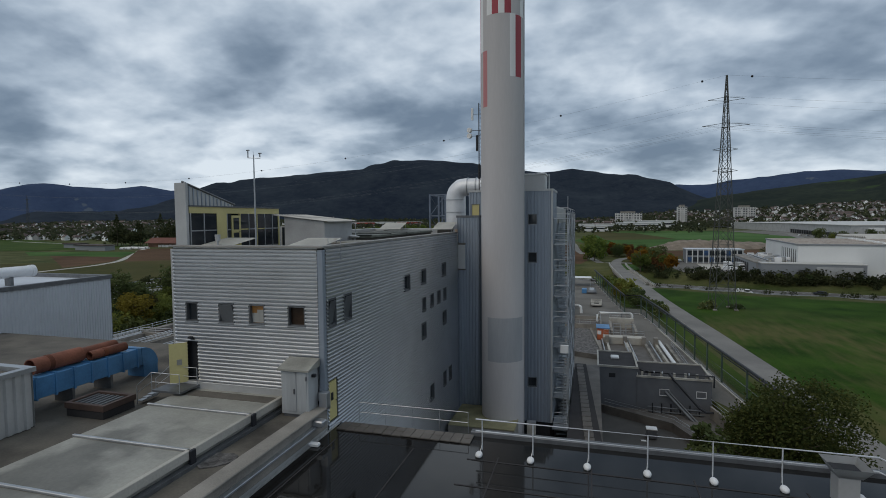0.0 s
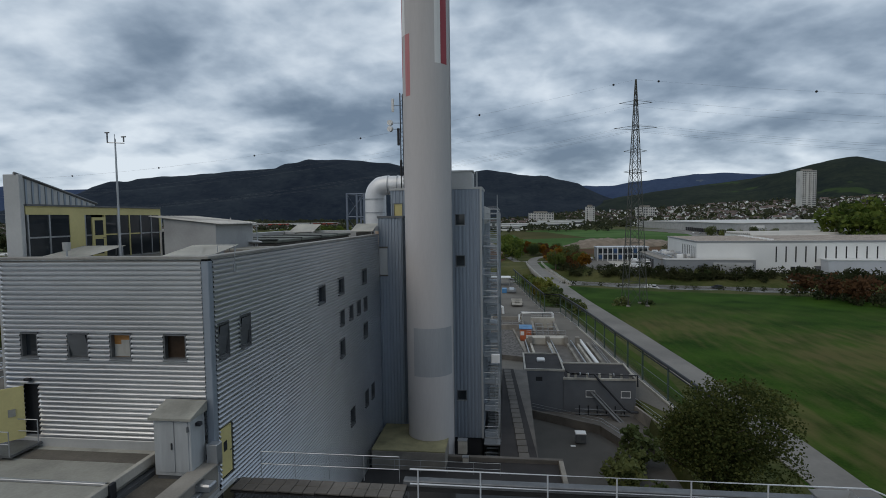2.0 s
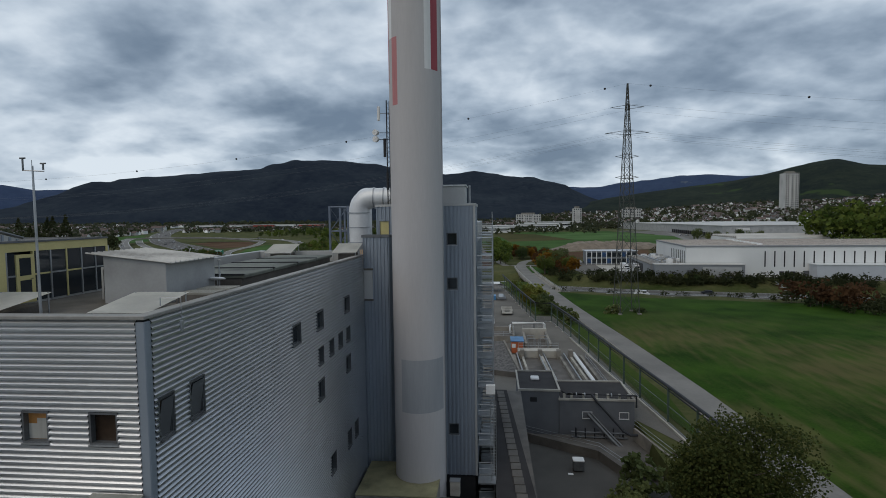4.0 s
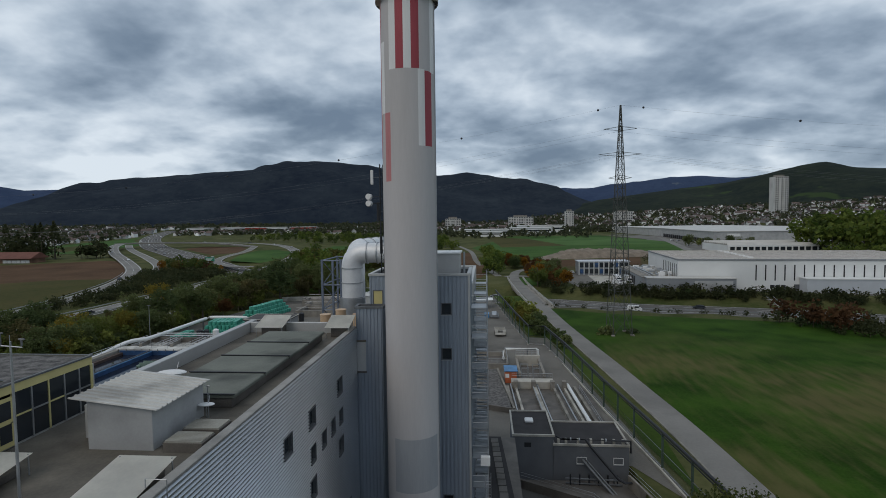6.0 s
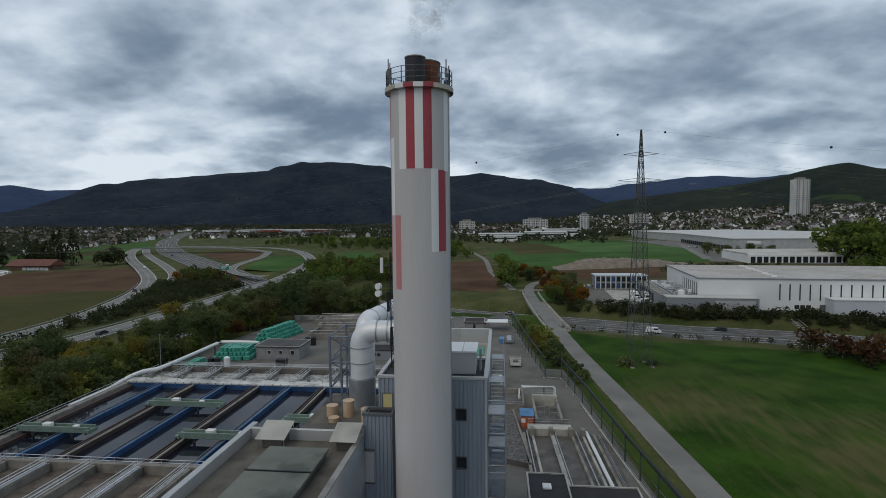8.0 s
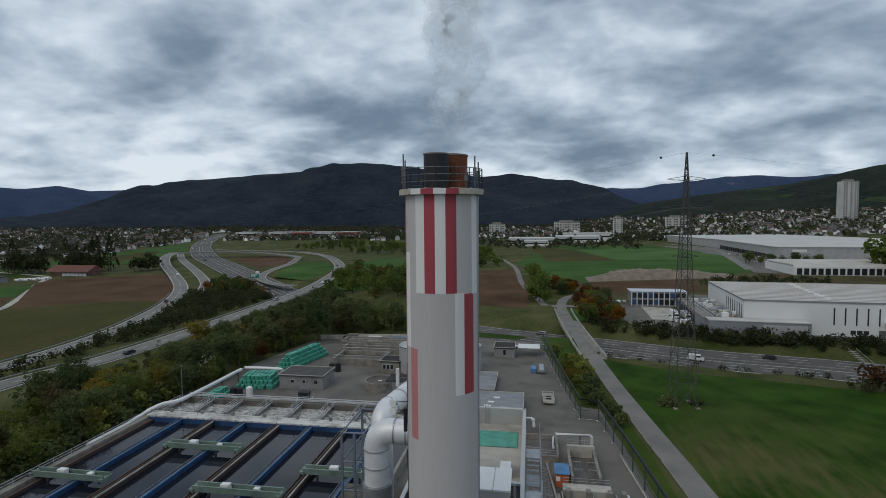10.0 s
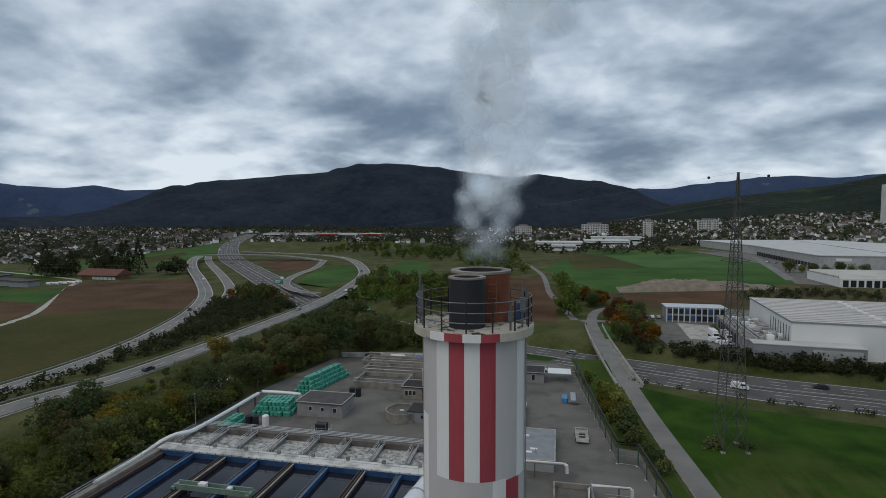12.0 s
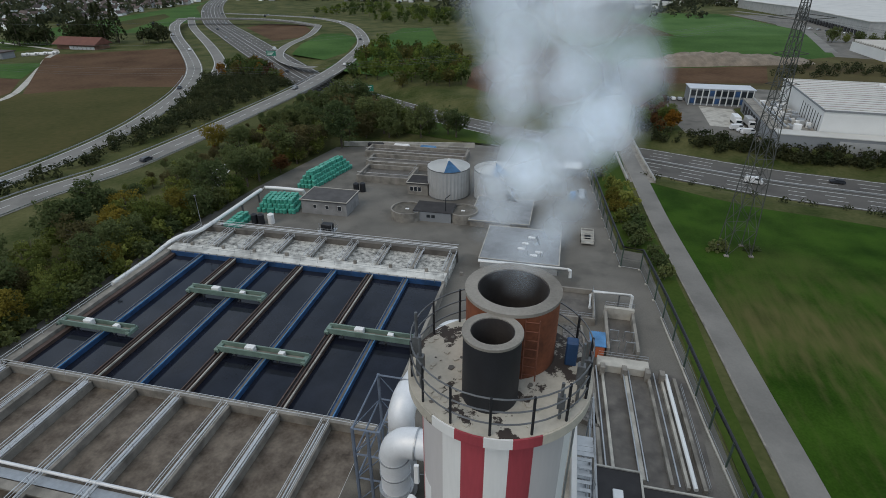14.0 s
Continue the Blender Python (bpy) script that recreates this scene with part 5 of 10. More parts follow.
def roof_rails():
    r = thing("roof_railing", (10, -26.4, 15.2), "galvanised roof railing with white counterweights", "railing")
    ends = [(3.0, -26.35), (18.6, -26.35), (20.6, -30.5), (20.6, -48)]
    for z in (16.7, 16.15):
        part("rail", tube(B(), [(x, y, z) for x, y in ends], 0.035, 8), RAILM, r)
    for k, x in enumerate((3.3, 5.6, 8.0, 10.4, 12.9, 15.4, 17.9)):
        part("post", tube(B(), [(x, -26.35, 15.3), (x, -26.35, 16.7)], 0.03, 8), RAILM, r)
        part("brace", tube(B(), [(x, -26.35, 15.55), (x - 0.05, -26.6, 15.3)], 0.022, 6), STEEL, r)
        bm = B()
        bmesh.ops.create_uvsphere(bm, u_segments=14, v_segments=8, radius=0.22, matrix=Matrix.Translation((x - 0.05, -26.85, 15.28)) @ Matrix.Diagonal((0.75, 1.15, 0.62, 1)))
        part("counterweight", bm, WHITE, r, "white plastic-coated counterweight", True)
    for y in (-32, -36, -40, -44):
        part("post", tube(B(), [(20.4, y, 15.3), (20.4, y, 16.7)], 0.026, 8), STEEL, r)
        part("counterweight", box(B(), 19.7, y - 0.2, 15.2, 20.1, y + 0.2, 15.36, bev=0.05), WHITE, r)
    r = thing("edge_railing", (-0.8, -24.5, 15.2), "thin galvanised railing on the roof edge", "railing")
    railing(r, [(-3.7, -24.45, 15.2), (2.2, -24.45, 15.2)], 1.05, 1.5, 0.018, 2, STEEL)
    v = thing("roof_vent", (17.2, -27.2, 15.2), "grey sheet roof vent with a flared hood", "roof vent")
    part("vent_box", box(B(), 16.85, -27.55, 15.2, 17.55, -26.85, 16.3, bev=0.02), GREYSHEET, v)
    bm = B()
    lo = [bm.verts.new(p) for p in ((16.8, -27.6, 16.3), (17.6, -27.6, 16.3), (17.6, -26.8, 16.3), (16.8, -26.8, 16.3))]
    hi = [bm.verts.new(p) for p in ((16.55, -27.85, 16.72), (17.85, -27.85, 16.72), (17.85, -26.55, 16.72), (16.55, -26.55, 16.72))]
    for i in range(4):
        bm.faces.new((lo[i], lo[(i + 1) % 4], hi[(i + 1) % 4], hi[i]))
    bmesh.ops.solidify(bm, geom=bm.faces[:], thickness=0.03)
    part("vent_hood", bm, GREYSHEET, v)
    part("vent_grille", box(B(), 16.75, -27.65, 16.45, 17.65, -26.75, 16.5), DARK, v)
    w = thing("floodlight", (-5.0, -26.9, 15.8), "grey floodlight on the parapet edge", "lamp")
    part("lamp_body", box(B(), -5.0, -27.2, 15.85, -4.35, -26.7, 16.15, bev=0.06), STEEL, w)
    part("bracket", box(B(), -5.0, -27.0, 15.6, -4.9, -26.9, 15.9), STEEL_DK, w)
    part("block", box(B(), -4.75, -27.9, 15.2, -4.25, -27.6, 15.36, bev=0.03), WHITE, w)


roof_rails()


def stair_landing():
    s = thing("door_steps", (-14.4, -26.6, 16), "galvanised steps and handrails before an open door", "steps")
    part("landing", box(B(), -14.6, -27.0, 16.75, -12.75, -25.55, 16.85), STEEL_DK, s)
    for k in range(3):
        part("tread", box(B(), -15.6 + k * 0.33, -27.0, 16.15 + k * 0.2, -15.3 + k * 0.33, -25.9, 16.2 + k * 0.2), STEEL, s)
    for y in (-27.0, -25.7):
        part("handrail", tube(B(), [(-15.6, y, 16.0), (-15.6, y, 17.0), (-14.6, y, 17.8), (-12.8, y, 17.8), (-12.8, y, 16.8)], 0.025, 6), STEEL, s)
        part("knee_rail", tube(B(), [(-15.6, y, 16.6), (-14.6, y, 17.3), (-12.8, y, 17.3)], 0.02, 6), STEEL, s)
        part("post", tube(B(), [(-14.6, y, 16.75), (-14.6, y, 17.8)], 0.025, 6), STEEL, s)


stair_landing()


# ---- things on the main roof ----
LIDM = material("cream_sheet_lid", (0.76, 0.735, 0.66), 0.6, 0, 0.1, 0.6, 8, 0.05, stain=0.14)


def roof_hatch_open(x0, y0, x1, y1, z, rise, label):
    h = thing("smoke_vent", ((x0 + x1) / 2, (y0 + y1) / 2, 24.05), label, "smoke vent", "open smoke vents")
    part("kerb", box(B(), x0 + 0.4, y0 + 0.4, 24.05, x1 - 0.4, y1 - 0.1, z - 0.05, bev=0.03), CONC_DK, h)
    for x, y in ((x0 + 0.1, y0 + 0.15), (x1 - 0.1, y0 + 0.15), (x0 + 0.1, y1 - 0.12), (x1 - 0.1, y1 - 0.12)):
        part("lid_leg", tube(B(), [(x, y, 24.05), (x, y, z + 0.02 + rise * (y - y0) / (y1 - y0))], 0.03, 6), STEEL, h)
    bm = B()
    v = [bm.verts.new(p) for p in ((x0, y0, z + 0.05), (x1, y0, z + 0.05), (x1, y1, z + rise), (x0, y1, z + rise))]
    bm.faces.new(v)
    bmesh.ops.solidify(bm, geom=bm.faces[:], thickness=0.07)
    part("lid", bm, LIDM, h, "cream-white sheet lid")
    for x in (x0 + 0.3, x1 - 0.3):
        part("lid_stay", tube(B(), [(x, y1 - 0.3, z), (x, y1 - 0.25, z + rise * 0.9)], 0.02, 6), STEEL_DK, h)


roof_hatch_open(-7.8, -24.6, -5.6, -22.1, 24.42, 0.42, "off-white smoke vent lid tilted on the roof edge")
roof_hatch_open(-13.4, -24.6, -11.2, -22.1, 24.42, 0.42, "off-white smoke vent lid beside the mast")
roof_hatch_open(-12.8, 0.4, -10.5, 2.55, 24.8, 0.7, "off-white smoke vent lid by the back parapet")
roof_hatch_open(-7.1, 0.4, -5.1, 2.55, 24.8, 0.7, "off-white smoke vent lid next to the stair shaft")


HUTW = material("grey_hut_render", (0.36, 0.36, 0.355), 0.75, 0, 0.12, 0.6, 9, 0.08, stain=0.2)
HUTR = material("worn_pale_roof_sheet", (0.52, 0.505, 0.47), 0.6, 0.1, 0.15, 0.6, 9, 0.05, stain=0.35)


def roof_hut():
    h = thing("roof_hut", (-9.3, -18, 24.05), "grey rendered roof hut with a pale ribbed sheet roof", "roof hut")
    bm = B()
    lo = [bm.verts.new((x, y, 24.05)) for x, y in ((-10.7, -20.0), (-7.9, -20.0), (-7.9, -16.1), (-10.7, -16.1))]
    hi = [bm.verts.new((x, y, z)) for x, y, z in ((-10.7, -20.0, 26.08), (-7.9, -20.0, 25.76), (-7.9, -16.1, 25.76), (-10.7, -16.1, 26.08))]
    for i in range(4):
        bm.faces.new((lo[i], lo[(i + 1) % 4], hi[(i + 1) % 4], hi[i]))
    bm.faces.new(hi)
    part("wall_block", bm, HUTW, h)
    bm = B()
    for i in range(12):
        y = -20.15 + i * 0.35
        a = bm.verts.new((-11.4, y, 26.2)), bm.verts.new((-7.6, y, 25.78))
        for dy, dz in ((0.02, 0.05), (0.08, 0.05), (0.10, 0.0), (0.35, 0.0)):
            b = bm.verts.new((-11.4, y + dy, 26.2 + dz)), bm.verts.new((-7.6, y + dy, 25.78 + dz))
            bm.faces.new((a[0], a[1], b[1], b[0]))
            a = b
    bmesh.ops.remove_doubles(bm, verts=bm.verts[:], dist=0.002)
    bmesh.ops.solidify(bm, geom=bm.faces[:], thickness=0.03)
    part("roof_sheet", bm, HUTR, h, "pale ribbed sheet roof")
    bm = B()
    box(bm, -11.05, -18.9, 24.05, -10.7, -18.8, 25.5)
    box(bm, -11.7, -18.9, 25.4, -11.05, -18.8, 25.5)
    box(bm, -11.7, -18.9, 24.05, -11.6, -18.8, 25.4)
    part("side_screen", bm, GREYSHEET, h)
    part("screen_pane", box(B(), -11.6, -18.87, 24.1, -11.05, -18.83, 25.4), GLASS, h)
    for x, y, r, zd in ((-10.2, -14.9, 0.7, 25.75), (-7.6, -16.4, 0.38, 24.7)):
        d = thing("satellite_dish", (x, y, 24.05), "white satellite dish on a short mast", "satellite dish", "satellite dishes")
        bm = B()
        bmesh.ops.create_uvsphere(bm, u_segments=20, v_segments=10, radius=r, matrix=Matrix.Translation((x, y, zd)) @ Matrix.Rotation(-0.15, 4, "X") @ Matrix.Diagonal((1, 1, 0.22, 1)))
        part("dish", bm, WHITE, d, "", True)
        part("mast", tube(B(), [(x, y, 24.05), (x, y, zd)], 0.03, 6), STEEL, d)
        part("arm", tube(B(), [(x, y + r * 0.6, zd), (x, y + r * 0.9, zd + 0.35)], 0.015, 6), STEEL, d)


roof_hut()


def roof_panels():
    root = thing("roof_light_row", (-8.3, -8, 24.05), "row of grey-green covered roof lights on kerbs", "roof lights")
    part("kerb", box(B(), -11.1, -15.1, 24.05, -7.0, -0.4, 24.55, bev=0.03), CONC_DK, root)
    ys = [-15.2, -11.45, -7.75, -4.06, -0.3]
    for i, (a, b) in enumerate(zip(ys, ys[1:])):
        p = part("cover_panel", box(B(), -11.3, a + 0.04, 24.55, -6.83, b - 0.06, 24.75, bev=0.04), PANELG, root)
        part("panel_lip", box(B(), -11.33, a - 0.02, 24.75, -6.8, a + 0.09, 24.8), BLACK, p)
    for k, y in enumerate((-19.6, -18.2)):
        h = thing("roof_grating", (-6.9, y, 24.05), "small beige slatted roof vent", "roof vent", "slatted roof vents")
        part("kerb", box(B(), -7.4, y - 0.55, 24.05, -5.75, y + 0.55, 24.45), CONC_DK, h)
        for i in range(9):
            part("slat", box(B(), -7.35, y - 0.5 + i * 0.115, 24.45, -5.8, y - 0.43 + i * 0.115, 24.52), BEIGE, h)
    m = thing("lamp_post", (-7.5, -16.0, 24.05), "thin grey post with a small head on the roof", "post")
    part("pole", tube(B(), [(-7.5, -16.4, 24.05), (-7.5, -16.4, 25.6)], 0.025, 6), STEEL, m)
    part("head", tube(B(), [(-7.6, -16.4, 25.6), (-7.4, -16.4, 25.6)], 0.03, 6), STEEL, m)


roof_panels()


def weather_mast():
    m = thing("weather_mast", (-10.0, -24.0, 24.05), "slim grey weather mast with a cup anemometer", "mast")
    x, y = -10.0, -24.0
    part("pole", tube(B(), [(x, y, 24.05), (x, y, 28.0), (x, y, 29.5)], [0.05, 0.04, 0.03], 8), STEEL, m)
    part("cross_arm", tube(B(), [(x - 0.38, y, 29.35), (x + 0.42, y, 29.3)], 0.022, 6), STEEL, m)
    part("spike", tube(B(), [(x - 0.02, y, 29.4), (x - 0.02, y, 29.7)], 0.012, 6), STEEL, m)
    for dx, h in ((-0.36, 0.42), (0.4, 0.22)):
        part("sensor", tube(B(), [(x + dx, y, 29.35), (x + dx, y, 29.35 + h)], 0.03, 8), STEEL_DK, m)
        part("sensor_head", tube(B(), [(x + dx - 0.1, y, 29.35 + h), (x + dx + 0.1, y, 29.35 + h)], 0.03, 6), STEEL_DK, m)
    w = thing("rain_gauge", (-12.2, -23.6, 24.5), "small pale rain gauge on the roof edge", "gauge")
    part("gauge_body", cyl(B(), (-12.2, -24.4), 0.14, 0.16, 24.75, 25.1, 14), GREYSHEET, w)
    part("gauge_stem", cyl(B(), (-12.2, -24.4), 0.04, 0.04, 24.05, 24.75, 8), STEEL, w)
    s = thing("wall_bracket", (-5.0, -23.4, 24.2), "thin bracket with a small sensor over the wall edge", "bracket")
    part("arm", tube(B(), [(-5.6, -23.9, 24.6), (-5.6, -23.9, 24.9), (-4.85, -23.9, 24.9), (-4.85, -23.9, 24.1)], 0.018, 6), STEEL, s)
    part("sensor", cyl(B(), (-4.85, -23.9), 0.06, 0.08, 23.75, 24.1, 8), STEEL, s)


weather_mast()


def penthouse():
    p = thing("glazed_penthouse", (-16, -18.4, 24.05), "glazed roof pavilion with pale yellow frames and gravel roof", "pavilion")
    X1, Y0, Y1, Z0 = -14.05, -24.4, -15.4, 24.05
    plan = [(X1, Y0), (X1, Y1), (-21.6, Y1), (-14.75, Y0)]

    def inset(d):
        return [(X1 - d, Y0 + d * 1.5), (X1 - d, Y1 - d), (-21.6 + d * 2.2, Y1 - d), (-14.75 + d * 0.1, Y0 + d * 1.5)]
    part("base", prism(B(), [(-14.46, Y0 + 0.1), (-14.46, Y1), (-21.6, Y1), (-14.75, Y0 + 0.1)], 0, Z0), GREYSHEET, p)
    part("floor", prism(B(), inset(0.1), Z0 - 0.02, Z0 + 0.06), CONC_DK, p)
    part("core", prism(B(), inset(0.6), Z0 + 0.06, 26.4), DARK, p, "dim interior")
    part("roof_slab", prism(B(), plan, 26.32, 26.70), YELLOW, p, "pale yellow roof edge")
    part("roof_gravel", prism(B(), inset(0.2), 26.70, 26.74), GRAVEL, p)
    for a, b in zip(plan, plan[1:] + plan[:1]):
        part("roof_edge", obox(B(), a, b, 0.12, 26.70, 26.78), STEEL_DK, p)
    part("back_wall", obox(B(), plan[2], plan[3], 0.2, Z0, 26.32), GREYSHEET, p)
    part("far_wall", obox(B(), plan[1], plan[2], 0.2, Z0, 26.32), GREYSHEET, p)
    part("solid_panel", box(B(), X1 - 0.1, -22.1, Z0 + 0.06, X1 + 0.005, -21.2, 26.32), YELLOW, p)
    bays = [(-24.35, -23.25), (-23.25, -22.1), (-21.2, -20.75), (-19.9, -19.0), (-19.0, -18.1), (-18.1, -17.2), (-17.2, -16.3), (-16.3, Y1)]
    for k, (a, b) in enumerate(bays):
        frame_mat = YELLOW if k in (3, 5) else STEEL
        part("mullion", box(B(), X1 - 0.1, a, Z0 + 0.06, X1 + 0.01, a + 0.07, 26.32), frame_mat, p)
        part("pane", box(B(), X1 - 0.06, a + 0.07, 25.34, X1 - 0.03, b, 26.32), GLASS, p)
        part("pane", box(B(), X1 - 0.06, a + 0.07, Z0 + 0.1, X1 - 0.03, b, 25.27), GLASS, p)
        part("transom", box(B(), X1 - 0.09, a + 0.07, 25.27, X1, b, 25.34), frame_mat, p)
    part("corner_post", box(B(), X1 - 0.14, Y1 - 0.14, Z0, X1 + 0.012, Y1 + 0.01, 26.32), YELLOW, p)
    d = part("door", box(B(), X1 - 0.05, -20.75, Z0 + 0.08, X1 + 0.03, -19.9, 26.2), YELLOW, p, "pale yellow glazed door")
    for z0, z1 in ((24.35, 25.1), (25.3, 26.05)):
        part("door_pane", box(B(), X1 + 0.025, -20.6, z0, X1 + 0.04, -20.05, z1), GLASS, d)
    part("door_handle", tube(B(), [(X1 + 0.03, -20.02, 25.15), (X1 + 0.1, -20.02, 25.15), (X1 + 0.1, -20.16, 25.15)], 0.015, 6), BLACK, d)
    # ribbed wedge on the narrow end of the roof, with a tall grey end wall
    w = thing("roof_wedge", (-14.4, -24.4, 24.0), "grey ribbed sheet wedge with a steep monopitch top", "roof wedge")
    part("end_wall", box(B(), -14.85, Y0 - 0.22, 24.05, X1 - 0.02, Y0 - 0.02, 28.05, bev=0.02), GREYSHEET, w)
    bm = B()
    v = [bm.verts.new(q) for q in ((X1 - 0.25, Y0, 26.79), (X1 - 0.25, -20.2, 26.79), (X1 - 0.25, -20.2, 26.85), (X1 - 0.25, Y0, 28.0), (-14.8, Y0, 26.79), (-16.9, -20.2, 26.79), (-16.9, -20.2, 26.85), (-14.8, Y0, 28.0))]
    for q in ((0, 1, 2, 3), (7, 6, 5, 4), (1, 5, 6, 2), (2, 6, 7, 3), (3, 7, 4, 0), (0, 4, 5, 1)):
        bm.faces.new([v[i] for i in q])
    bmesh.ops.recalc_face_normals(bm, faces=bm.faces[:])
    part("wedge_body", bm, GREYSHEET, w)
    for k in range(12):
        y = Y0 + 0.25 + k * 0.34
        part("rib", box(B(), X1 - 0.25, y, 26.79, X1 - 0.21, y + 0.09, 28.0 - 1.15 * (y - Y0) / 4.2 - 0.05), RIB, w)
    part("roof_edge", tube(B(), [(X1 - 0.22, Y0 - 0.25, 28.1), (X1 - 0.22, -20.1, 26.9)], 0.06, 6), STEEL_DK, w)


penthouse()
# ---- ribbed stair shaft, process block and stair tower ----
def process_block():
    b = thing("process_block", (0, 10, 0), "tall blue-grey ribbed-sheet process block behind the chimney", "building")
    X0, X1, Y0, Y1, Z = -4.2, 4.25, 4.2, 10.0, 28.6
    wins = [(1.85, 2.75, 25.2, 26.25), (1.85, 2.75, 21.35, 22.4), (1.85, 2.75, 8.6, 9.6), (-3.95, -3.1, 26.0, 27.35)]
    part("core", box(B(), X0 + 0.15, Y0 + 0.15, 0, X1 - 0.15, Y1, Z - 0.1), DARK, b)
    part("front_cladding", sheet(B(), (0, Y0, 0), (1, 0, 0), (0, -1, 0), holes(X0, X1, 5.0, Z, wins), 0.34, 0.06, True), RIB, b)
    part("right_cladding", sheet(B(), (X1, 0, 0), (0, 1, 0), (1, 0, 0), [(Y0, 30, 5.0, 26.6), (Y0, Y1, 26.6, Z)], 0.34, 0.06, True), RIB, b)
    part("left_cladding", sheet(B(), (X0, 0, 0), (0, 1, 0), (-1, 0, 0), [(Y0, Y1, 5.0, Z)], 0.34, 0.06, True), RIB, b)
    part("back_cladding", sheet(B(), (0, Y1, 0), (1, 0, 0), (0, 1, 0), [(X0, X1, 20, Z)], 0.34, 0.06, True), RIB, b)
    part("coping", ringbox((X0 + X1) / 2, (Y0 + Y1) / 2, Z - 0.05, X1 - X0 + 0.25, Y1 - Y0 + 0.25, 0.3, 0.2), GREYSHEET, b)
    part("roof_surface", box(B(), X0 + 0.2, Y0 + 0.2, Z - 0.3, X1 - 0.2, Y1 - 0.1, Z - 0.15), ROOFM, b)
    for x0, x1, z0, z1 in wins[:3]:
        window_unit(b, (x0, Y0, z0), (1, 0, 0), (0, -1, 0), x1 - x0, z1 - z0)
    part("yellow_door", box(B(), -3.9, Y0 - 0.02, 26.0, -3.15, Y0 + 0.06, 27.3, bev=0.01), YELLOW, b, "pale yellow door")
    part("door_frame", ringboxv(-3.53, Y0 - 0.03, 26.65, 0.87, 1.4, 0.06), STEEL_DK, b)
    part("corner_trim", box(B(), X1 - 0.1, Y0 - 0.08, 5, X1 + 0.08, Y0 + 0.1, Z), GREYSHEET, b)
    # rear part with a sunken roof court
    part("rear_core", box(B(), X0 + 0.15, Y1, 0, X1 - 0.15, 30, 25.2), RIB, b)
    part("rear_parapet", box(B(), X1 - 0.3, Y1 + 0.15, 25.2, X1 + 0.1, 30, 27.1, bev=0.03), GREYSHEET, b)
    part("rear_parapet", box(B(), X0, 29.7, 25.2, X1 + 0.1, 30.1, 27.1, bev=0.03), GREYSHEET, b)
    part("rear_parapet", box(B(), X0, Y1 + 0.15, 25.2, X0 + 0.3, 29.7, 26.5, bev=0.03), GREYSHEET, b)
    part("court_floor", box(B(), X0 + 0.3, Y1 + 0.1, 25.2, X1 - 0.3, 29.7, 25.3), CONC_LT, b)
    w = thing("teal_sheet", (1.4, 25.5, 25.3), "teal tarpaulin spread on the sunken roof court", "tarpaulin")
    part("sheet", box(B(), -0.6, 23.6, 25.31, 3.5, 27.4, 25.42, bev=0.04), TEALM, w)
    w = thing("court_ladder", (0.2, 29.4, 25.3), "short steel ladder against the court's parapet", "ladder")
    for x in (-0.2, 0.2):
        part("stile", tube(B(), [(x, 29.5, 25.3), (x, 29.6, 27.8)], 0.03, 6), STEEL, w)
    for k in range(6):
        part("rung", tube(B(), [(-0.2, 29.52, 25.6 + k * 0.35), (0.2, 29.52, 25.6 + k * 0.35)], 0.02, 6), STEEL, w)
    u = thing("roof_unit", (2.4, 7, 28.6), "pale grey ventilation unit on a block roof", "ventilation unit")
    part("unit_body", box(B(), 1.25, 5.6, 28.5, 3.4, 8.6, 30.3, bev=0.03), GREYSHEET, u)
    part("unit_lid", box(B(), 1.15, 5.5, 30.3, 2.3, 8.7, 30.42), WSHEET, u)
    part("unit_lid", box(B(), 2.34, 5.5, 30.3, 3.5, 8.7, 30.42), WSHEET, u)
    part("flue_stub", tube(B(), [(3.75, 6.6, 28.5), (3.75, 6.6, 30.4)], 0.09, 8), STEEL, u)
    for x, y, h in ((0.4, 14, 1.2), (2.6, 18, 0.9), (-1.5, 24, 1.4)):
        part("duct_piece", box(B(), x - 0.5, y - 0.8, 25.3, x + 0.5, y + 0.8, 25.3 + h, bev=0.03), ALU, u)
    # stair shaft
    s = thing("stair_shaft", (-4, 3.5, 0), "narrow blue-grey ribbed stair shaft beside the chimney", "building")
    part("core", box(B(), -5.0, 2.95, 0, -3.0, 4.15, 25.9), DARK, s)
    part("front_cladding", sheet(B(), (0, 2.85, 0), (1, 0, 0), (0, -1, 0), [(-5.14, -2.9, 4.6, 26.0)], 0.3, 0.06, True), RIB, s)
    part("side_cladding", sheet(B(), (-2.95, 0, 0), (0, 1, 0), (1, 0, 0), [(2.8, 4.2, 4.6, 26.0)], 0.3, 0.06, True), RIB, s)
    part("coping", ringbox(-4.05, 3.5, 25.95, 2.4, 1.5, 0.2, 0.22), STEEL_DK, s)


def ringboxv(x, y, z, w, h, t):
    bm = B()
    box(bm, x - w / 2, y - 0.05, z - h / 2, x - w / 2 + t, y + 0.05, z + h / 2)
    box(bm, x + w / 2 - t, y - 0.05, z - h / 2, x + w / 2, y + 0.05, z + h / 2)
    box(bm, x - w / 2 + t, y - 0.05, z + h / 2 - t, x + w / 2 - t, y + 0.05, z + h / 2)
    return bm


process_block()


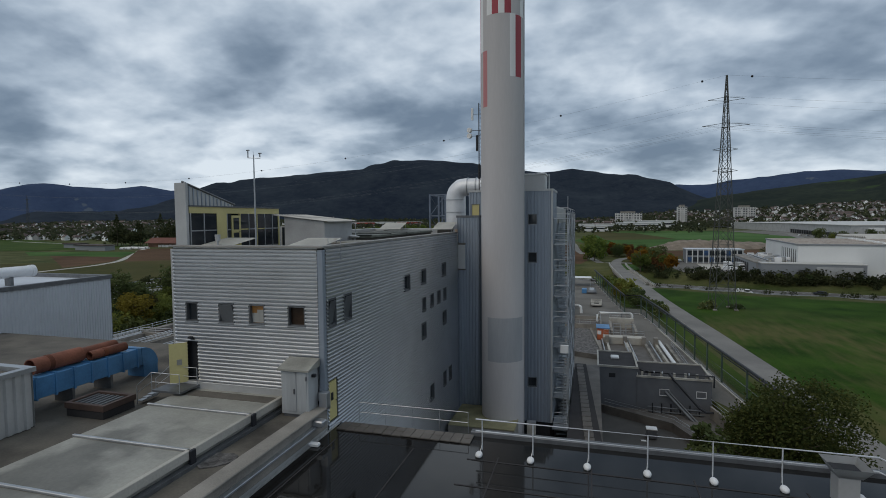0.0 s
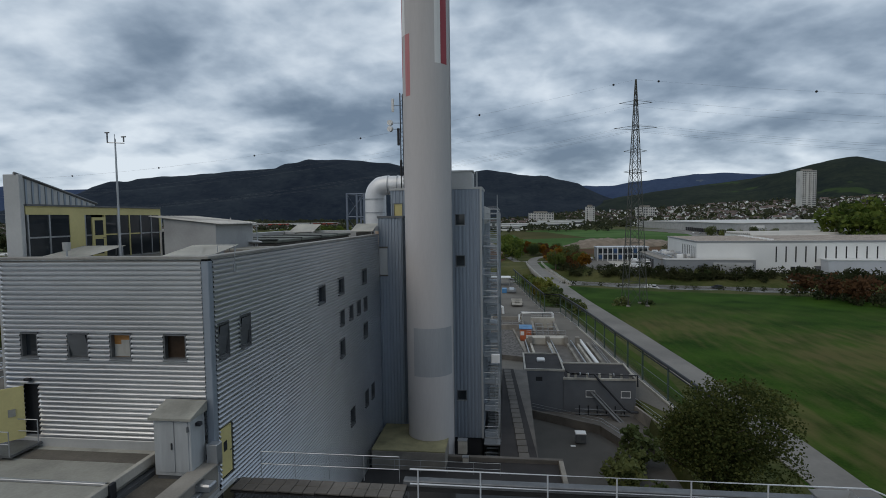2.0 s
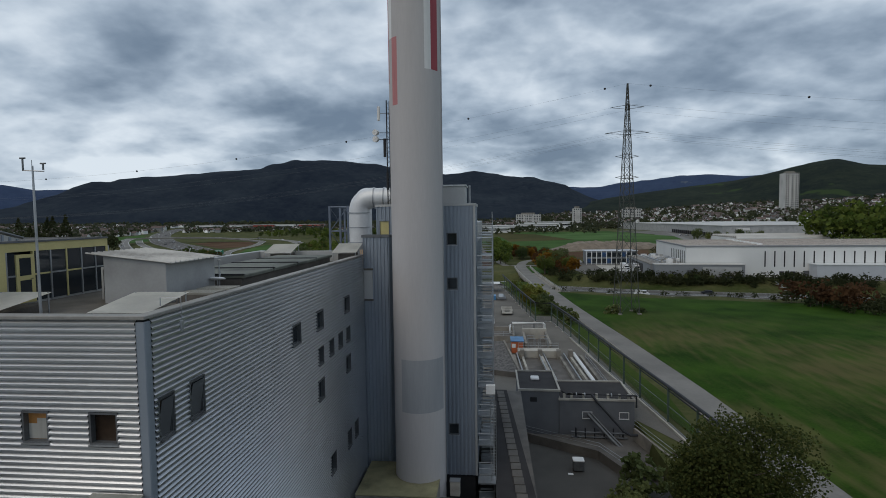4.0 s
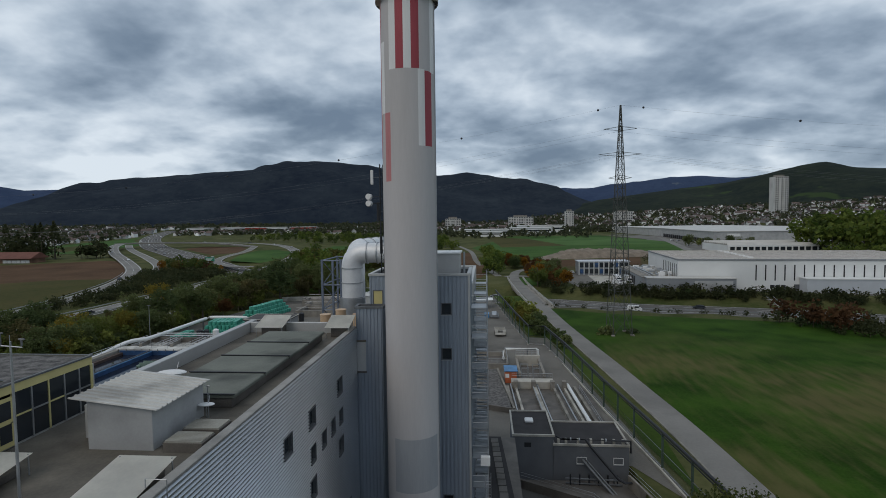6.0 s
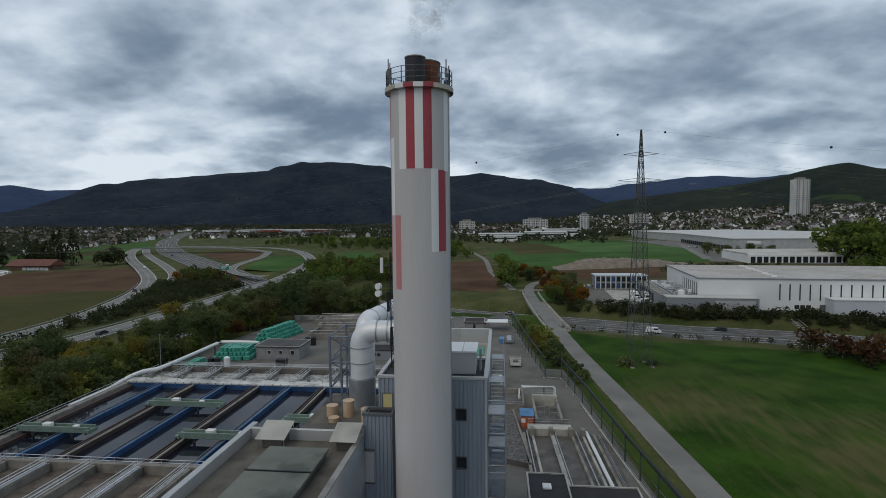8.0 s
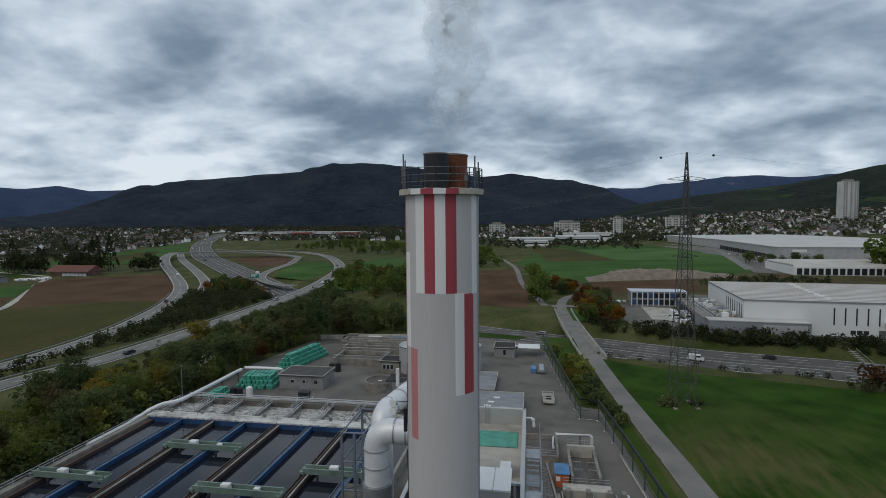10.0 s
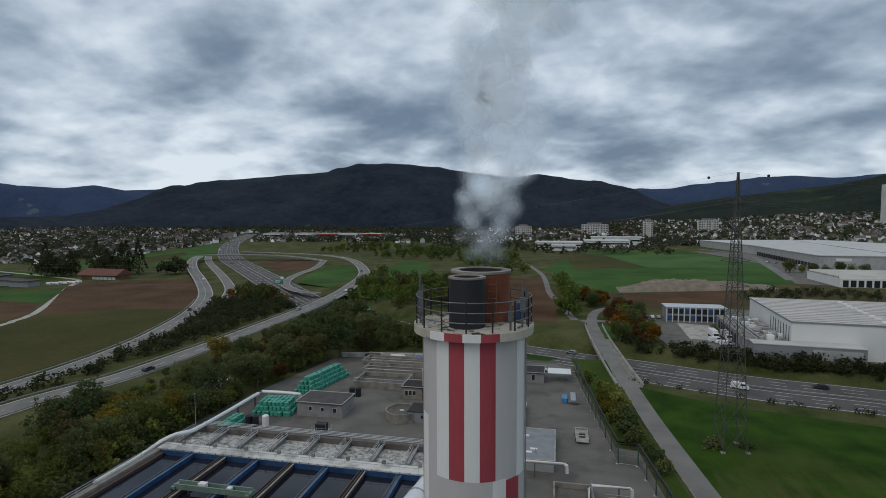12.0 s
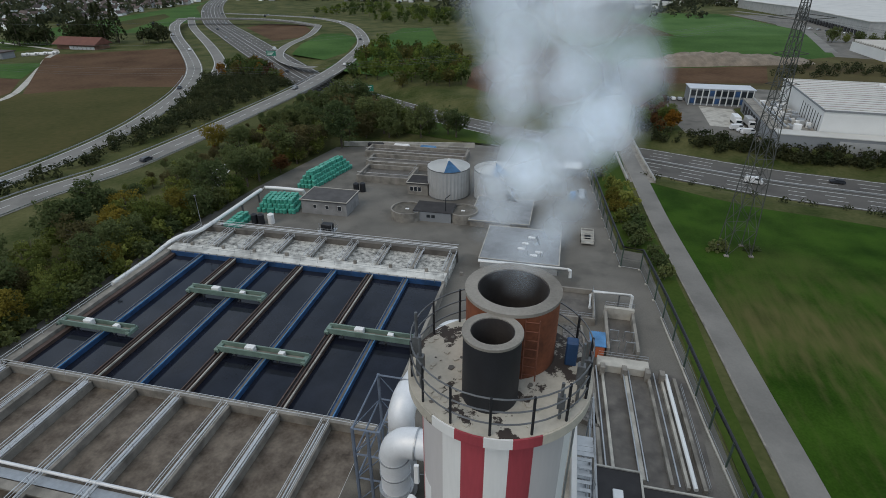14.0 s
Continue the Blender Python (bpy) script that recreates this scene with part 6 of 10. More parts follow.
def stair_tower():
    s = thing("stair_tower", (5, 9, 0), "open galvanised steel fire stair on the block's side", "stair tower")
    X0, X1 = 4.4, 5.75
    for y in (4.6, 9.0, 13.4, 17.8, 22.2, 26.6):
        for x in (X1,):
            part("column", box(B(), x - 0.06, y - 0.06, 0, x + 0.06, y + 0.06, 26.4), STEEL, s)
    for k in range(10):
        z = 2.6 * k + 2.4
        for y0, y1 in ((4.4, 6.4), (12.4, 14.4), (20.6, 22.6)):
            part("landing", box(B(), X0, y0, z - 0.06, X1, y1, z), STEEL, s)
            part("landing_rail", tube(B(), [(X0, y0, z + 1.05), (X1, y0, z + 1.05), (X1, y1, z + 1.05)], 0.025, 6), STEEL, s)
            part("landing_rail", tube(B(), [(X0, y0, z + 0.5), (X1, y0, z + 0.5), (X1, y1, z + 0.5)], 0.02, 6), STEEL, s)
        for dz in (0.35, 0.7, 1.05):
            part("gallery_rail", tube(B(), [(X1, 4.4, z + dz), (X1, 26.6, z + dz)], 0.025, 5), STEEL, s)
        for j in range(5):
            ya, yb = 4.6 + j * 4.4, 9.0 + j * 4.4
            part("wind_brace", tube(B(), [(X1, ya, z - 2.4), (X1, yb, z)] if (j + k) % 2 else [(X1, yb, z - 2.4), (X1, ya, z)], 0.03, 5), STEEL, s)
        if k < 9:
            up = k % 2 == 0
            for (ya, yb) in ((6.4, 12.4), (14.4, 20.6)):
                a, b = (ya, yb) if up else (yb, ya)
                bm = B()
                for x in (X0 + 0.05, X1 - 0.08):
                    v = [bm.verts.new(p) for p in ((x, a, z - 0.25), (x, b, z + 2.35), (x, b, z + 2.62), (x, a, z + 0.02))]
                    bm.faces.new(v)
                bmesh.ops.solidify(bm, geom=bm.faces[:], thickness=0.05)
                part("stringer", bm, STEEL, s)
                bm = B()
                for j in range(12):
                    f = (j + 0.5) / 12
                    y, zz = a + (b - a) * f, z + 2.6 * f
                    box(bm, X0 + 0.1, y - 0.16, zz - 0.03, X1 - 0.12, y + 0.16, zz)
                part("flight_treads", bm, STEEL, s)
                part("hand_rail", tube(B(), [(X1 - 0.05, a, z + 1.0), (X1 - 0.05, b, z + 3.6)], 0.025, 6), STEEL, s)
    part("roof_ladder", tube(B(), [(X1, 4.6, 26.4), (X1, 4.6, 28.0)], 0.03, 6), STEEL, s)
    l = thing("wall_ladder", (5.9, 2.6, 0), "caged steel ladder on the stair tower", "ladder")
    for x in (5.5, 5.95):
        part("stile", tube(B(), [(x, 3.4, 4.9), (x, 3.4, 12.0)], 0.03, 6), STEEL, l)
    for k in range(24):
        part("rung", tube(B(), [(5.5, 3.4, 5.1 + k * 0.28), (5.95, 3.4, 5.1 + k * 0.28)], 0.018, 6), STEEL, l)
    part("junction_box", box(B(), 5.1, 3.9, 12.3, 5.9, 4.3, 13.1, bev=0.03), WHITE, l)
    part("platform", box(B(), 4.4, 3.0, 4.8, 6.1, 4.4, 4.9), STEEL, l)


stair_tower()


def chimney_foot():
    f = thing("chimney_plinth", (-1.6, 0, 0), "mossy concrete plinth round the chimney's foot", "plinth")
    MOSS = material("mossy_yellowed_concrete", (0.26, 0.235, 0.13), 0.9, 0, 0.3, 0.8, 10, 0.2, stain=0.25)
    part("plinth_block", box(B(), -4.75, -2.9, 0, 1.45, 2.7, 6.6, bev=0.05), CONC, f)
    part("plinth_top", box(B(), -4.75, -2.9, 6.6, 1.45, 2.7, 6.72, bev=0.03), MOSS, f, "yellowed mossy top")
    r = thing("low_roof", (3, -10, 0), "dark low flat roof between the buildings", "roof")
    part("roof_body", box(B(), -5.0, -24.3, 0, 11.2, -0.5, 5.0), CONC_DK, r)
    part("roof_edge", box(B(), -5.0, -0.9, 5.0, 11.2, -0.5, 5.45, bev=0.03), CONC_DK, r)
    part("roof_edge", box(B(), 10.8, -24.3, 5.0, 11.2, -0.9, 5.45, bev=0.03), CONC, r)
    part("roof_surface", box(B(), -5.0, -24.3, 5.0, 10.8, -0.9, 5.08), TARROOF, r)
    g = thing("annex_roof", (7, 13, 0), "long dark annex roof edged with slabs", "roof")
    part("annex_body", box(B(), 5.9, -0.5, -2.2, 9.2, 27.5, 4.9), CONC_DK, g)
    bm = B()
    v = [bm.verts.new(p) for p in ((5.9, -0.5, 5.0), (9.2, -0.5, 5.0), (7.4, 27.5, 5.0), (5.9, 27.5, 5.0))]
    bm.faces.new(v)
    part("annex_surface", bm, TARROOF, g)
    for k in range(20):
        y = 0 + k * 1.35
        x = 8.0 - k * 0.075
        part("slab", box(B(), x - 0.45, y, 5.0, x + 0.45, y + 1.2, 5.08, bev=0.02), CONC_DK, g)
    rr = thing("low_railing", (3, -0.9, 5.4), "thin railing on the low roof", "railing")
    railing(rr, [(-4.9, -3.2, 5.05), (6.0, -3.2, 5.05)], 1.0, 2.0, 0.02)
    for x, y, w, d, h in ((2.6, 1.6, 0.8, 0.6, 1.2), (3.0, -0.2, 0.5, 0.4, 0.5)):
        q = thing("wall_box", (x, y, 5), "small grey equipment box on a low roof", "box", "equipment boxes")
        part("box_body", box(B(), x - w / 2, y - d / 2 - 0.9, 5.05, x + w / 2, y + d / 2 - 0.9, 5.05 + h, bev=0.03), CONC_LT, q)
        part("box_lid", box(B(), x - w / 2 - 0.03, y - d / 2 - 0.93, 5.05 + h, x + w / 2 + 0.03, y + d / 2 - 0.87, 5.1 + h), STEEL, q)


chimney_foot()


def antenna_mast():
    a = thing("antenna_mast", (-3.6, 7.5, 28.4), "slim steel radio mast with panel and drum antennas", "antenna mast")
    for dx, dy in ((-0.2, -0.2), (0.2, -0.2), (0, 0.2)):
        part("mast_leg", tube(B(), [(-3.6 + dx, 7.5 + dy, 28.4), (-3.6 + dx, 7.5 + dy, 38.3)], 0.06, 6), BLACK, a)
    bm = B()
    for k in range(22):
        z = 28.6 + k * 0.44
        p = [Vector((-3.6 + dx, 7.5 + dy, z)) for dx, dy in ((-0.2, -0.2), (0.2, -0.2), (0, 0.2))]
        for i in range(3):
            tube(bm, [p[i], p[(i + 1) % 3] + Vector((0, 0, 0.44))], 0.014, 4)
    part("mast_lattice", bm, BLACK, a)
    part("mast_cable", tube(B(), [(-3.45, 7.55, 28.4), (-3.45, 7.55, 37.5)], 0.09, 6), BLACK, a)
    for x, y, z0, z1 in ((-4.55, 7.4, 36.5, 37.8), (-3.3, 7.2, 36.4, 38.8), (-4.05, 7.5, 33.2, 34.9), (-3.25, 7.2, 33.5, 35.0), (-3.9, 7.9, 30.2, 31.8)):
        part("panel_antenna", box(B(), x - 0.12, y - 0.09, z0, x + 0.12, y + 0.09, z1, bev=0.03), WHITE if x < -4.5 else BLACK, a)
        part("panel_bracket", tube(B(), [(x, y, (z0 + z1) / 2), (-3.6, 7.5, (z0 + z1) / 2)], 0.025, 6), STEEL_DK, a)
    for z in (35.4, 34.8):
        part("drum_antenna", tube(B(), [(-4.85, 7.0, z), (-4.75, 7.3, z)], 0.27, 16), WHITE, a)
        part("drum_arm", tube(B(), [(-4.78, 7.3, z), (-3.6, 7.5, z)], 0.03, 6), BLACK, a)


antenna_mast()


FRAMEB = material("blue_grey_frame_paint", (0.15, 0.18, 0.23), 0.5, 0.2, 0.2, 1.2, 10, 0.04)


def elbow(a, corner, b, n=9):
    """A smooth quarter bend from a to b round the corner."""
    a, c, b = Vector(a), Vector(corner), Vector(b)
    return [a * (1 - t) ** 2 + c * 2 * t * (1 - t) + b * t * t for t in (k / n for k in range(n + 1))]


def flue_ducts():
    d = thing("flue_gas_duct", (-8.65, 15.5, 20.75), "bright aluminium-clad flue gas duct with wide bends", "duct")

    part("riser", tube(B(), [(-8.65, 15.5, 25.0), (-8.65, 15.5, 28.2)], 1.1, 28), ALU, d, "", True)
    part("bend", tube(B(), elbow((-8.65, 15.5, 28.2), (-8.65, 15.5, 29.8), (-6.9, 15.5, 29.8)), 1.1, 28), ALU, d, "", True)
    part("run", tube(B(), [(-6.9, 15.5, 29.8), (-4.8, 15.5, 29.8)], 1.05, 28), ALU, d, "", True)
    part("bend", tube(B(), elbow((-4.8, 15.5, 29.8), (-3.0, 15.5, 29.8), (-3.0, 15.5, 28.0)), 1.05, 28), ALU, d, "", True)
    part("drop", tube(B(), [(-3.0, 15.5, 28.0), (-3.0, 15.5, 25.3)], 1.05, 28), ALU, d, "", True)
    part("lower_riser", tube(B(), [(-8.65, 15.5, 20.75), (-8.65, 15.5, 25.0)], 1.3, 24), STEEL, d, "dull grey riser base", True)
    for z in (25.0, 26.6, 28.15):
        part("clamp_ring", ring(B(), (-8.65, 15.5), 1.17, 1.05, z, z + 0.09, 28), STEEL, d)
    for x in (-6.9, -5.8, -4.8):
        part("clamp_ring", tube(B(), [(x - 0.05, 15.5, 29.8), (x + 0.05, 15.5, 29.8)], 1.16, 28), STEEL, d)
    e = thing("bypass_duct", (-9, 18.4, 20.75), "aluminium-clad bypass duct that runs back over the roof", "duct")
    part("riser", tube(B(), [(-9.0, 18.4, 20.75), (-9.0, 18.4, 28.6)], 1.05, 28), ALU, e, "", True)
    part("bend", tube(B(), elbow((-9.0, 18.4, 28.6), (-9.0, 18.4, 30.1), (-8.8, 20.2, 30.1)), 1.05, 28), ALU, e, "", True)
    part("run", tube(B(), [(-8.8, 20.2, 30.1), (-7.6, 27.6, 30.1)], 1.0, 28), ALU, e, "", True)
    part("bend", tube(B(), elbow((-7.6, 27.6, 30.1), (-7.4, 28.8, 30.1), (-5.6, 28.6, 30.1)), 1.0, 28), ALU, e, "", True)
    part("run", tube(B(), elbow((-5.6, 28.6, 30.1), (-3.0, 28.4, 30.1), (-3.0, 28.4, 25.3)), 0.95, 28), ALU, e, "", True)
    for k in range(4):
        q = Vector((-8.8, 20.2, 30.1)).lerp(Vector((-7.6, 27.6, 30.1)), k / 3)
        part("clamp_ring", tube(B(), [q - Vector((0.01, 0.05, 0)), q + Vector((0.01, 0.05, 0))], 1.08, 28), STEEL, e)
    r = thing("rear_building", (-9, 12, 0), "rear plant building with a cluttered flat roof", "building")
    part("wall_block", box(B(), -14.2, 2.65, 0, -5.2, 23, 20.6), GREYSHEET, r)
    part("wall_block", box(B(), -5.2, 4.3, 0, -4.25, 23, 20.6), GREYSHEET, r)
    part("roof_surface", box(B(), -14.1, 2.7, 20.6, -4.3, 22.9, 20.75), ROOFM, r)
    part("upper_block", box(B(), -11.0, 2.7, 20.75, -4.35, 11.4, 23.2), GREYSHEET, r)
    part("upper_roof", box(B(), -11.1, 2.65, 23.2, -4.3, 11.5, 23.35, bev=0.02), ROOFM, r)
    f = thing("duct_frame", (-10.5, 15, 20.7), "blue-grey steel lattice frame which carries the ducts", "steel frame")
    part("frame_leg", box(B(), -11.2, 16.5, 20.75, -11.0, 16.7, 28.85), FRAMEB, f)
    P = [(-12.3, 16.6), (-10.2, 16.6), (-10.2, 22.6), (-12.3, 22.6)]
    for x, y in P:
        part("frame_leg", box(B(), x - 0.1, y - 0.1, 20.75, x + 0.1, y + 0.1, 29.0), FRAMEB, f)
    for z in (23.5, 26.2, 28.9):
        for i in range(4):
            a, b = P[i], P[(i + 1) % 4]
            part("beam", tube(B(), [(a[0], a[1], z), (b[0], b[1], z)], 0.08, 6), FRAMEB, f)
    for z0, z1 in ((20.8, 23.5), (23.5, 26.2), (26.2, 28.9)):
        for i in range(4):
            a, b = P[i], P[(i + 1) % 4]
            part("diagonal", tube(B(), [(a[0], a[1], z0), (b[0], b[1], z1)], 0.05, 6), FRAMEB, f)
    for x, y, r_, h, m in ((-9.75, 9.3, 0.5, 0.9, TANBARREL), (-8.25, 9.4, 0.5, 1.35, TANBARREL), (-6.2, 7.9, 0.5, 1.2, TANBARREL), (-9.2, 8.0, 0.45, 0.3, TANBARREL)):
        b = thing("drum", (x, y, 23.35), "tan plastic drum on the rear roof" if m is TANBARREL else "grey plastic drum on the rear roof", "drum", "drums")
        part("drum_body", cyl(B(), (x, y), r_, r_, 23.35, 23.35 + h, 20), m, b, "", True)
        part("drum_lid", cyl(B(), (x, y), r_ * 1.06, r_ * 1.06, 23.35 + h, 23.43 + h, 20), m, b)
    for k in range(5):
        q = thing("roof_pipe", (-7.6 + k * 0.5, 6.4, 20.75), "short grey vent pipe on the rear roof", "pipe", "vent pipes")
        part("pipe_run", tube(B(), [(-7.6 + k * 0.5, 6.4, 20.75), (-7.6 + k * 0.5, 6.4, 21.4 + 0.2 * (k % 3))], 0.07, 8), STEEL, q)
        part("pipe_cap", cyl(B(), (-7.6 + k * 0.5, 6.4), 0.12, 0.12, 21.4 + 0.2 * (k % 3), 21.46 + 0.2 * (k % 3), 8), STEEL_DK, q)


flue_ducts()
# ---- settling basins ----
NY, FY = 40.6, 80.4
WALLX = [-83.4, -75.4, -67.6, -59.6, -51.5, -43.5, -35.5, -27.6, -20.1]
TOP = 2.2


BASINW = material("whitewashed_basin_wall", (0.60, 0.585, 0.54), 0.8, 0, 0.2, 0.5, 9, 0.2, stain=0.4)


def basins():
    b = thing("settling_basins", (-52, 60, 0), "dark settling basins with blue and brown channel rails", "basin", kind="structure")
    part("water", box(B(), -83.2, NY + 0.3, 0.2, -20.2, FY - 0.3, 1.2), WATER, b, "still black water")
    part("end_wall", box(B(), -84.6, FY, 0, -19.6, FY + 3.2, TOP + 0.35, bev=0.04), BASINW, b, "white-washed end wall with dark drip stains")
    for k in range(33):
        part("wall_bracket", box(B(), -83.6 + k * 2.0, FY - 0.3, TOP - 0.2, -83.5 + k * 2.0, FY - 0.2, TOP + 0.5), STEEL_DK, b)
    part("blue_band", box(B(), -83.3, FY - 0.25, 1.0, -20.2, FY - 0.02, TOP + 0.05), BLUE, b, "blue painted band")
    part("cross_wall", box(B(), -84.6, NY - 0.7, 0, -19.6, NY + 0.2, TOP + 0.2, bev=0.04), CONC, b)
    part("side_wall", box(B(), -84.9, 22, 0, -83.5, FY, TOP + 0.2, bev=0.04), CONC, b)
    part("side_wall", box(B(), -19.9, NY, 0, -19.3, FY, TOP + 0.2, bev=0.04), CONC, b)
    for i, x in enumerate(WALLX[:-1]):
        if i == 0:
            part("channel_wall", box(B(), x + 0.1, NY + 0.2, 0.2, x + 1.0, FY - 0.3, TOP - 0.4), BROWN, b)
            continue
        if i % 2:
            c = part("channel_wall", box(B(), x - 0.45, NY + 0.2, 0.2, x + 0.45, FY - 0.3, TOP - 0.15), BLUE, b, "blue painted channel wall")
            part("channel_groove", box(B(), x - 0.2, NY + 0.3, TOP - 0.15, x + 0.22, FY - 0.35, TOP - 0.12), CONC_DK, c)
            part("channel_rail", box(B(), x + 0.34, NY + 0.3, TOP - 0.15, x + 0.48, FY - 0.35, TOP + 0.05), BLUELT, c)
            part("channel_rail", box(B(), x - 0.6, NY + 0.3, TOP - 0.1, x - 0.45, FY - 0.35, TOP + 0.05), STEEL_DK, c)
        else:
            c = part("channel_wall", box(B(), x - 0.6, NY + 0.2, 0.2, x + 0.6, FY - 0.3, TOP - 0.2), BROWN, b, "brown steel channel wall")
            for dx in (-0.6, 0.05, 0.6):
                part("channel_rail", box(B(), x + dx - 0.1, NY + 0.3, TOP - 0.2, x + dx + 0.1, FY - 0.35, TOP + 0.08), BROWN if dx < 0.5 else CONC_LT, c)
            part("channel_groove", box(B(), x - 0.45, NY + 0.3, TOP - 0.2, x - 0.1, FY - 0.35, TOP - 0.17), DARK, c)
    for x0, y in ((-85.0, 52.0), (-69.0, 66.6), (-52.6, 51.4), (-36.6, 60.0)):
        g = thing("scraper_bridge", (x0 + 8, y, TOP), "grey-green travelling scraper bridge over two basins", "scraper bridge", "scraper bridges")
        w = 15.0 if x0 < -80 else 16.2
        for dy in (-0.75, 0.75):
            part("girder", box(B(), x0 + 0.6, y + dy - 0.12, TOP + 0.05, x0 + w + 0.4, y + dy + 0.12, TOP + 1.15, bev=0.03), BRIDGEG, g)
        part("walkway", box(B(), x0 + 0.6, y - 0.6, TOP + 0.25, x0 + w + 0.4, y + 0.6, TOP + 0.33), CONC, g)
        for xx in (x0 + 0.5, x0 + w):
            part("end_carriage", box(B(), xx - 0.3, y - 1.2, TOP, xx + 0.5, y + 1.2, TOP + 0.7, bev=0.05), BRIDGEG, g)
            part("wheel", tube(B(), [(xx - 0.1, y - 1.3, TOP + 0.15), (xx + 0.1, y - 1.3, TOP + 0.15)], 0.18, 10), BLACK, g)
        part("drive_box", box(B(), x0 + 5.6, y - 0.5, TOP + 0.35, x0 + 7.2, y + 0.5, TOP + 1.5, bev=0.04), WHITE, g, "white drive housing")
        part("drive_box", box(B(), x0 + 11.6, y - 0.4, TOP + 0.35, x0 + 12.6, y + 0.4, TOP + 1.2, bev=0.04), WHITE, g)
        part("scraper_arm", box(B(), x0 + 3.0, y - 0.2, 0.9, x0 + 3.3, y + 0.2, TOP + 0.2), STEEL_DK, g)
        part("scraper_arm", box(B(), x0 + 11.0, y - 0.2, 0.9, x0 + 11.3, y + 0.2, TOP + 0.2), STEEL_DK, g)
    r = thing("basin_railing", (-52, NY - 0.4, TOP), "galvanised railing along a basin cross wall", "railing")
    railing(r, [(-84.0, NY - 0.6, TOP + 0.2), (-20, NY - 0.6, TOP + 0.2)], 1.0, 4.0, 0.04, 2, RAILM)
    r = thing("side_railing", (-84.5, 60, TOP), "galvanised railing along the outer basin wall", "railing")
    railing(r, [(-84.7, 24, TOP + 0.2), (-84.7, 80, TOP + 0.2)], 1.0, 4.0, 0.04, 2, RAILM)
    r = thing("end_railing", (-52, FY + 1.1, TOP), "railing along the far basin wall", "railing")
    railing(r, [(-84.0, FY + 1.2, TOP + 0.35), (-20, FY + 1.2, TOP + 0.35)], 1.0, 4.0, 0.025, mat=STEEL_DK)


basins()


def aeration():
    a = thing("aeration_basins", (-52, 31, 0), "brown churning aeration basins between concrete walkways", "basin", kind="structure")
    part("brown_water", box(B(), -83.4, 3, 0.1, -15, NY - 0.7, 0.9), SLUDGE, a, "brown aerated water")
    for i, x in enumerate(WALLX[:-1]):
        c = part("walkway_wall", box(B(), x - 0.55, 3, 0.1, x + 0.55, NY - 0.75, TOP, bev=0.04), CONC, a)
        part("wall_pipe", tube(B(), [(x - 0.3, 4, TOP + 0.12), (x - 0.3, NY - 1.2, TOP + 0.12)], 0.1 if i % 2 else 0.16, 8), RAILM, c)
        if i % 2 == 0:
            for dx, zz in ((0.0, 0.3), (0.28, 0.14)):
                part("wall_pipe", tube(B(), [(x + dx, 4, TOP + zz), (x + dx, NY - 1.2, TOP + zz)], 0.12, 8), RAILM, c)
        for dx in (-0.5, 0.5):
            part("wall_rail", tube(B(), [(x + dx, 4, TOP + 1.0), (x + dx, NY - 1.0, TOP + 1.0)], 0.06, 6), RAILM, c)
            part("wall_rail", tube(B(), [(x + dx, 4, TOP + 0.55), (x + dx, NY - 1.0, TOP + 0.55)], 0.045, 6), RAILM, c)
            for k in range(10):
                part("rail_post", tube(B(), [(x + dx, 4 + k * 3.7, TOP), (x + dx, 4 + k * 3.7, TOP + 1.0)], 0.03, 5), STEEL, c)
    part("cross_pipe", tube(B(), [(-84, 24.0, TOP + 0.5), (-20, 24.0, TOP + 0.5)], 0.22, 12), ALU, a, "pale cross pipe", True)
    for k in range(5):
        part("cross_walk", box(B(), -84, 21.0 - k * 4.2, TOP - 0.3, -16, 22.2 - k * 4.2, TOP + 0.02), CONC, a)
    part("grating", box(B(), -70, 22.3, TOP, -18, 23.6, TOP + 0.1), STEEL, a)


aeration()


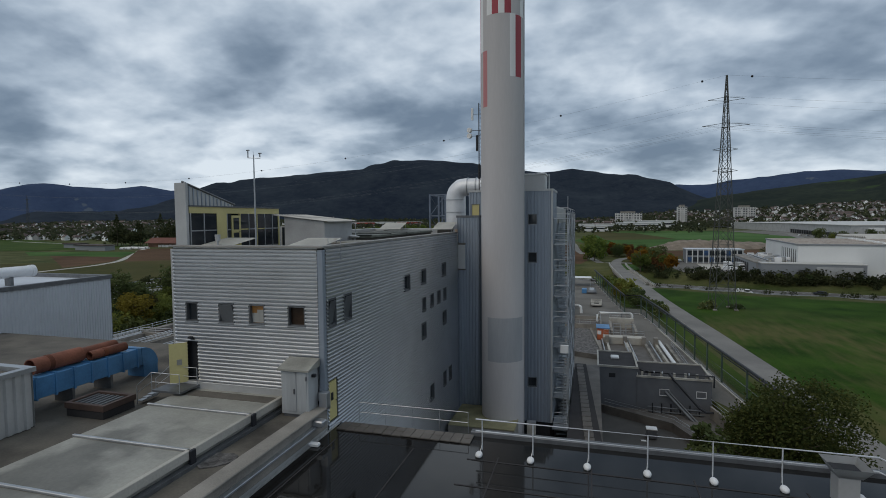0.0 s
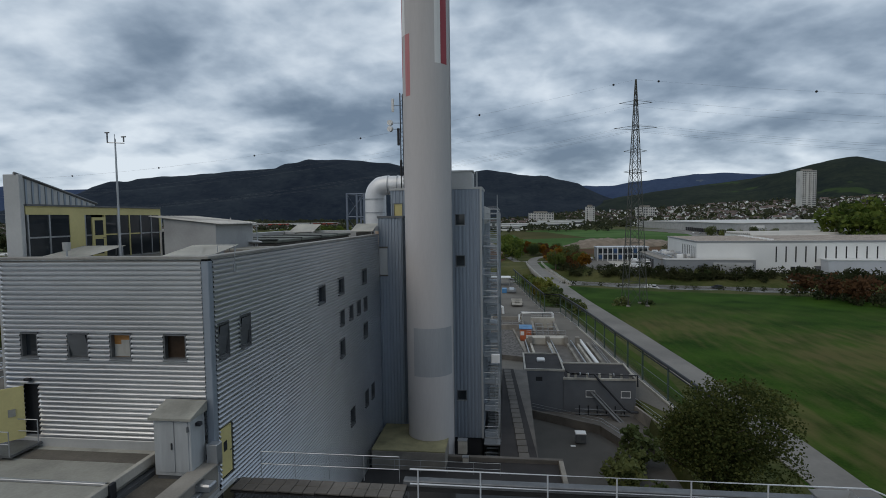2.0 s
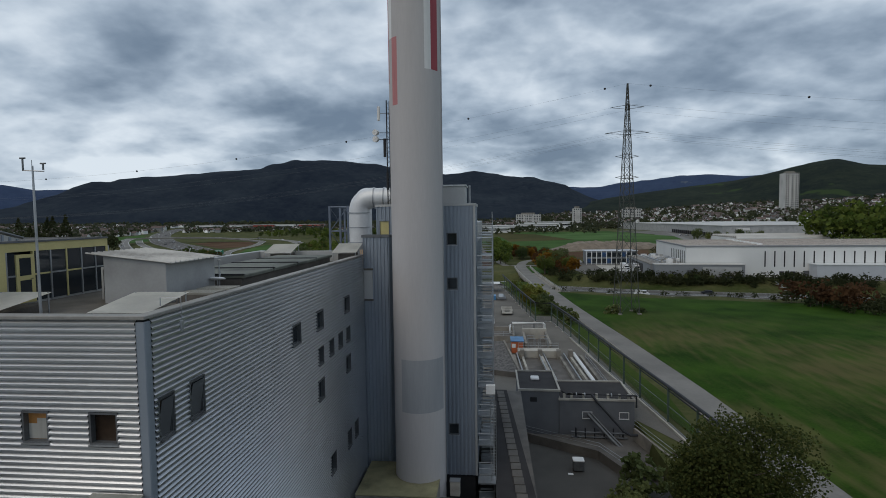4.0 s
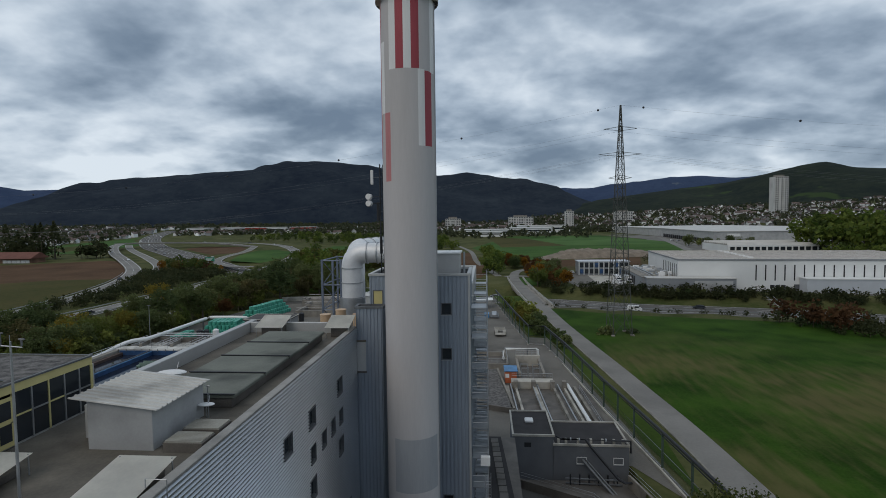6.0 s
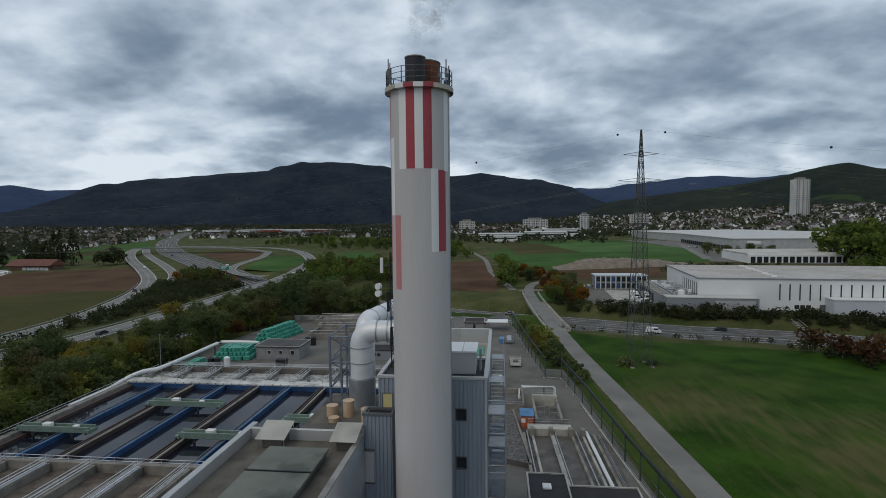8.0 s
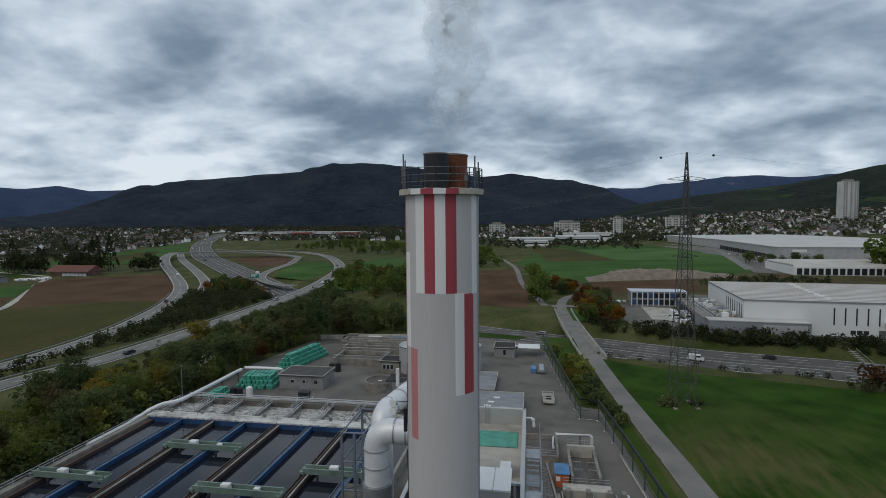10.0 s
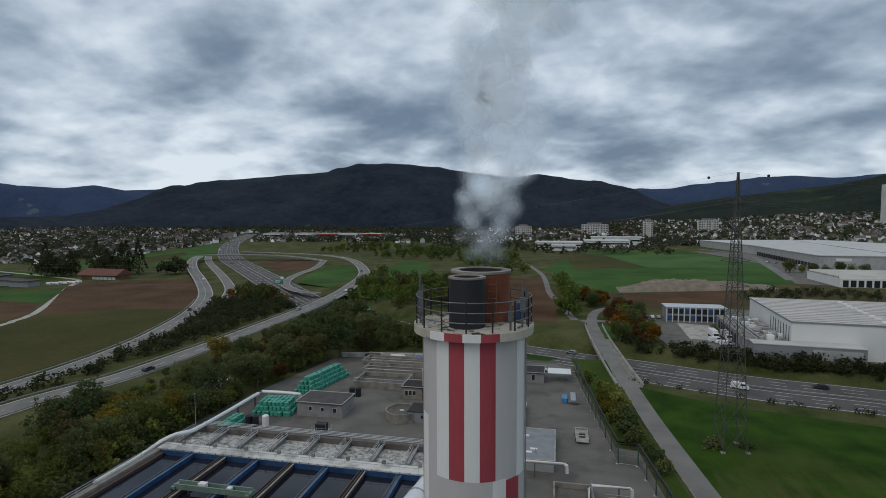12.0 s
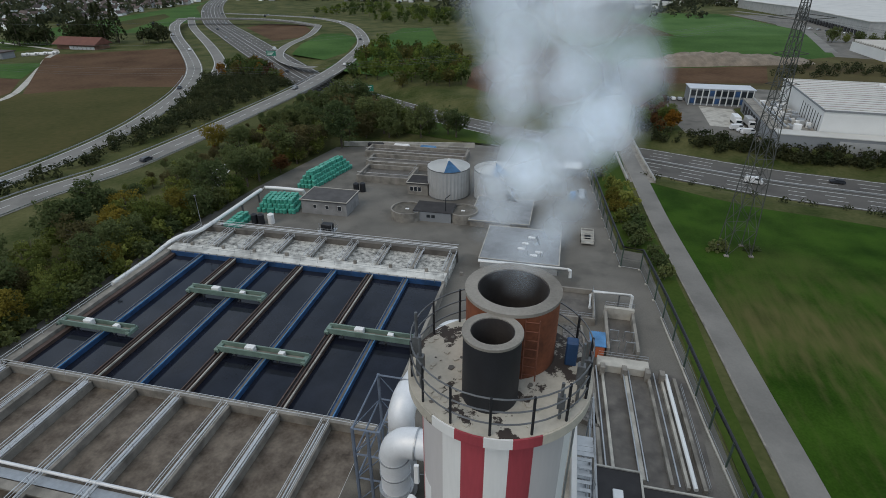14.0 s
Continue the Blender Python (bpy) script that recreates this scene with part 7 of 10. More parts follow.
def mixing_channel():
    m = thing("mixing_channel", (-50, 88, 0), "row of foaming mixing tanks with pipes and rails", "basin", kind="structure")
    part("foam_water", box(B(), -83, FY + 3.2, 0.1, -19.5, 92.6, 1.35), FOAM, m, "pale foaming water")
    part("back_wall", box(B(), -84.5, 92.6, 0, -19.2, 93.4, TOP + 0.5, bev=0.04), CONC_DK, m)
    for i, x in enumerate(WALLX):
        part("tank_wall", box(B(), x - 0.35, FY + 3.2, 0, x + 0.35, 92.6, TOP, bev=0.03), CONC, m)
        for dx in (-0.75, 0.75):
            railing(m, [(x + dx, FY + 3.4, TOP + 0.1), (x + dx, 92.4, TOP + 0.1)], 1.0, 2.6, 0.04, 2, RAILM)
        for dx in (-0.45, 0.5):
            part("tank_pipe", tube(B(), [(x + dx, FY + 4.2, 1.2), (x + dx, FY + 5.2, TOP - 0.1), (x + dx, 92.4, TOP + 0.3)], 0.09, 8), STEEL, m)
        part("tank_post", box(B(), x + 3.2, FY + 2.6, TOP + 0.3, x + 3.9, FY + 3.1, TOP + 1.1, bev=0.04), CONC, m)
    for z, y, r in ((TOP + 0.7, 93.7, 0.06), (TOP + 1.3, 93.2, 0.05), (TOP + 0.6, 94.6, 0.07), (TOP + 1.6, 93.2, 0.04), (TOP + 1.0, 95.2, 0.05)):
        part("header_pipe", tube(B(), [(-82, y, z), (-19.5, y, z)], r, 10), RAILM if r < 0.2 else STEEL, m)
    # big outer pipe round the corner
    p = thing("outer_pipe", (-86, 95, 2), "long pale insulated pipe that skirts the basins", "pipe")
    part("pipe_run", tube(B(), curve_pts([(-86.6, 66, 1.5), (-86.6, 78, 1.6), (-86.3, 83.4, 2.4), (-84.2, 86.2, 3.2), (-82.2, 88.4, 3.2), (-81.6, 92.5, 3.2), (-81.3, 104, 3.2), (-81.1, 116.2, 3.2), (-79.8, 118.2, 3.2), (-70.4, 118.3, 3.2), (-69.2, 118.5, 2.8), (-69.0, 119.0, 0.8)], 2.0), 0.5, 14), WSHEET, p, "", True)
    for x, y, z in ((-81.45, 97.0, 3.0), (-81.25, 106.4, 3.0), (-81.1, 114.5, 3.0), (-75, 118.25, 3.0), (-86.6, 76, 1.3)):
        part("pipe_stand", box(B(), x - 0.18, y - 0.18, 0, x + 0.18, y + 0.18, z), STEEL_DK, p)
    l = thing("lamp_pole", (-82.6, 92.0, 0), "thin grey lamp pole beside the basins", "lamp pole")
    part("pole", tube(B(), [(-82.6, 91.0, 0), (-82.6, 91.0, 11.5)], [0.09, 0.05], 8), STEEL, l)
    part("lamp_head", box(B(), -82.9, 90.8, 11.4, -82.3, 91.2, 11.55), STEEL_DK, l)


mixing_channel()


def bale_stacks():
    """Wrapped round bales, stacked; the bale is one shared mesh."""
    bm = cyl(B(), (0, 0), 0.58, 0.58, 0.06, 1.1, 12)
    cyl(bm, (0, 0), 0.5, 0.58, 0.0, 0.06, 12, False)
    cyl(bm, (0, 0), 0.58, 0.48, 1.1, 1.18, 12, True)
    me = mesh_of("wrapped_bale", bm, TEALM)
    me.polygons.foreach_set("use_smooth", [False] * len(me.polygons))

    def stack(name, origin, ux, uy, nx, ny, nz, label):
        root = thing(name, origin, label, "bale stack", "wrapped bale stacks")
        for k in range(nz):
            for i in range(nx - k):
                for j in range(ny - k):
                    o = new("wrapped_bale", me)
                    o.parent = root
                    s = 0.5 * k
                    o.location = Vector(ux) * (i + s) * 1.22 + Vector(uy) * (j + s) * 1.22 + Vector((0, 0, k * 1.15)) + Vector((random.uniform(-0.16, 0.16), random.uniform(-0.16, 0.16), 0))
                    o.rotation_euler = (random.uniform(-0.09, 0.09), random.uniform(-0.09, 0.09), random.uniform(0, 6))
    stack("bale_stack", (-77.6, 108.6, 0.06), (1, 0.1, 0), (-0.1, 1, 0), 9, 7, 3, "block of teal film-wrapped bales")
    stack("bale_row", (-75.2, 127.6, 0.06), (1, 0.05, 0), (0.2, 1, 0), 5, 17, 4, "long rows of teal film-wrapped bales")
    stack("bale_pile", (-80.2, 95.2, 0.06), (1, 0, 0), (0.02, 1, 0), 3, 8, 2, "small pile of teal film-wrapped bales")


bale_stacks()


GREYR = material("grey_house_render", (0.25, 0.245, 0.24), 0.85, 0, 0.15, 0.5, 10, 0.1, stain=0.25)
ROOFGR = material("dark_grey_felt_roof", (0.075, 0.071, 0.07), 0.92, 0, 0.25, 0.5, 10, 0.2, stain=0.2)
FLATGREY = material("grey_flat_roof_sheet", (0.24, 0.25, 0.26), 0.8, 0, 0.15, 0.4, 6, 0.1, stain=0.2)


def flat_house(name, x0, y0, x1, y1, h, wall, roof, label, wins=(), over=0.3):
    s = thing(name, ((x0 + x1) / 2, (y0 + y1) / 2, 0), label, "building")
    part("wall_block", box(B(), x0, y0, 0, x1, y1, h), wall, s)
    part("roof_slab", box(B(), x0 - over, y0 - over, h, x1 + over, y1 + over, h + 0.3, bev=0.03), roof, s)
    part("roof_edge", ringbox((x0 + x1) / 2, (y0 + y1) / 2, h + 0.28, x1 - x0 + 2 * over + 0.05, y1 - y0 + 2 * over + 0.05, 0.22, 0.16), CONC_LT, s)
    for x, z, w, hh in wins:
        part("window_frame", box(B(), x - 0.06, y0 - 0.05, z - 0.06, x + w + 0.06, y0 + 0.02, z + hh + 0.06), WHITE, s)
        part("pane", box(B(), x, y0 - 0.07, z, x + w, y0 - 0.045, z + hh), GLASS, s)
    return s


flat_house("basin_house", -66.0, 110.6, -53.0, 119.4, 3.7, GREYR, ROOFGR, "grey flat-roofed service house with small windows", [(-62.5, 1.8, 0.9, 0.9), (-59, 1.8, 0.9, 0.9), (-55.5, 1.6, 1.0, 1.2)])
flat_house("pump_cabin", -41.6, 129.5, -35.5, 136, 3.4, CONC, TARROOF, "small pale cabin with a row of windows", [(-40.8, 1.2, 0.9, 1.3), (-39.6, 1.2, 0.9, 1.3), (-38.4, 1.2, 0.9, 1.3)])
flat_house("flat_hall", -14.0, 91.6, 2.9, 108.0, 2.3, GREYSHEET, FLATGREY, "low hall with a grey roof edged in white")
flat_house("gate_house", -7.5, 152, -0.6, 160, 3.2, GREYR, TARROOF, "small grey gate house with a dark roof", [(-4.5, 1.0, 1.0, 1.8)])
flat_house("lean_to", -20, 112, -5, 128, 1.6, CONC, FLATGREY, "low grey roofed annex")


def hall_details():
    h = thing("roof_vents", (-4, 98, 2.6), "small pale vents on a low hall roof", "roof vents")
    for x, y in ((-3.6, 103.5), (-5.5, 97.5), (-1.5, 96.5), (-2.6, 94.8), (-4.8, 100.2)):
        part("vent", box(B(), x - 0.8, y - 0.35, 2.55, x + 0.8, y + 0.35, 2.85, bev=0.04), WHITE, h)
    for x, y in ((-3.9, 95.2), (-1.0, 94.6)):
        part("vent_pipe", cyl(B(), (x, y), 0.15, 0.15, 2.55, 3.6, 10), STEEL, h)
    # canopy and trailer near the gate
    c = thing("canopy", (4, 157, 0), "white flat canopy on thin posts", "canopy")
    part("canopy_roof", box(B(), 0.6, 153.5, 3.1, 8.0, 159.5, 3.25), WSHEET, c)
    for x, y in ((1, 154), (7.6, 154), (1, 159), (7.6, 159)):
        part("post", tube(B(), [(x, y, 0), (x, y, 3.1)], 0.07, 6), STEEL, c)
    t = thing("screw_unit", (7, 138, 0), "steel screw press unit with rails standing in the yard", "machine")
    part("unit_frame", ringbox(8.2, 138, 0.4, 3.0, 8.0, 0.2, 0.25), STEEL_DK, t)
    for k in range(9):
        part("cross_bar", box(B(), 6.8, 134.4 + k * 0.9, 0.65, 9.6, 134.6 + k * 0.9, 0.8), STEEL, t)
    part("trough", box(B(), 7.4, 134.5, 0.5, 9.0, 141.5, 1.3, bev=0.1), STEEL, t)
    part("blue_tank", box(B(), 4.9, 134.8, 0.06, 6.5, 138.4, 1.5, bev=0.08), BLUELT, t, "blue tank")
    for x in (6.9, 9.5):
        part("leg", box(B(), x - 0.1, 136, 0.05, x + 0.1, 136.3, 0.6), STEEL_DK, t)
    t = thing("frame_trailer", (9.3, 111, 0), "pale steel frame trailer parked in the yard", "trailer")
    part("bed", box(B(), 8.0, 107.2, 0.55, 10.9, 114.2, 0.75), CONC_LT, t)
    for k in range(5):
        part("rung", box(B(), 7.9, 107.4 + k * 1.65, 1.3, 11.0, 107.6 + k * 1.65, 1.42), CONC_LT, t)
    for x in (8.0, 10.9):
        part("side_rail", tube(B(), [(x, 107.3, 1.36), (x, 114.2, 1.36)], 0.07, 6), CONC_LT, t)
        for y in (107.4, 110.7, 114):
            part("stake", tube(B(), [(x, y, 0.6), (x, y, 1.36)], 0.05, 6), CONC_LT, t)
        for y in (109, 112.5):
            part("wheel", tube(B(), [(x - 0.12, y, 0.4), (x + 0.12, y, 0.4)], 0.36, 14), TYRE, t)
    part("engine", box(B(), 8.8, 109.5, 0.75, 10.2, 111.6, 1.2, bev=0.05), BLACK, t)


hall_details()


def storage_tanks():
    ROOFSEG = [BLUELT, WSHEET]
    for n, (x, y) in enumerate(((-30.0, 133.0), (-16.4, 133.6))):
        t = thing("storage_tank", (x, y, 0), "round ribbed steel tank with a white and blue segmented roof", "tank", "storage tanks")
        bm = B()
        k = 72
        lo, hi = [], []
        for i in range(k):
            r = 6.0 + (0.16 if i % 2 else 0)
            a = 6.28319 * i / k
            lo.append(bm.verts.new((x + r * math.cos(a), y + r * math.sin(a), 0)))
            hi.append(bm.verts.new((x + r * math.cos(a), y + r * math.sin(a), 8.4)))
        for i in range(k):
            bm.faces.new((lo[i], lo[(i + 1) % k], hi[(i + 1) % k], hi[i]))
        part("tank_wall", bm, GREYSHEET, t)
        for z in (0.1, 8.25):
            part("hoop", ring(B(), (x, y), 6.2, 6.0, z, z + 0.16, 48), STEEL_DK, t)
        m = 16
        for i in range(m):
            a0, a1 = 6.28319 * i / m, 6.28319 * (i + 1) / m
            bm = B()
            p = [(x, y, 10.2), (x + 6.25 * math.cos(a0), y + 6.25 * math.sin(a0), 8.5), (x + 6.25 * math.cos(a1), y + 6.25 * math.sin(a1), 8.5)]
            bm.faces.new([bm.verts.new(q) for q in p])
            bmesh.ops.solidify(bm, geom=bm.faces[:], thickness=0.08)
            part("roof_segment", bm, ROOFSEG[0] if i in (12, 13) else ROOFSEG[1], t)
        part("roof_cap", cyl(B(), (x, y), 0.5, 0.3, 10.1, 10.5, 12), WHITE, t)
    c = thing("sludge_well", (-31, 116, 0), "low oval concrete well with rounded ends", "well")
    for cx, cy, r in ((-37.3, 114.4, 4.4), (-22.5, 116.2, 4.0)):
        part("round_end", ring(B(), (cx, cy), r, r - 0.4, 0, 2.6, 32), CONC, c)
        part("cover", cyl(B(), (cx, cy), r - 0.4, r - 0.4, 2.0, 2.2, 32), ROOFM, c)
        part("cover_lid", box(B(), cx - 0.5, cy - 0.3, 2.2, cx + 0.5, cy + 0.3, 2.35), WHITE, c)
    part("link_house", box(B(), -35, 112.4, 0, -25, 118.8, 2.8), MIDGREY, c)
    part("link_roof", box(B(), -35.2, 112.2, 2.8, -24.8, 119, 2.95), TARROOF, c)
    for x in (-31.5, -30.2):
        part("pane", box(B(), x, 112.3, 1.2, x + 0.9, 112.38, 2.0), GLASS, c)
    part("jib", tube(B(), [(-26.6, 113.5, 2.9), (-26.6, 113.5, 6.5), (-25.4, 113.5, 7.6)], 0.12, 8), BLACK, c)
    # rectangular tanks at the back
    for y0, y1, x0, x1 in ((136, 147, -60, -43), (150, 158, -62, -30), (160, 168, -66, -30)):
        q = thing("rear_tank", ((x0 + x1) / 2, (y0 + y1) / 2, 0), "long open concrete tank with pale edges", "tank", "rear tanks")
        part("tank_rim", ringbox((x0 + x1) / 2, (y0 + y1) / 2, 0, x1 - x0, y1 - y0, 0.7, 2.2), CONC, q)
        part("tank_water", box(B(), x0 + 0.7, y0 + 0.7, 0.05, x1 - 0.7, y1 - 0.7, 0.9), CONC_DK, q)
        part("tank_rail", tube(B(), [(x0 + 0.3, y0 + 0.3, 3.2), (x1 - 0.3, y0 + 0.3, 3.2), (x1 - 0.3, y1 - 0.3, 3.2)], 0.05, 6), STEEL, q)
        part("tank_rail", tube(B(), [(x0 + 0.3, y1 - 0.3, 3.2), (x1 - 0.3, y1 - 0.3, 3.2)], 0.05, 6), STEEL, q)
    w = thing("boundary_wall", (-50, 176, 0), "pale low concrete boundary wall with sheeted goods", "wall", kind="structure")
    part("wall_run", obox(B(), (-78, 170), (-30, 178), 0.5, 0, 1.8), CONC_LT, w)
    for x, m, n in ((-66, BLACK, "black_sheet"), (-56, WHITE, "white_sheet"), (-46, BLUELT, "blue_sheet")):
        g = thing("covered_goods", (x, 171.5, 0), "sheeted stack of goods by a wall", "goods", "covered goods")
        part(n, box(B(), x - 3, 170.6, 0.05, x + 3, 172.6, 1.6, bev=0.4), m, g)
    d = thing("dosing_unit", (-53, 98.5, 0), "black tank on a galvanised stand", "machine")
    part("black_tank", box(B(), -54.4, 97.4, 2.0, -51.6, 99.2, 3.8, bev=0.15), BLACK, d)
    for x in (-54.6, -51.4):
        for y in (97.2, 99.4):
            part("stand_leg", tube(B(), [(x, y, 0), (x, y, 4.2)], 0.07, 6), STEEL, d)
    part("stand_floor", box(B(), -55, 96.8, 1.85, -51, 99.8, 1.98), STEEL, d)
    railing(d, [(-55, 96.8, 2.0), (-51, 96.8, 2.0), (-51, 99.8, 2.0)], 1.0, 1.4, 0.03)
    for x, y, m in ((-75.0, 101.6, BLACK), (-73.2, 101.8, BLACK), (-70.8, 102.6, WHITE), (-57.0, 128.0, BLACK), (-55.2, 128.6, BLACK)):
        q = thing("process_tank", (x, y, 0), "black upright plastic tank" if m is BLACK else "white plastic tank in a cage", "tank", "process tanks")
        part("tank_body", cyl(B(), (x, y), 0.85, 0.85, 0.05, 2.6, 16), m, q, "", True)
        part("tank_top", cyl(B(), (x, y), 0.85, 0.3, 2.6, 2.95, 16), m, q, "", True)


storage_tanks()


# ---- right-hand yard ----
def pump_house():
    p = thing("pump_house", (14, 34, -2.2), "dark grey rendered pump house with two flat roofs", "building")
    part("tall_wall_block", box(B(), 9.1, 30.1, -2.4, 14.5, 39.0, 4.05), ANTHR, p)
    part("low_wall_block", box(B(), 14.5, 30.0, -2.4, 24.3, 38.0, 2.9), ANTHR, p)
    for x0, y0, x1, y1, z in ((9.1, 30.1, 14.5, 39.0, 4.05), (14.5, 30.0, 24.3, 38.0, 2.9)):
        part("roof_surface", box(B(), x0 + 0.1, y0 + 0.1, z, x1 - 0.1, y1 - 0.1, z + 0.1), TARROOF, p)
        part("roof_trim", ringbox((x0 + x1) / 2, (y0 + y1) / 2, z, x1 - x0 + 0.24, y1 - y0 + 0.24, 0.24, 0.28), CONC_LT, p)
    part("roof_light", box(B(), 11.0, 34.4, 4.15, 12.2, 35.8, 4.5, bev=0.1), WHITE, p, "white roof light")
    part("wall_vent", box(B(), 10.6, 30.02, 2.6, 11.5, 30.08, 3.2), DARK, p)
    for x in (17.5, 22.3):
        window_unit(p, (x, 30.0, 0.45), (1, 0, 0), (0, -1, 0), 1.3, 0.95, None, False, WHITE)
    for x in (15.2, 16.2, 17.8, 19.5, 21.0, 22.5, 23.7):
        part("roof_vent", box(B(), x - 0.15, 30.5, 3.0, x + 0.15, 30.9, 3.6), CONC_LT, p)
    part("side_door", box(B(), 9.0, 32.2, -2.2, 9.1, 33.4, 0.0), DARK, p)
    k = thing("black_pipework", (20, 29, -2), "black insulated pipes with bolted flanges", "pipework")
    part("pipe_run", tube(B(), [(14.9, 30.9, 3.8), (15.6, 30.6, 3.55), (23.8, 30.4, 3.55), (24.6, 30.3, 3.55), (24.6, 30.2, 2.0)], 0.13, 10), BLACK, k, "", True)
    part("pipe_run", tube(B(), [(18.8, 30.4, 3.55), (19.3, 29.4, 3.0), (22.2, 27.0, 0.0), (23.0, 26.8, -0.4), (28.2, 27.4, -0.4), (28.2, 27.4, -2.2)], 0.16, 10), BLACK, k, "", True)
    for q in ((16.8, 30.55, 3.55), (17.9, 30.5, 3.55), (21.4, 30.45, 3.55), (24.2, 26.9, -0.4), (26.9, 27.2, -0.4)):
        part("flange", tube(B(), [(q[0] - 0.06, q[1], q[2]), (q[0] + 0.06, q[1], q[2])], 0.24, 10), STEEL, k)
    part("pipe_run", tube(B(), [(18.2, 29.6, 1.2), (20.2, 27.2, -0.6), (21.5, 25.9, -1.7)], 0.2, 10), STEEL_DK, k, "", True)
    part("pipe_run", tube(B(), [(18.7, 29.6, 1.2), (20.7, 27.2, -0.6), (22.0, 25.9, -1.7)], 0.12, 10), STEEL_DK, k, "", True)
    for x in (17.0, 19.5, 22.0):
        part("pipe_stand", box(B(), x - 0.08, 28.2, -2.2, x + 0.08, 28.4, -0.6), STEEL_DK, k)
    for z in (-0.7, -1.3):
        part("manifold", tube(B(), [(15.8, 28.3, z), (23.0, 28.0, z)], 0.12, 8), STEEL_DK, k)
    for x in (16.4, 17.6, 18.8, 20, 21.2, 22.4):
        part("valve", tube(B(), [(x, 28.2, -1.8), (x, 28.2, -0.1)], 0.1, 8), BLACK, k)
    g = thing("ramp_wall", (16, 22, -2.2), "low concrete retaining wall with steel handrails", "wall", kind="structure")
    part("wall_run", obox(B(), (9.2, 28.8), (18.5, 23.5), 0.4, -2.2, -1.0), CONC_DK, g)
    part("wall_run", obox(B(), (18.5, 23.5), (20.5, 19.0), 0.4, -2.2, -1.0), CONC_DK, g)
    part("bank", prism(B(), [(9.4, 29.2), (18.7, 23.8), (20.7, 19.2), (24.4, 18), (24.4, 29.4)], -2.2, -1.5), CONC_DK, g)
    for z in (-0.1, -0.5):
        part("hand_rail", tube(B(), [(10.0, 28.4, z), (18.5, 23.5, z), (20.5, 19.0, z)], 0.03, 6), STEEL, g)
    part("stair_wall", obox(B(), (23.8, 28), (26.4, 17), 0.3, -2.2, 0.1), CONC, g)
    for z in (0.6, 1.1):
        part("hand_rail", tube(B(), [(23.8, 28, z), (26.4, 17, z)], 0.03, 6), STEEL, g)
    b = thing("waste_container", (15.3, 20.5, -2.2), "small steel container with a white lid", "container")
    part("container_body", box(B(), 14.9, 20.0, -2.0, 16.1, 21.0, -0.9, bev=0.05), STEEL_DK, b)
    part("container_lid", box(B(), 14.85, 19.95, -0.9, 16.15, 21.05, -0.75, bev=0.03), WHITE, b)
    for x in (15.0, 16.0):
        part("caster", tube(B(), [(x, 20.4, -2.12), (x, 20.6, -2.12)], 0.1, 8), TYRE, b)
    part("pale_lid", box(B(), 14.2, 19.3, -2.13, 14.8, 19.7, -2.1), WHITE, b)


pump_house()


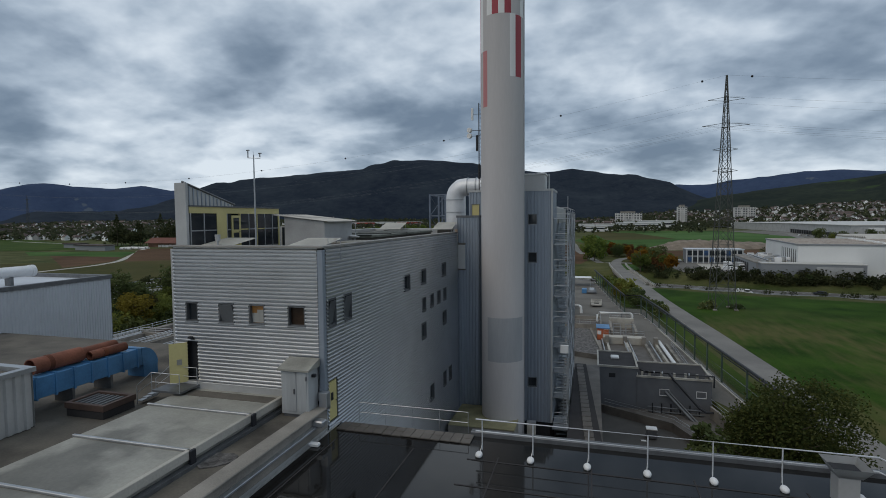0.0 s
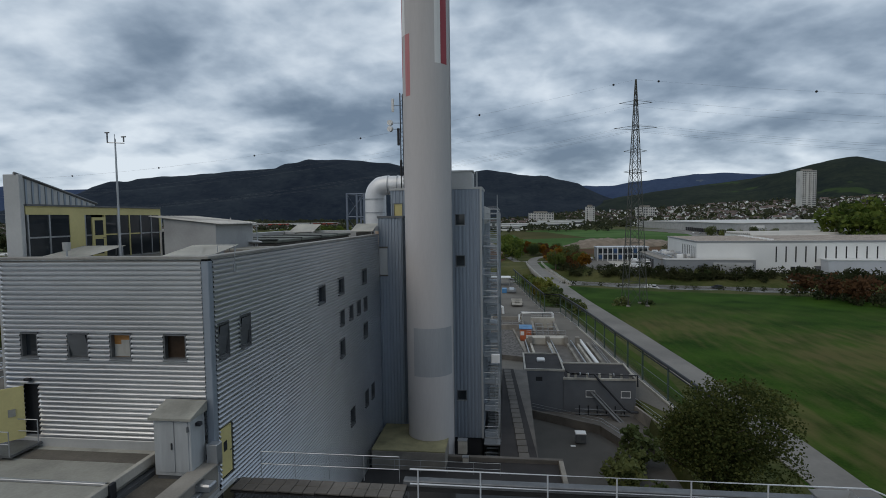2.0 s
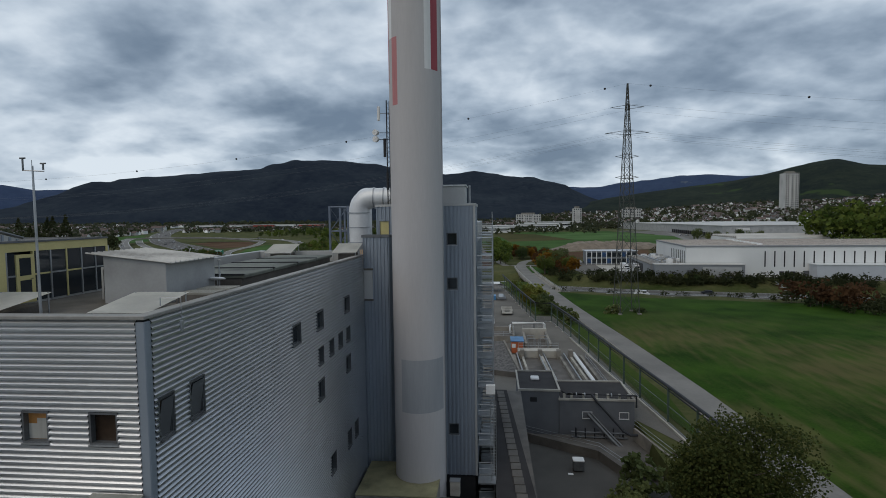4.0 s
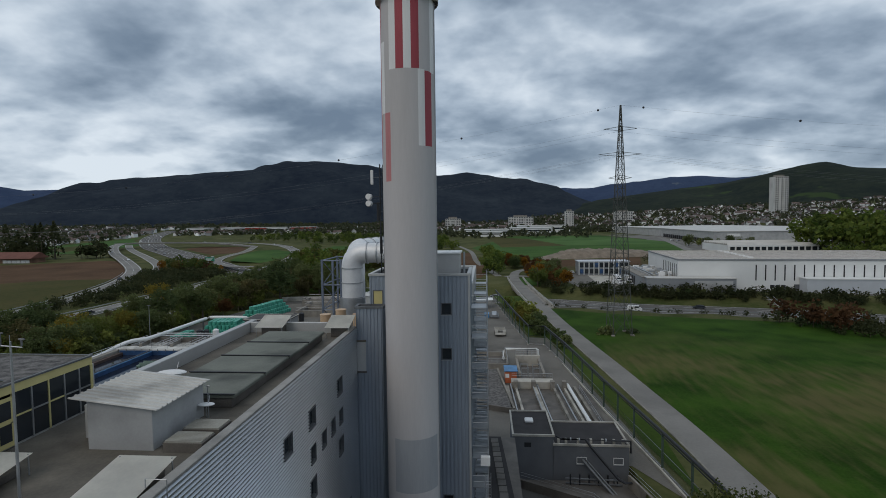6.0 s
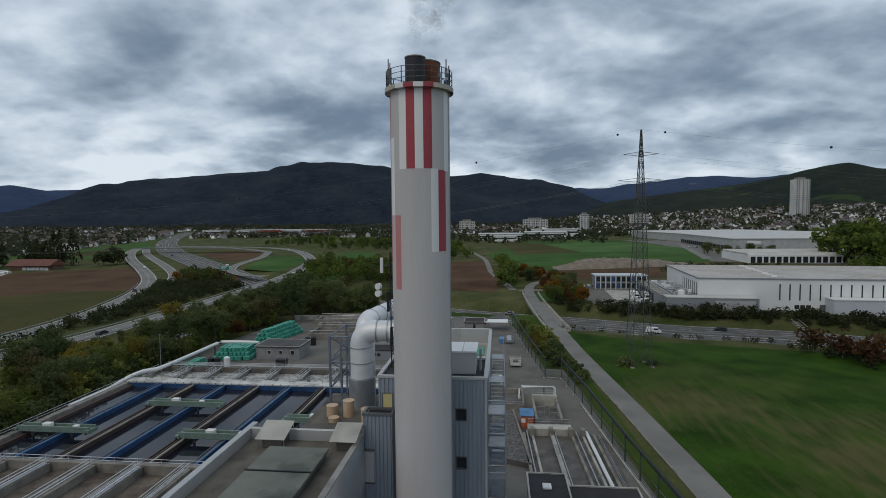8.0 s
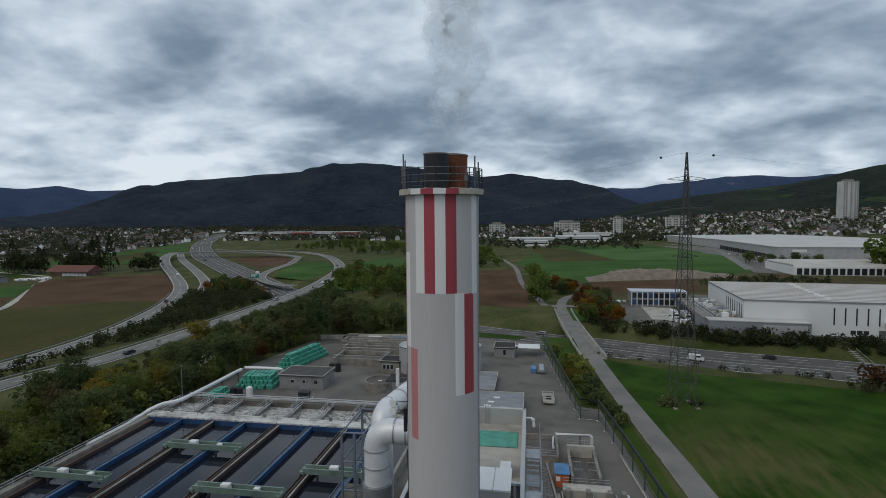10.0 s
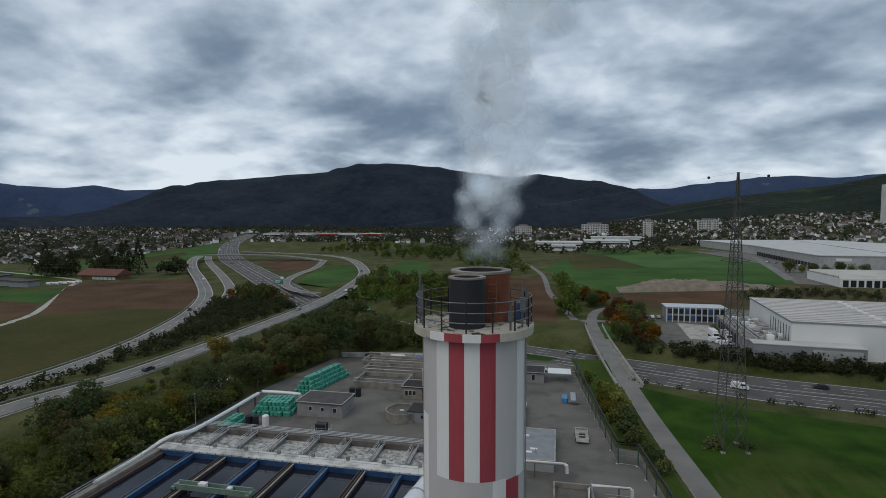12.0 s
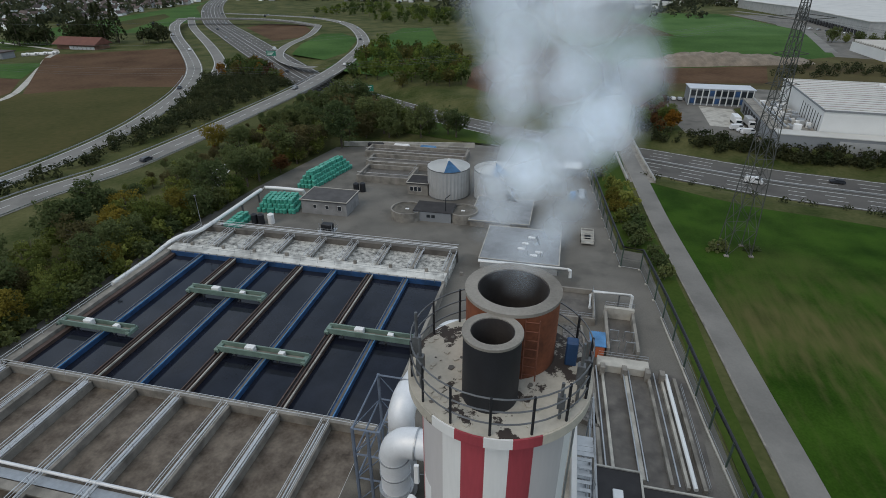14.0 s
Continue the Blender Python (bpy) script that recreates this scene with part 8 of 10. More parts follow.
def grit_channels():
    g = thing("grit_channels", (17, 52, 0), "long narrow grit channels with pale steel pipes", "basin", kind="structure")
    part("channel_floor", box(B(), 9.5, 40.0, -0.2, 24.8, 63.5, 0.1), CONC_DK, g)
    part("channel_water", box(B(), 10.9, 40.4, 0.1, 22.4, 61.8, 0.16), CONC_DK, g)
    for x, w, h, m in ((10.4, 0.5, 0.75, CONC), (12.0, 0.4, 0.7, CONC_LT), (15.6, 0.6, 0.8, CONC_LT), (19.2, 0.45, 0.75, CONC), (21.2, 0.4, 0.7, CONC_LT), (23.2, 0.5, 0.75, CONC)):
        yo = 41.0
        part("channel_wall", obox(B(), (x, yo), (x - 0.8, 62.0), w, 0.1, h), m, g)
    for x, r in ((21.9, 0.3), (20.0, 0.12), (16.1, 0.1), (15.2, 0.1), (11.0, 0.12)):
        part("channel_pipe", tube(B(), [(x, 40.6, 1.0), (x - 0.8, 62.2, 1.0)], r, 10), WSHEET if r > 0.2 else STEEL, g, "", True)
    part("cross_bridge", box(B(), 10.4, 62.0, 0.1, 18.6, 64.4, 1.5, bev=0.05), CONC_LT, g, "pale concrete cross bridge")
    for x in (11.2, 14.6, 18.2, 20.4):
        part("pier", box(B(), x - 0.4, 60.9, 0.1, x + 0.4, 62.2, 1.9, bev=0.05), CONC, g)
    part("inlet_wall", box(B(), 12.0, 66.0, 0, 12.5, 77.5, 2.0), CONC, g)
    part("inlet_wall", box(B(), 16.9, 66.0, 0, 17.4, 77.5, 2.0), CONC, g)
    part("inlet_wall", box(B(), 12.0, 77.5, 0, 17.4, 78.2, 2.6), CONC_LT, g)
    part("inlet_water", box(B(), 12.5, 64.4, 0, 16.9, 77.5, 0.3), CONC_DK, g)
    for y in (67.5, 70.5):
        for x in (13.4, 15.9):
            part("gate_frame", ringboxv(x, y, 1.6, 1.6, 2.2, 0.15), STEEL, g)
    railing(g, [(10.6, 64.3, 1.5), (18.5, 64.3, 1.5)], 1.0, 1.8, 0.03)
    railing(g, [(12.1, 78.0, 2.6), (17.3, 78.0, 2.6)], 1.0, 1.8, 0.03)
    railing(g, [(23.6, 41, 0.6), (23.0, 60, 0.6)], 1.0, 2.4, 0.03)
    c = thing("site_container", (10.6, 67.5, 0), "orange site container with a blue sheet roof", "container")
    part("container_body", box(B(), 9.3, 65.5, 0.06, 11.6, 69.3, 2.5, bev=0.04), ORANGE, c)
    part("container_roof", box(B(), 9.1, 65.3, 2.5, 11.8, 69.5, 2.62), BLUELT, c, "blue sheet roof")
    for k in range(8):
        part("roof_rib", box(B(), 9.15 + k * 0.36, 65.3, 2.62, 9.23 + k * 0.36, 69.5, 2.68), BLUELT, c)
    part("notice", box(B(), 9.35, 65.45, 1.2, 10.1, 65.5, 2.0), WHITE, c)
    v = thing("gravel_roof", (7, 60, 0), "low gravel-covered roof with a pale edge", "roof")
    part("gravel_bed", prism(B(), [(5.2, 51.2), (10.2, 49.2), (8.6, 63), (7.8, 73), (4.6, 73)], 0, 0.75), GRAVEL, v)
    part("roof_edge", obox(B(), (10.3, 49.0), (7.9, 73.2), 0.35, 0, 0.95), CONC, v)
    part("roof_edge", obox(B(), (5.1, 51.0), (10.3, 49.0), 0.35, 0, 0.95), CONC_DK, v)
    w = thing("sunken_tank", (7, 79, 0), "shallow open concrete tank with rails", "tank")
    part("tank_rim", ringbox(6.6, 80, 0, 7.6, 10.5, 0.4, 1.5), CONC, w)
    part("tank_floor", box(B(), 3.2, 75.2, 0.05, 10.0, 84.8, 0.5), CONC_DK, w)
    railing(w, [(3.2, 75.0, 1.5), (10.2, 75.0, 1.5), (10.2, 85, 1.5)], 1.0, 2.2, 0.03)
    p = thing("overhead_pipe", (14, 82, 0), "white insulated overhead pipe on two legs", "pipe")
    part("pipe_run", tube(B(), [(9.4, 78, 1.8), (9.4, 81.5, 2.4), (9.9, 82.3, 2.9), (17.0, 82.3, 2.9), (17.4, 82.3, 2.6), (17.4, 82.3, 0.0)], 0.3, 12), WSHEET, p, "", True)
    part("pipe_leg", tube(B(), [(15.0, 82.3, 0), (15.0, 82.3, 2.8)], 0.14, 8), STEEL_DK, p)
    p = thing("yard_pipe", (3.5, 88, 0), "white insulated pipe bridge by the low hall", "pipe")
    part("pipe_run", tube(B(), [(-14, 89.2, 3.2), (5.0, 89.2, 3.2), (5.5, 89.2, 3.0), (5.6, 89.2, 1.4)], 0.35, 12), WSHEET, p, "", True)
    for x in (-8, -1):
        part("pipe_leg", tube(B(), [(x, 89.2, 0), (x, 89.2, 3.1)], 0.12, 8), STEEL_DK, p)


grit_channels()


POSTG = material("dark_green_post_paint", (0.06, 0.09, 0.07), 0.5, 0.2, 0.2, 1, 9, 0.0)


def pipe_fence():
    pts = [(30.2, 14), (28.6, 30), (27.5, 39.4), (25.9, 52.5), (24.6, 66), (23.1, 80), (20.7, 98), (16.6, 98.6), (14.3, 118), (11.2, 148), (9.2, 168)]
    f = thing("pipe_fence", (24, 80, 0), "tall green-grey posts which carry a black pipe along a mesh fence", "fence")
    h = 5.0
    for r, z, m in ((0.21, h, BLACK), (0.09, h - 0.5, BLACK), (0.05, 2.4, STEEL_DK)):
        part("top_pipe", tube(B(), [(x, y, z) for x, y in pts], r, 8), m, f, "", True)
    MESH = material("fence_mesh", (0.10, 0.12, 0.10), 0.7, 0.3, 0.2, 1, 10, 0.0, alpha=0.22)
    for (x0, y0), (x1, y1) in zip(pts, pts[1:]):
        n = max(1, round(math.hypot(x1 - x0, y1 - y0) / 6.6))
        for i in range(n):
            x, y = x0 + (x1 - x0) * i / n, y0 + (y1 - y0) * i / n
            xe, ye = x0 + (x1 - x0) * (i + 1) / n, y0 + (y1 - y0) * (i + 1) / n
            part("fence_post", box(B(), x - 0.12, y - 0.12, 0.0, x + 0.12, y + 0.12, h), POSTG, f)
            part("post_foot", box(B(), x - 0.45, y - 0.3, 0.0, x + 0.1, y + 0.3, 0.22, bev=0.04), CONC_LT, f)
            bm = B()
            bm.faces.new([bm.verts.new(q) for q in ((x, y, 0.15), (xe, ye, 0.15), (xe, ye, 2.0), (x, y, 2.0))])
            bmesh.ops.solidify(bm, geom=bm.faces[:], thickness=0.01)
            part("mesh_panel", bm, MESH, f)
            part("bottom_rail", tube(B(), [(x, y, 0.25), (xe, ye, 0.25)], 0.035, 5), STEEL, f)
    part("kerb", ribbon(B(), [Vector((x - 0.4, y, 0.3)) for x, y in pts[:6]], 0.25, 0.0, thick=0.3), CONC_LT, f)


pipe_fence()
# ---- trees ----
def clump_quads(bm, c, r, n, s, rng, mi=0):
    """Leaf-clump faces scattered in a ball, each turned its own way."""
    for _ in range(n):
        d = Vector((rng.gauss(0, 1), rng.gauss(0, 1), rng.gauss(0, 0.8)))
        d = d.normalized() * r * rng.random() ** 0.4
        a = Vector((rng.gauss(0, 1), rng.gauss(0, 1), rng.gauss(0, 0.6))).normalized()
        b = a.cross(Vector((rng.gauss(0, 1), rng.gauss(0, 1), rng.gauss(0, 1)))).normalized()
        p, k = Vector(c) + d, s * rng.uniform(0.6, 1.25)
        f = bm.faces.new([bm.verts.new(p + a * x * k + b * y * k) for x, y in ((-1, -0.2), (0.1, -0.8), (0.9, 0.1), (-0.1, 0.8))])
        f.material_index = mi


def make_tree(name, seed, h, r, mat, clumps, per, leaf, label, low=0.12, conifer=False):
    rng = random.Random(seed)
    t = thing(name, (0, 0, 0), label, "tree" if h > 3.5 else "bush")
    bm = B()
    tube(bm, [(0, 0, -0.3), (rng.uniform(-0.1, 0.1) * h * 0.1, 0, h * 0.3), (rng.uniform(-0.1, 0.1) * h * 0.2, rng.uniform(-0.1, 0.1) * h * 0.2, h * 0.8)], [h * 0.028, h * 0.02, h * 0.005], 7)
    for k in range(7):
        a, z = rng.uniform(0, 6.28), h * rng.uniform(0.2, 0.6)
        tube(bm, [(0, 0, z), (math.cos(a) * r * 0.4, math.sin(a) * r * 0.4, z + h * 0.12), (math.cos(a) * r * 0.8, math.sin(a) * r * 0.8, z + h * 0.22)], [h * 0.011, h * 0.007, h * 0.002], 5)
    part("trunk", bm, BARK, t)
    bm = B()
    lobes = [(Vector((rng.uniform(-0.5, 0.5) * r, rng.uniform(-0.5, 0.5) * r, h * rng.uniform(0.35 if low > 0.05 else 0.16, 0.78))), r * rng.uniform(0.4, 0.68)) for _ in range(7 if low > 0.05 else 12)]
    for k in range(clumps):
        if conifer:
            f = rng.random() ** 0.8
            a, rr = rng.uniform(0, 6.28), r * (1 - f) * rng.uniform(0.5, 1.0)
            c = (math.cos(a) * rr, math.sin(a) * rr, h * (low + (1 - low) * f))
        else:
            o, lr = rng.choice(lobes)
            d = Vector((rng.gauss(0, 1), rng.gauss(0, 1), rng.gauss(0, 1))).normalized() * lr * rng.uniform(0.65, 1.05)
            c = o + d
            c.z = max(h * low, c.z)
        clump_quads(bm, c, r * 0.16, per, leaf, rng)
    part("crown", bm, mat, t)
    return t


KINDS = {
    "g1": ("broadleaf_tree", 1, 9.5, 4.2, LEAF_G, 240, 13, 0.23, "dull green broadleaf tree in early autumn"),
    "g2": ("broadleaf_tree", 2, 8.0, 4.6, LEAF_G, 240, 13, 0.23, "wide green broadleaf tree in early autumn"),
    "d1": ("broadleaf_tree", 3, 10.5, 4.0, LEAF_D, 240, 13, 0.23, "dark green broadleaf tree"),
    "d2": ("broadleaf_tree", 4, 7.0, 4.0, LEAF_D, 240, 13, 0.23, "dark round-crowned broadleaf tree"),
    "y1": ("broadleaf_tree", 5, 8.5, 4.0, LEAF_Y, 240, 13, 0.23, "yellowing broadleaf tree in autumn"),
    "r1": ("broadleaf_tree", 6, 7.5, 3.8, LEAF_R, 240, 13, 0.23, "rust-red broadleaf tree in autumn"),
    "o1": ("broadleaf_tree", 7, 7.0, 3.2, LEAF_O, 160, 10, 0.34, "small orange tree in autumn"),
    "m1": ("broadleaf_tree", 12, 9.0, 4.3, LEAF_M, 240, 13, 0.23, "olive-brown broadleaf tree turning in autumn"),
    "b1": ("shrub", 8, 3.0, 2.4, LEAF_D, 60, 8, 0.32, "dark green low dense shrub", 0.06),
    "b2": ("shrub", 9, 3.4, 2.4, LEAF_G, 60, 8, 0.32, "dull green low dense shrub", 0.05),
    "b3": ("shrub", 10, 2.8, 2.2, LEAF_R, 60, 8, 0.32, "rust-brown low autumn shrub", 0.05),
    "c1": ("conifer_tree", 11, 14.0, 3.4, LEAF_D, 130, 8, 0.5, "dark upright conifer beside fields", 0.06, True),
}
USED = {}


def plant(kind, x, y, z=None, turn=0.0, size=1.0):
    f = math.sin(x * 12.9 + y * 78.2) * 437.5
    m = pose(x, y, ground_z(x, y) if z is None else z, 0, 0, turn) @ Matrix.Scale(size * (0.88 + 0.5 * (f - math.floor(f))), 4)
    if kind not in USED:
        USED[kind] = make_tree(*KINDS[kind])
        USED[kind].matrix_basis = m
        return USED[kind]
    return copy_thing(USED[kind], m)


def clear_of_roads(x, y, gap):
    for line, w in ((MW_CORE, 17), (SLIP_A[::3], 6), (SLIP_B[::3], 6.5), (SLIP_C[::3], 4), (SLIP_D[::3], 5), (PATHLINE[::3], 4), (SERVICE[::2], 2.5)):
        if near_line(x, y, line)[0] < w + gap:
            return False
    return True


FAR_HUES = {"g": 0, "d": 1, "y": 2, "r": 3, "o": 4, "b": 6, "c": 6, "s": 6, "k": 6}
FAR_SIZE = {"g": (9.0, 4.4), "d": (9.0, 4.0), "y": (8.5, 4.0), "r": (7.5, 3.8), "o": (7, 3.3), "b": (3.4, 2.6), "c": (14, 3.4), "k": (9.5, 4.4), "s": (1.0, 1.3)}
FAR_V, FAR_F, FAR_M = [], [], []


def far_tree(kind, x, y, z, rng, tall=1.0):
    """One tree of the joined far woods: a short trunk and a lobed crown of loose leaf clumps."""
    h, r = FAR_SIZE[kind[0]]
    s = rng.uniform(0.85, 1.4) * tall
    h, r = h * s, r * s
    n = {"b": 90, "s": 40}.get(kind[0], 180)
    g = np.random.default_rng(int(abs(x * 131 + y * 17)) + 5)
    lob = np.stack([g.uniform(-0.55, 0.55, 6) * r, g.uniform(-0.55, 0.55, 6) * r, g.uniform(0.32, 0.78, 6) * h], 1)
    lr = g.uniform(0.4, 0.65, 6) * r
    pick = g.integers(0, 6, n)
    d = g.normal(size=(n, 3))
    d /= np.linalg.norm(d, axis=1)[:, None]
    c = lob[pick] + d * (lr[pick] * g.uniform(0.6, 1.05, n))[:, None]
    if kind[0] == "c":
        f = g.random(n) ** 0.8
        a = g.uniform(0, 6.283, n)
        c = np.stack([np.cos(a) * r * (1 - f), np.sin(a) * r * (1 - f), h * (0.06 + 0.94 * f)], 1)
    c[:, 2] = np.maximum(c[:, 2], 0.08 * h)
    a = g.normal(size=(n, 3))
    a /= np.linalg.norm(a, axis=1)[:, None]
    b = np.cross(a, g.normal(size=(n, 3)))
    b /= np.linalg.norm(b, axis=1)[:, None]
    k = (g.uniform(0.6, 1.2, n) * r * 0.16)[:, None]
    quad_v = np.stack([c - a * k, c - b * k * 0.8, c + a * k, c + b * k * 0.8], 1).reshape(-1, 3) + np.array([x, y, z])
    base = FAR_BASE[0]
    FAR_V.append(quad_v)
    FAR_F.append(np.arange(n * 4).reshape(-1, 4) + base)
    FAR_M.append(np.full(n, FAR_HUES[kind[0]]))
    w = h * 0.025
    tr = np.array([(x - w, y, z - 0.3), (x + w, y, z - 0.3), (x, y, z + h * 0.6), (x, y - w, z - 0.3), (x, y + w, z - 0.3), (x, y, z + h * 0.6)])
    tr = np.concatenate([tr[:3], tr[2:3], tr[3:], tr[5:6]])
    FAR_V.append(tr)
    FAR_F.append(np.arange(8).reshape(-1, 4) + base + n * 4)
    FAR_M.append(np.full(2, 5))
    FAR_BASE[0] = base + n * 4 + 8


FAR_BASE = [0]


def far_woods():
    v, f = np.concatenate(FAR_V), np.concatenate(FAR_F)
    me = bpy.data.meshes.new("far_woods")
    me.from_pydata(v.tolist(), [], f.tolist())
    for nm, a, b in (("green", (0.050, 0.090, 0.016), (0.175, 0.205, 0.042)), ("dark", (0.031, 0.058, 0.016), (0.105, 0.13, 0.035)), ("yellow", (0.06, 0.066, 0.018), (0.135, 0.115, 0.03)), ("rust", (0.062, 0.034, 0.018), (0.13, 0.066, 0.03)), ("orange", (0.15, 0.07, 0.012), (0.28, 0.14, 0.02))):
        me.materials.append(leaf_material("far_%s_leaves" % nm, a, b, 0.2, True))
    me.materials.append(BARK)
    # shade is put into this darker leaf copy for hedges, shrubs and conifers
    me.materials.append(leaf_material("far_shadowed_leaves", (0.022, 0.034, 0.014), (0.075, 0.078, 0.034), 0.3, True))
    me.polygons.foreach_set("material_index", np.concatenate(FAR_M).astype(np.int32))
    tagged(new("far_woods", me), "belts of green and rust autumn trees along roads", "woods", "", "stuff")


def wood(poly, spacing, kinds, seed, gap=3.0, far=True, size=1.0, tall=1.0):
    """Trees at uneven spacing inside a patch of the plan."""
    rng = random.Random(seed)
    xs, ys = [p[0] for p in poly], [p[1] for p in poly]

    def inside(x, y):
        c = False
        for (x0, y0), (x1, y1) in zip(poly, poly[1:] + poly[:1]):
            if (y0 > y) != (y1 > y) and x < (x1 - x0) * (y - y0) / (y1 - y0) + x0:
                c = not c
        return c
    y = min(ys)
    while y < max(ys):
        x = min(xs)
        while x < max(xs):
            px, py = x + rng.uniform(-0.4, 0.4) * spacing, y + rng.uniform(-0.4, 0.4) * spacing
            if inside(px, py) and clear_of_roads(px, py, gap):
                if far:
                    far_tree(rng.choice(kinds), px, py, ground_z(px, py), rng, tall)
                else:
                    plant(rng.choice(kinds), px, py, None, rng.uniform(0, 360), size(px, py) if callable(size) else size)
            x += spacing
        y += spacing


def belt_size(x, y):
    """The belt beside the slip road drops from tall trees to cut shrubs at its kerb."""
    edge = 141 if y < 100 else 133
    return max(0.25, min(0.92, (edge + x) / 34))


wood([(-94, -40), (-93, 46), (-122, 52), (-122, -40)], 6.4, ["g1", "g2", "y1", "g1", "g2", "y1", "d1", "m1"], 20, 0.5, False, belt_size)
wood([(-93, 46), (-93.1, 83.1), (-95.3, 99.1), (-106.3, 107.1), (-118.1, 98.9), (-122, 60), (-122, 52)], 6.4, ["g1", "g2", "y1", "m1", "g2", "g1", "d1", "d2"], 21, 0.5, False, belt_size)
wood([(-90.3, 99.2), (-87.6, 124.6), (-81.1, 170.7), (-96.5, 186.8), (-127.9, 205.9), (-131.2, 113.8), (-108.4, 111.1)], 6.6, ["g1", "d1", "m1", "g2", "d1", "d2", "r1"], 22, 1.5, False, belt_size)
wood([(-81.2, 176.8), (-36.6, 187.9), (-61.3, 210.2), (-97.2, 237.6), (-129, 265.1), (-129.9, 205.8), (-97.5, 186.8)], 7.0, ["g1", "d1", "m1", "d2", "d1"], 23, 1.0, False, belt_size)
wood([(-157, -100), (-160, -100), (-160.4, 138.7), (-169.3, 189.7), (-192.3, 240.8), (-221.5, 290.2), (-153.7, 289.7), (-148.7, 246.9), (-148.5, 190), (-151.6, 149)], 4.6, ["b1", "b2", "b1", "b3", "b3", "b2", "b1", "b3", "b1"], 24, 0.6)
wood([(-215.3, 282), (-153.5, 281.3), (-161.8, 308.9), (-203, 347.2)], 6.5, ["o1", "y1", "r1", "o1", "d2", "b3"], 25, 1.5)
wood([(-128.5, 304.7), (-153.5, 323.8), (-162.2, 401.6), (-141.9, 421.5), (-97.1, 383.8), (-72.3, 305.9), (-68.1, 272.7)], 11.0, ["g1", "g2", "d1", "d2", "y1"], 26, 3.0)
wood([(-66, 276.9), (-56.9, 290.8), (-63.7, 350.6), (-91.8, 403.6), (-102.6, 344.6)], 7.5, ["g1", "y1", "d1", "g2"], 27, 3.0)
wood([(3.4, 261.9), (15.8, 268.6), (16.9, 338.5), (8.8, 427.5), (-1.4, 436.9), (7.7, 338.2)], 8.0, ["g1", "g2", "d1", "g2"], 28, 2.0)
wood([(29, 218.5), (43.5, 212.6), (45.7, 246.3), (47.9, 269.6), (39.7, 299.2), (21, 353.6), (16.9, 328.6), (28.2, 282.8)], 6.5, ["r1", "r1", "d2", "b3", "o1", "g1"], 29, 2.0, False)
rng_h = random.Random(30)
HEDGE_K = [k for k in range(len(MOTORWAY) - 2) if 30 < MOTORWAY[k].x < 250]
for q in range(330):
    k = rng_h.choice(HEDGE_K)
    a, b = MOTORWAY[k], MOTORWAY[k + 1]
    if not 30 < a.x < 250:
        continue
    d = (b - a).normalized()
    off = -rng_h.uniform(20.5, 28.0)
    p = a + (b - a) * rng_h.random() + Vector((-d.y, d.x, 0)) * off
    if p.y < a.y:
        p = a + (b - a) * rng_h.random() + Vector((d.y, -d.x, 0)) * off
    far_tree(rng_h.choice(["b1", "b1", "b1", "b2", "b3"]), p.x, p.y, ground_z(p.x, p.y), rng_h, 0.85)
    if q % 5 == 0 and a.x > 36:
        p = a + Vector((d.y, -d.x, 0)) * 27.5
        p = p if p.y < a.y else a - Vector((d.y, -d.x, 0)) * 27.5
        p.x += rng_h.uniform(-3, 3)
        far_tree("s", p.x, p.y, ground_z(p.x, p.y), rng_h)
wood([(237.8, 346.2), (350.9, 276.4), (450, 353.4), (350.1, 442.1)], 11.0, ["g1", "g2", "d1"], 32, 3.0)
wood([(-449, 363), (-425, 381), (-437, 397), (-461, 380)], 8.0, ["k1", "c1", "k1"], 33, 1.0, tall=1.7)
wood([(-417, 387), (-373, 392), (-380, 410), (-422, 405)], 7.0, ["c1", "k1", "c1", "k1"], 34, 1.0, tall=1.75)
wood([(-352, 398), (-337, 408), (-343, 424), (-360, 414)], 7.0, ["k1", "k1"], 35, 1.0, tall=1.4)
wood([(-227.6, 607.7), (-100.1, 558.2), (-60.9, 444.1), (-19.8, 465.4), (-39.2, 638.1), (-195.9, 738.1)], 17.0, ["g1", "d1", "d2", "g2"], 36, 4.0)
wood([(-323.2, 677.3), (-246.4, 644), (-195.5, 756.2), (-319.2, 822.5)], 19.0, ["g1", "d1", "d2"], 37, 4.0)
wood([(92.3, 133.6), (103.3, 109.1), (138.2, 98.4), (164.2, 100.8), (154.2, 116.1), (112.9, 129.9)], 3.4, ["b1", "r1", "b2", "b3", "b1", "b1", "b3"], 41, 1.0, tall=0.8)
wood([(128.2, 376.8), (180.2, 399.0), (212.5, 376.8), (202.2, 357.2), (159.5, 360.4), (115.9, 337.5)], 8.0, ["b1", "b3", "b1"], 53, 1.0)
rng_t = random.Random(52)
for k in range(27):
    far_tree(("g1", "d1", "g2")[k % 3], 272 + (k % 9) * 9 + rng_t.uniform(-4, 4), 402 - (k % 9) * 5 + (k // 9) * 16 + rng_t.uniform(-5, 5), 0.8 + (k // 9) * 4, rng_t, 2.5)
far_woods()
for k in range(7):
    plant("g2" if k % 2 else "d2", 210 + k * 9.8, 514 + k * -0.2, None, k * 50, 1.2)
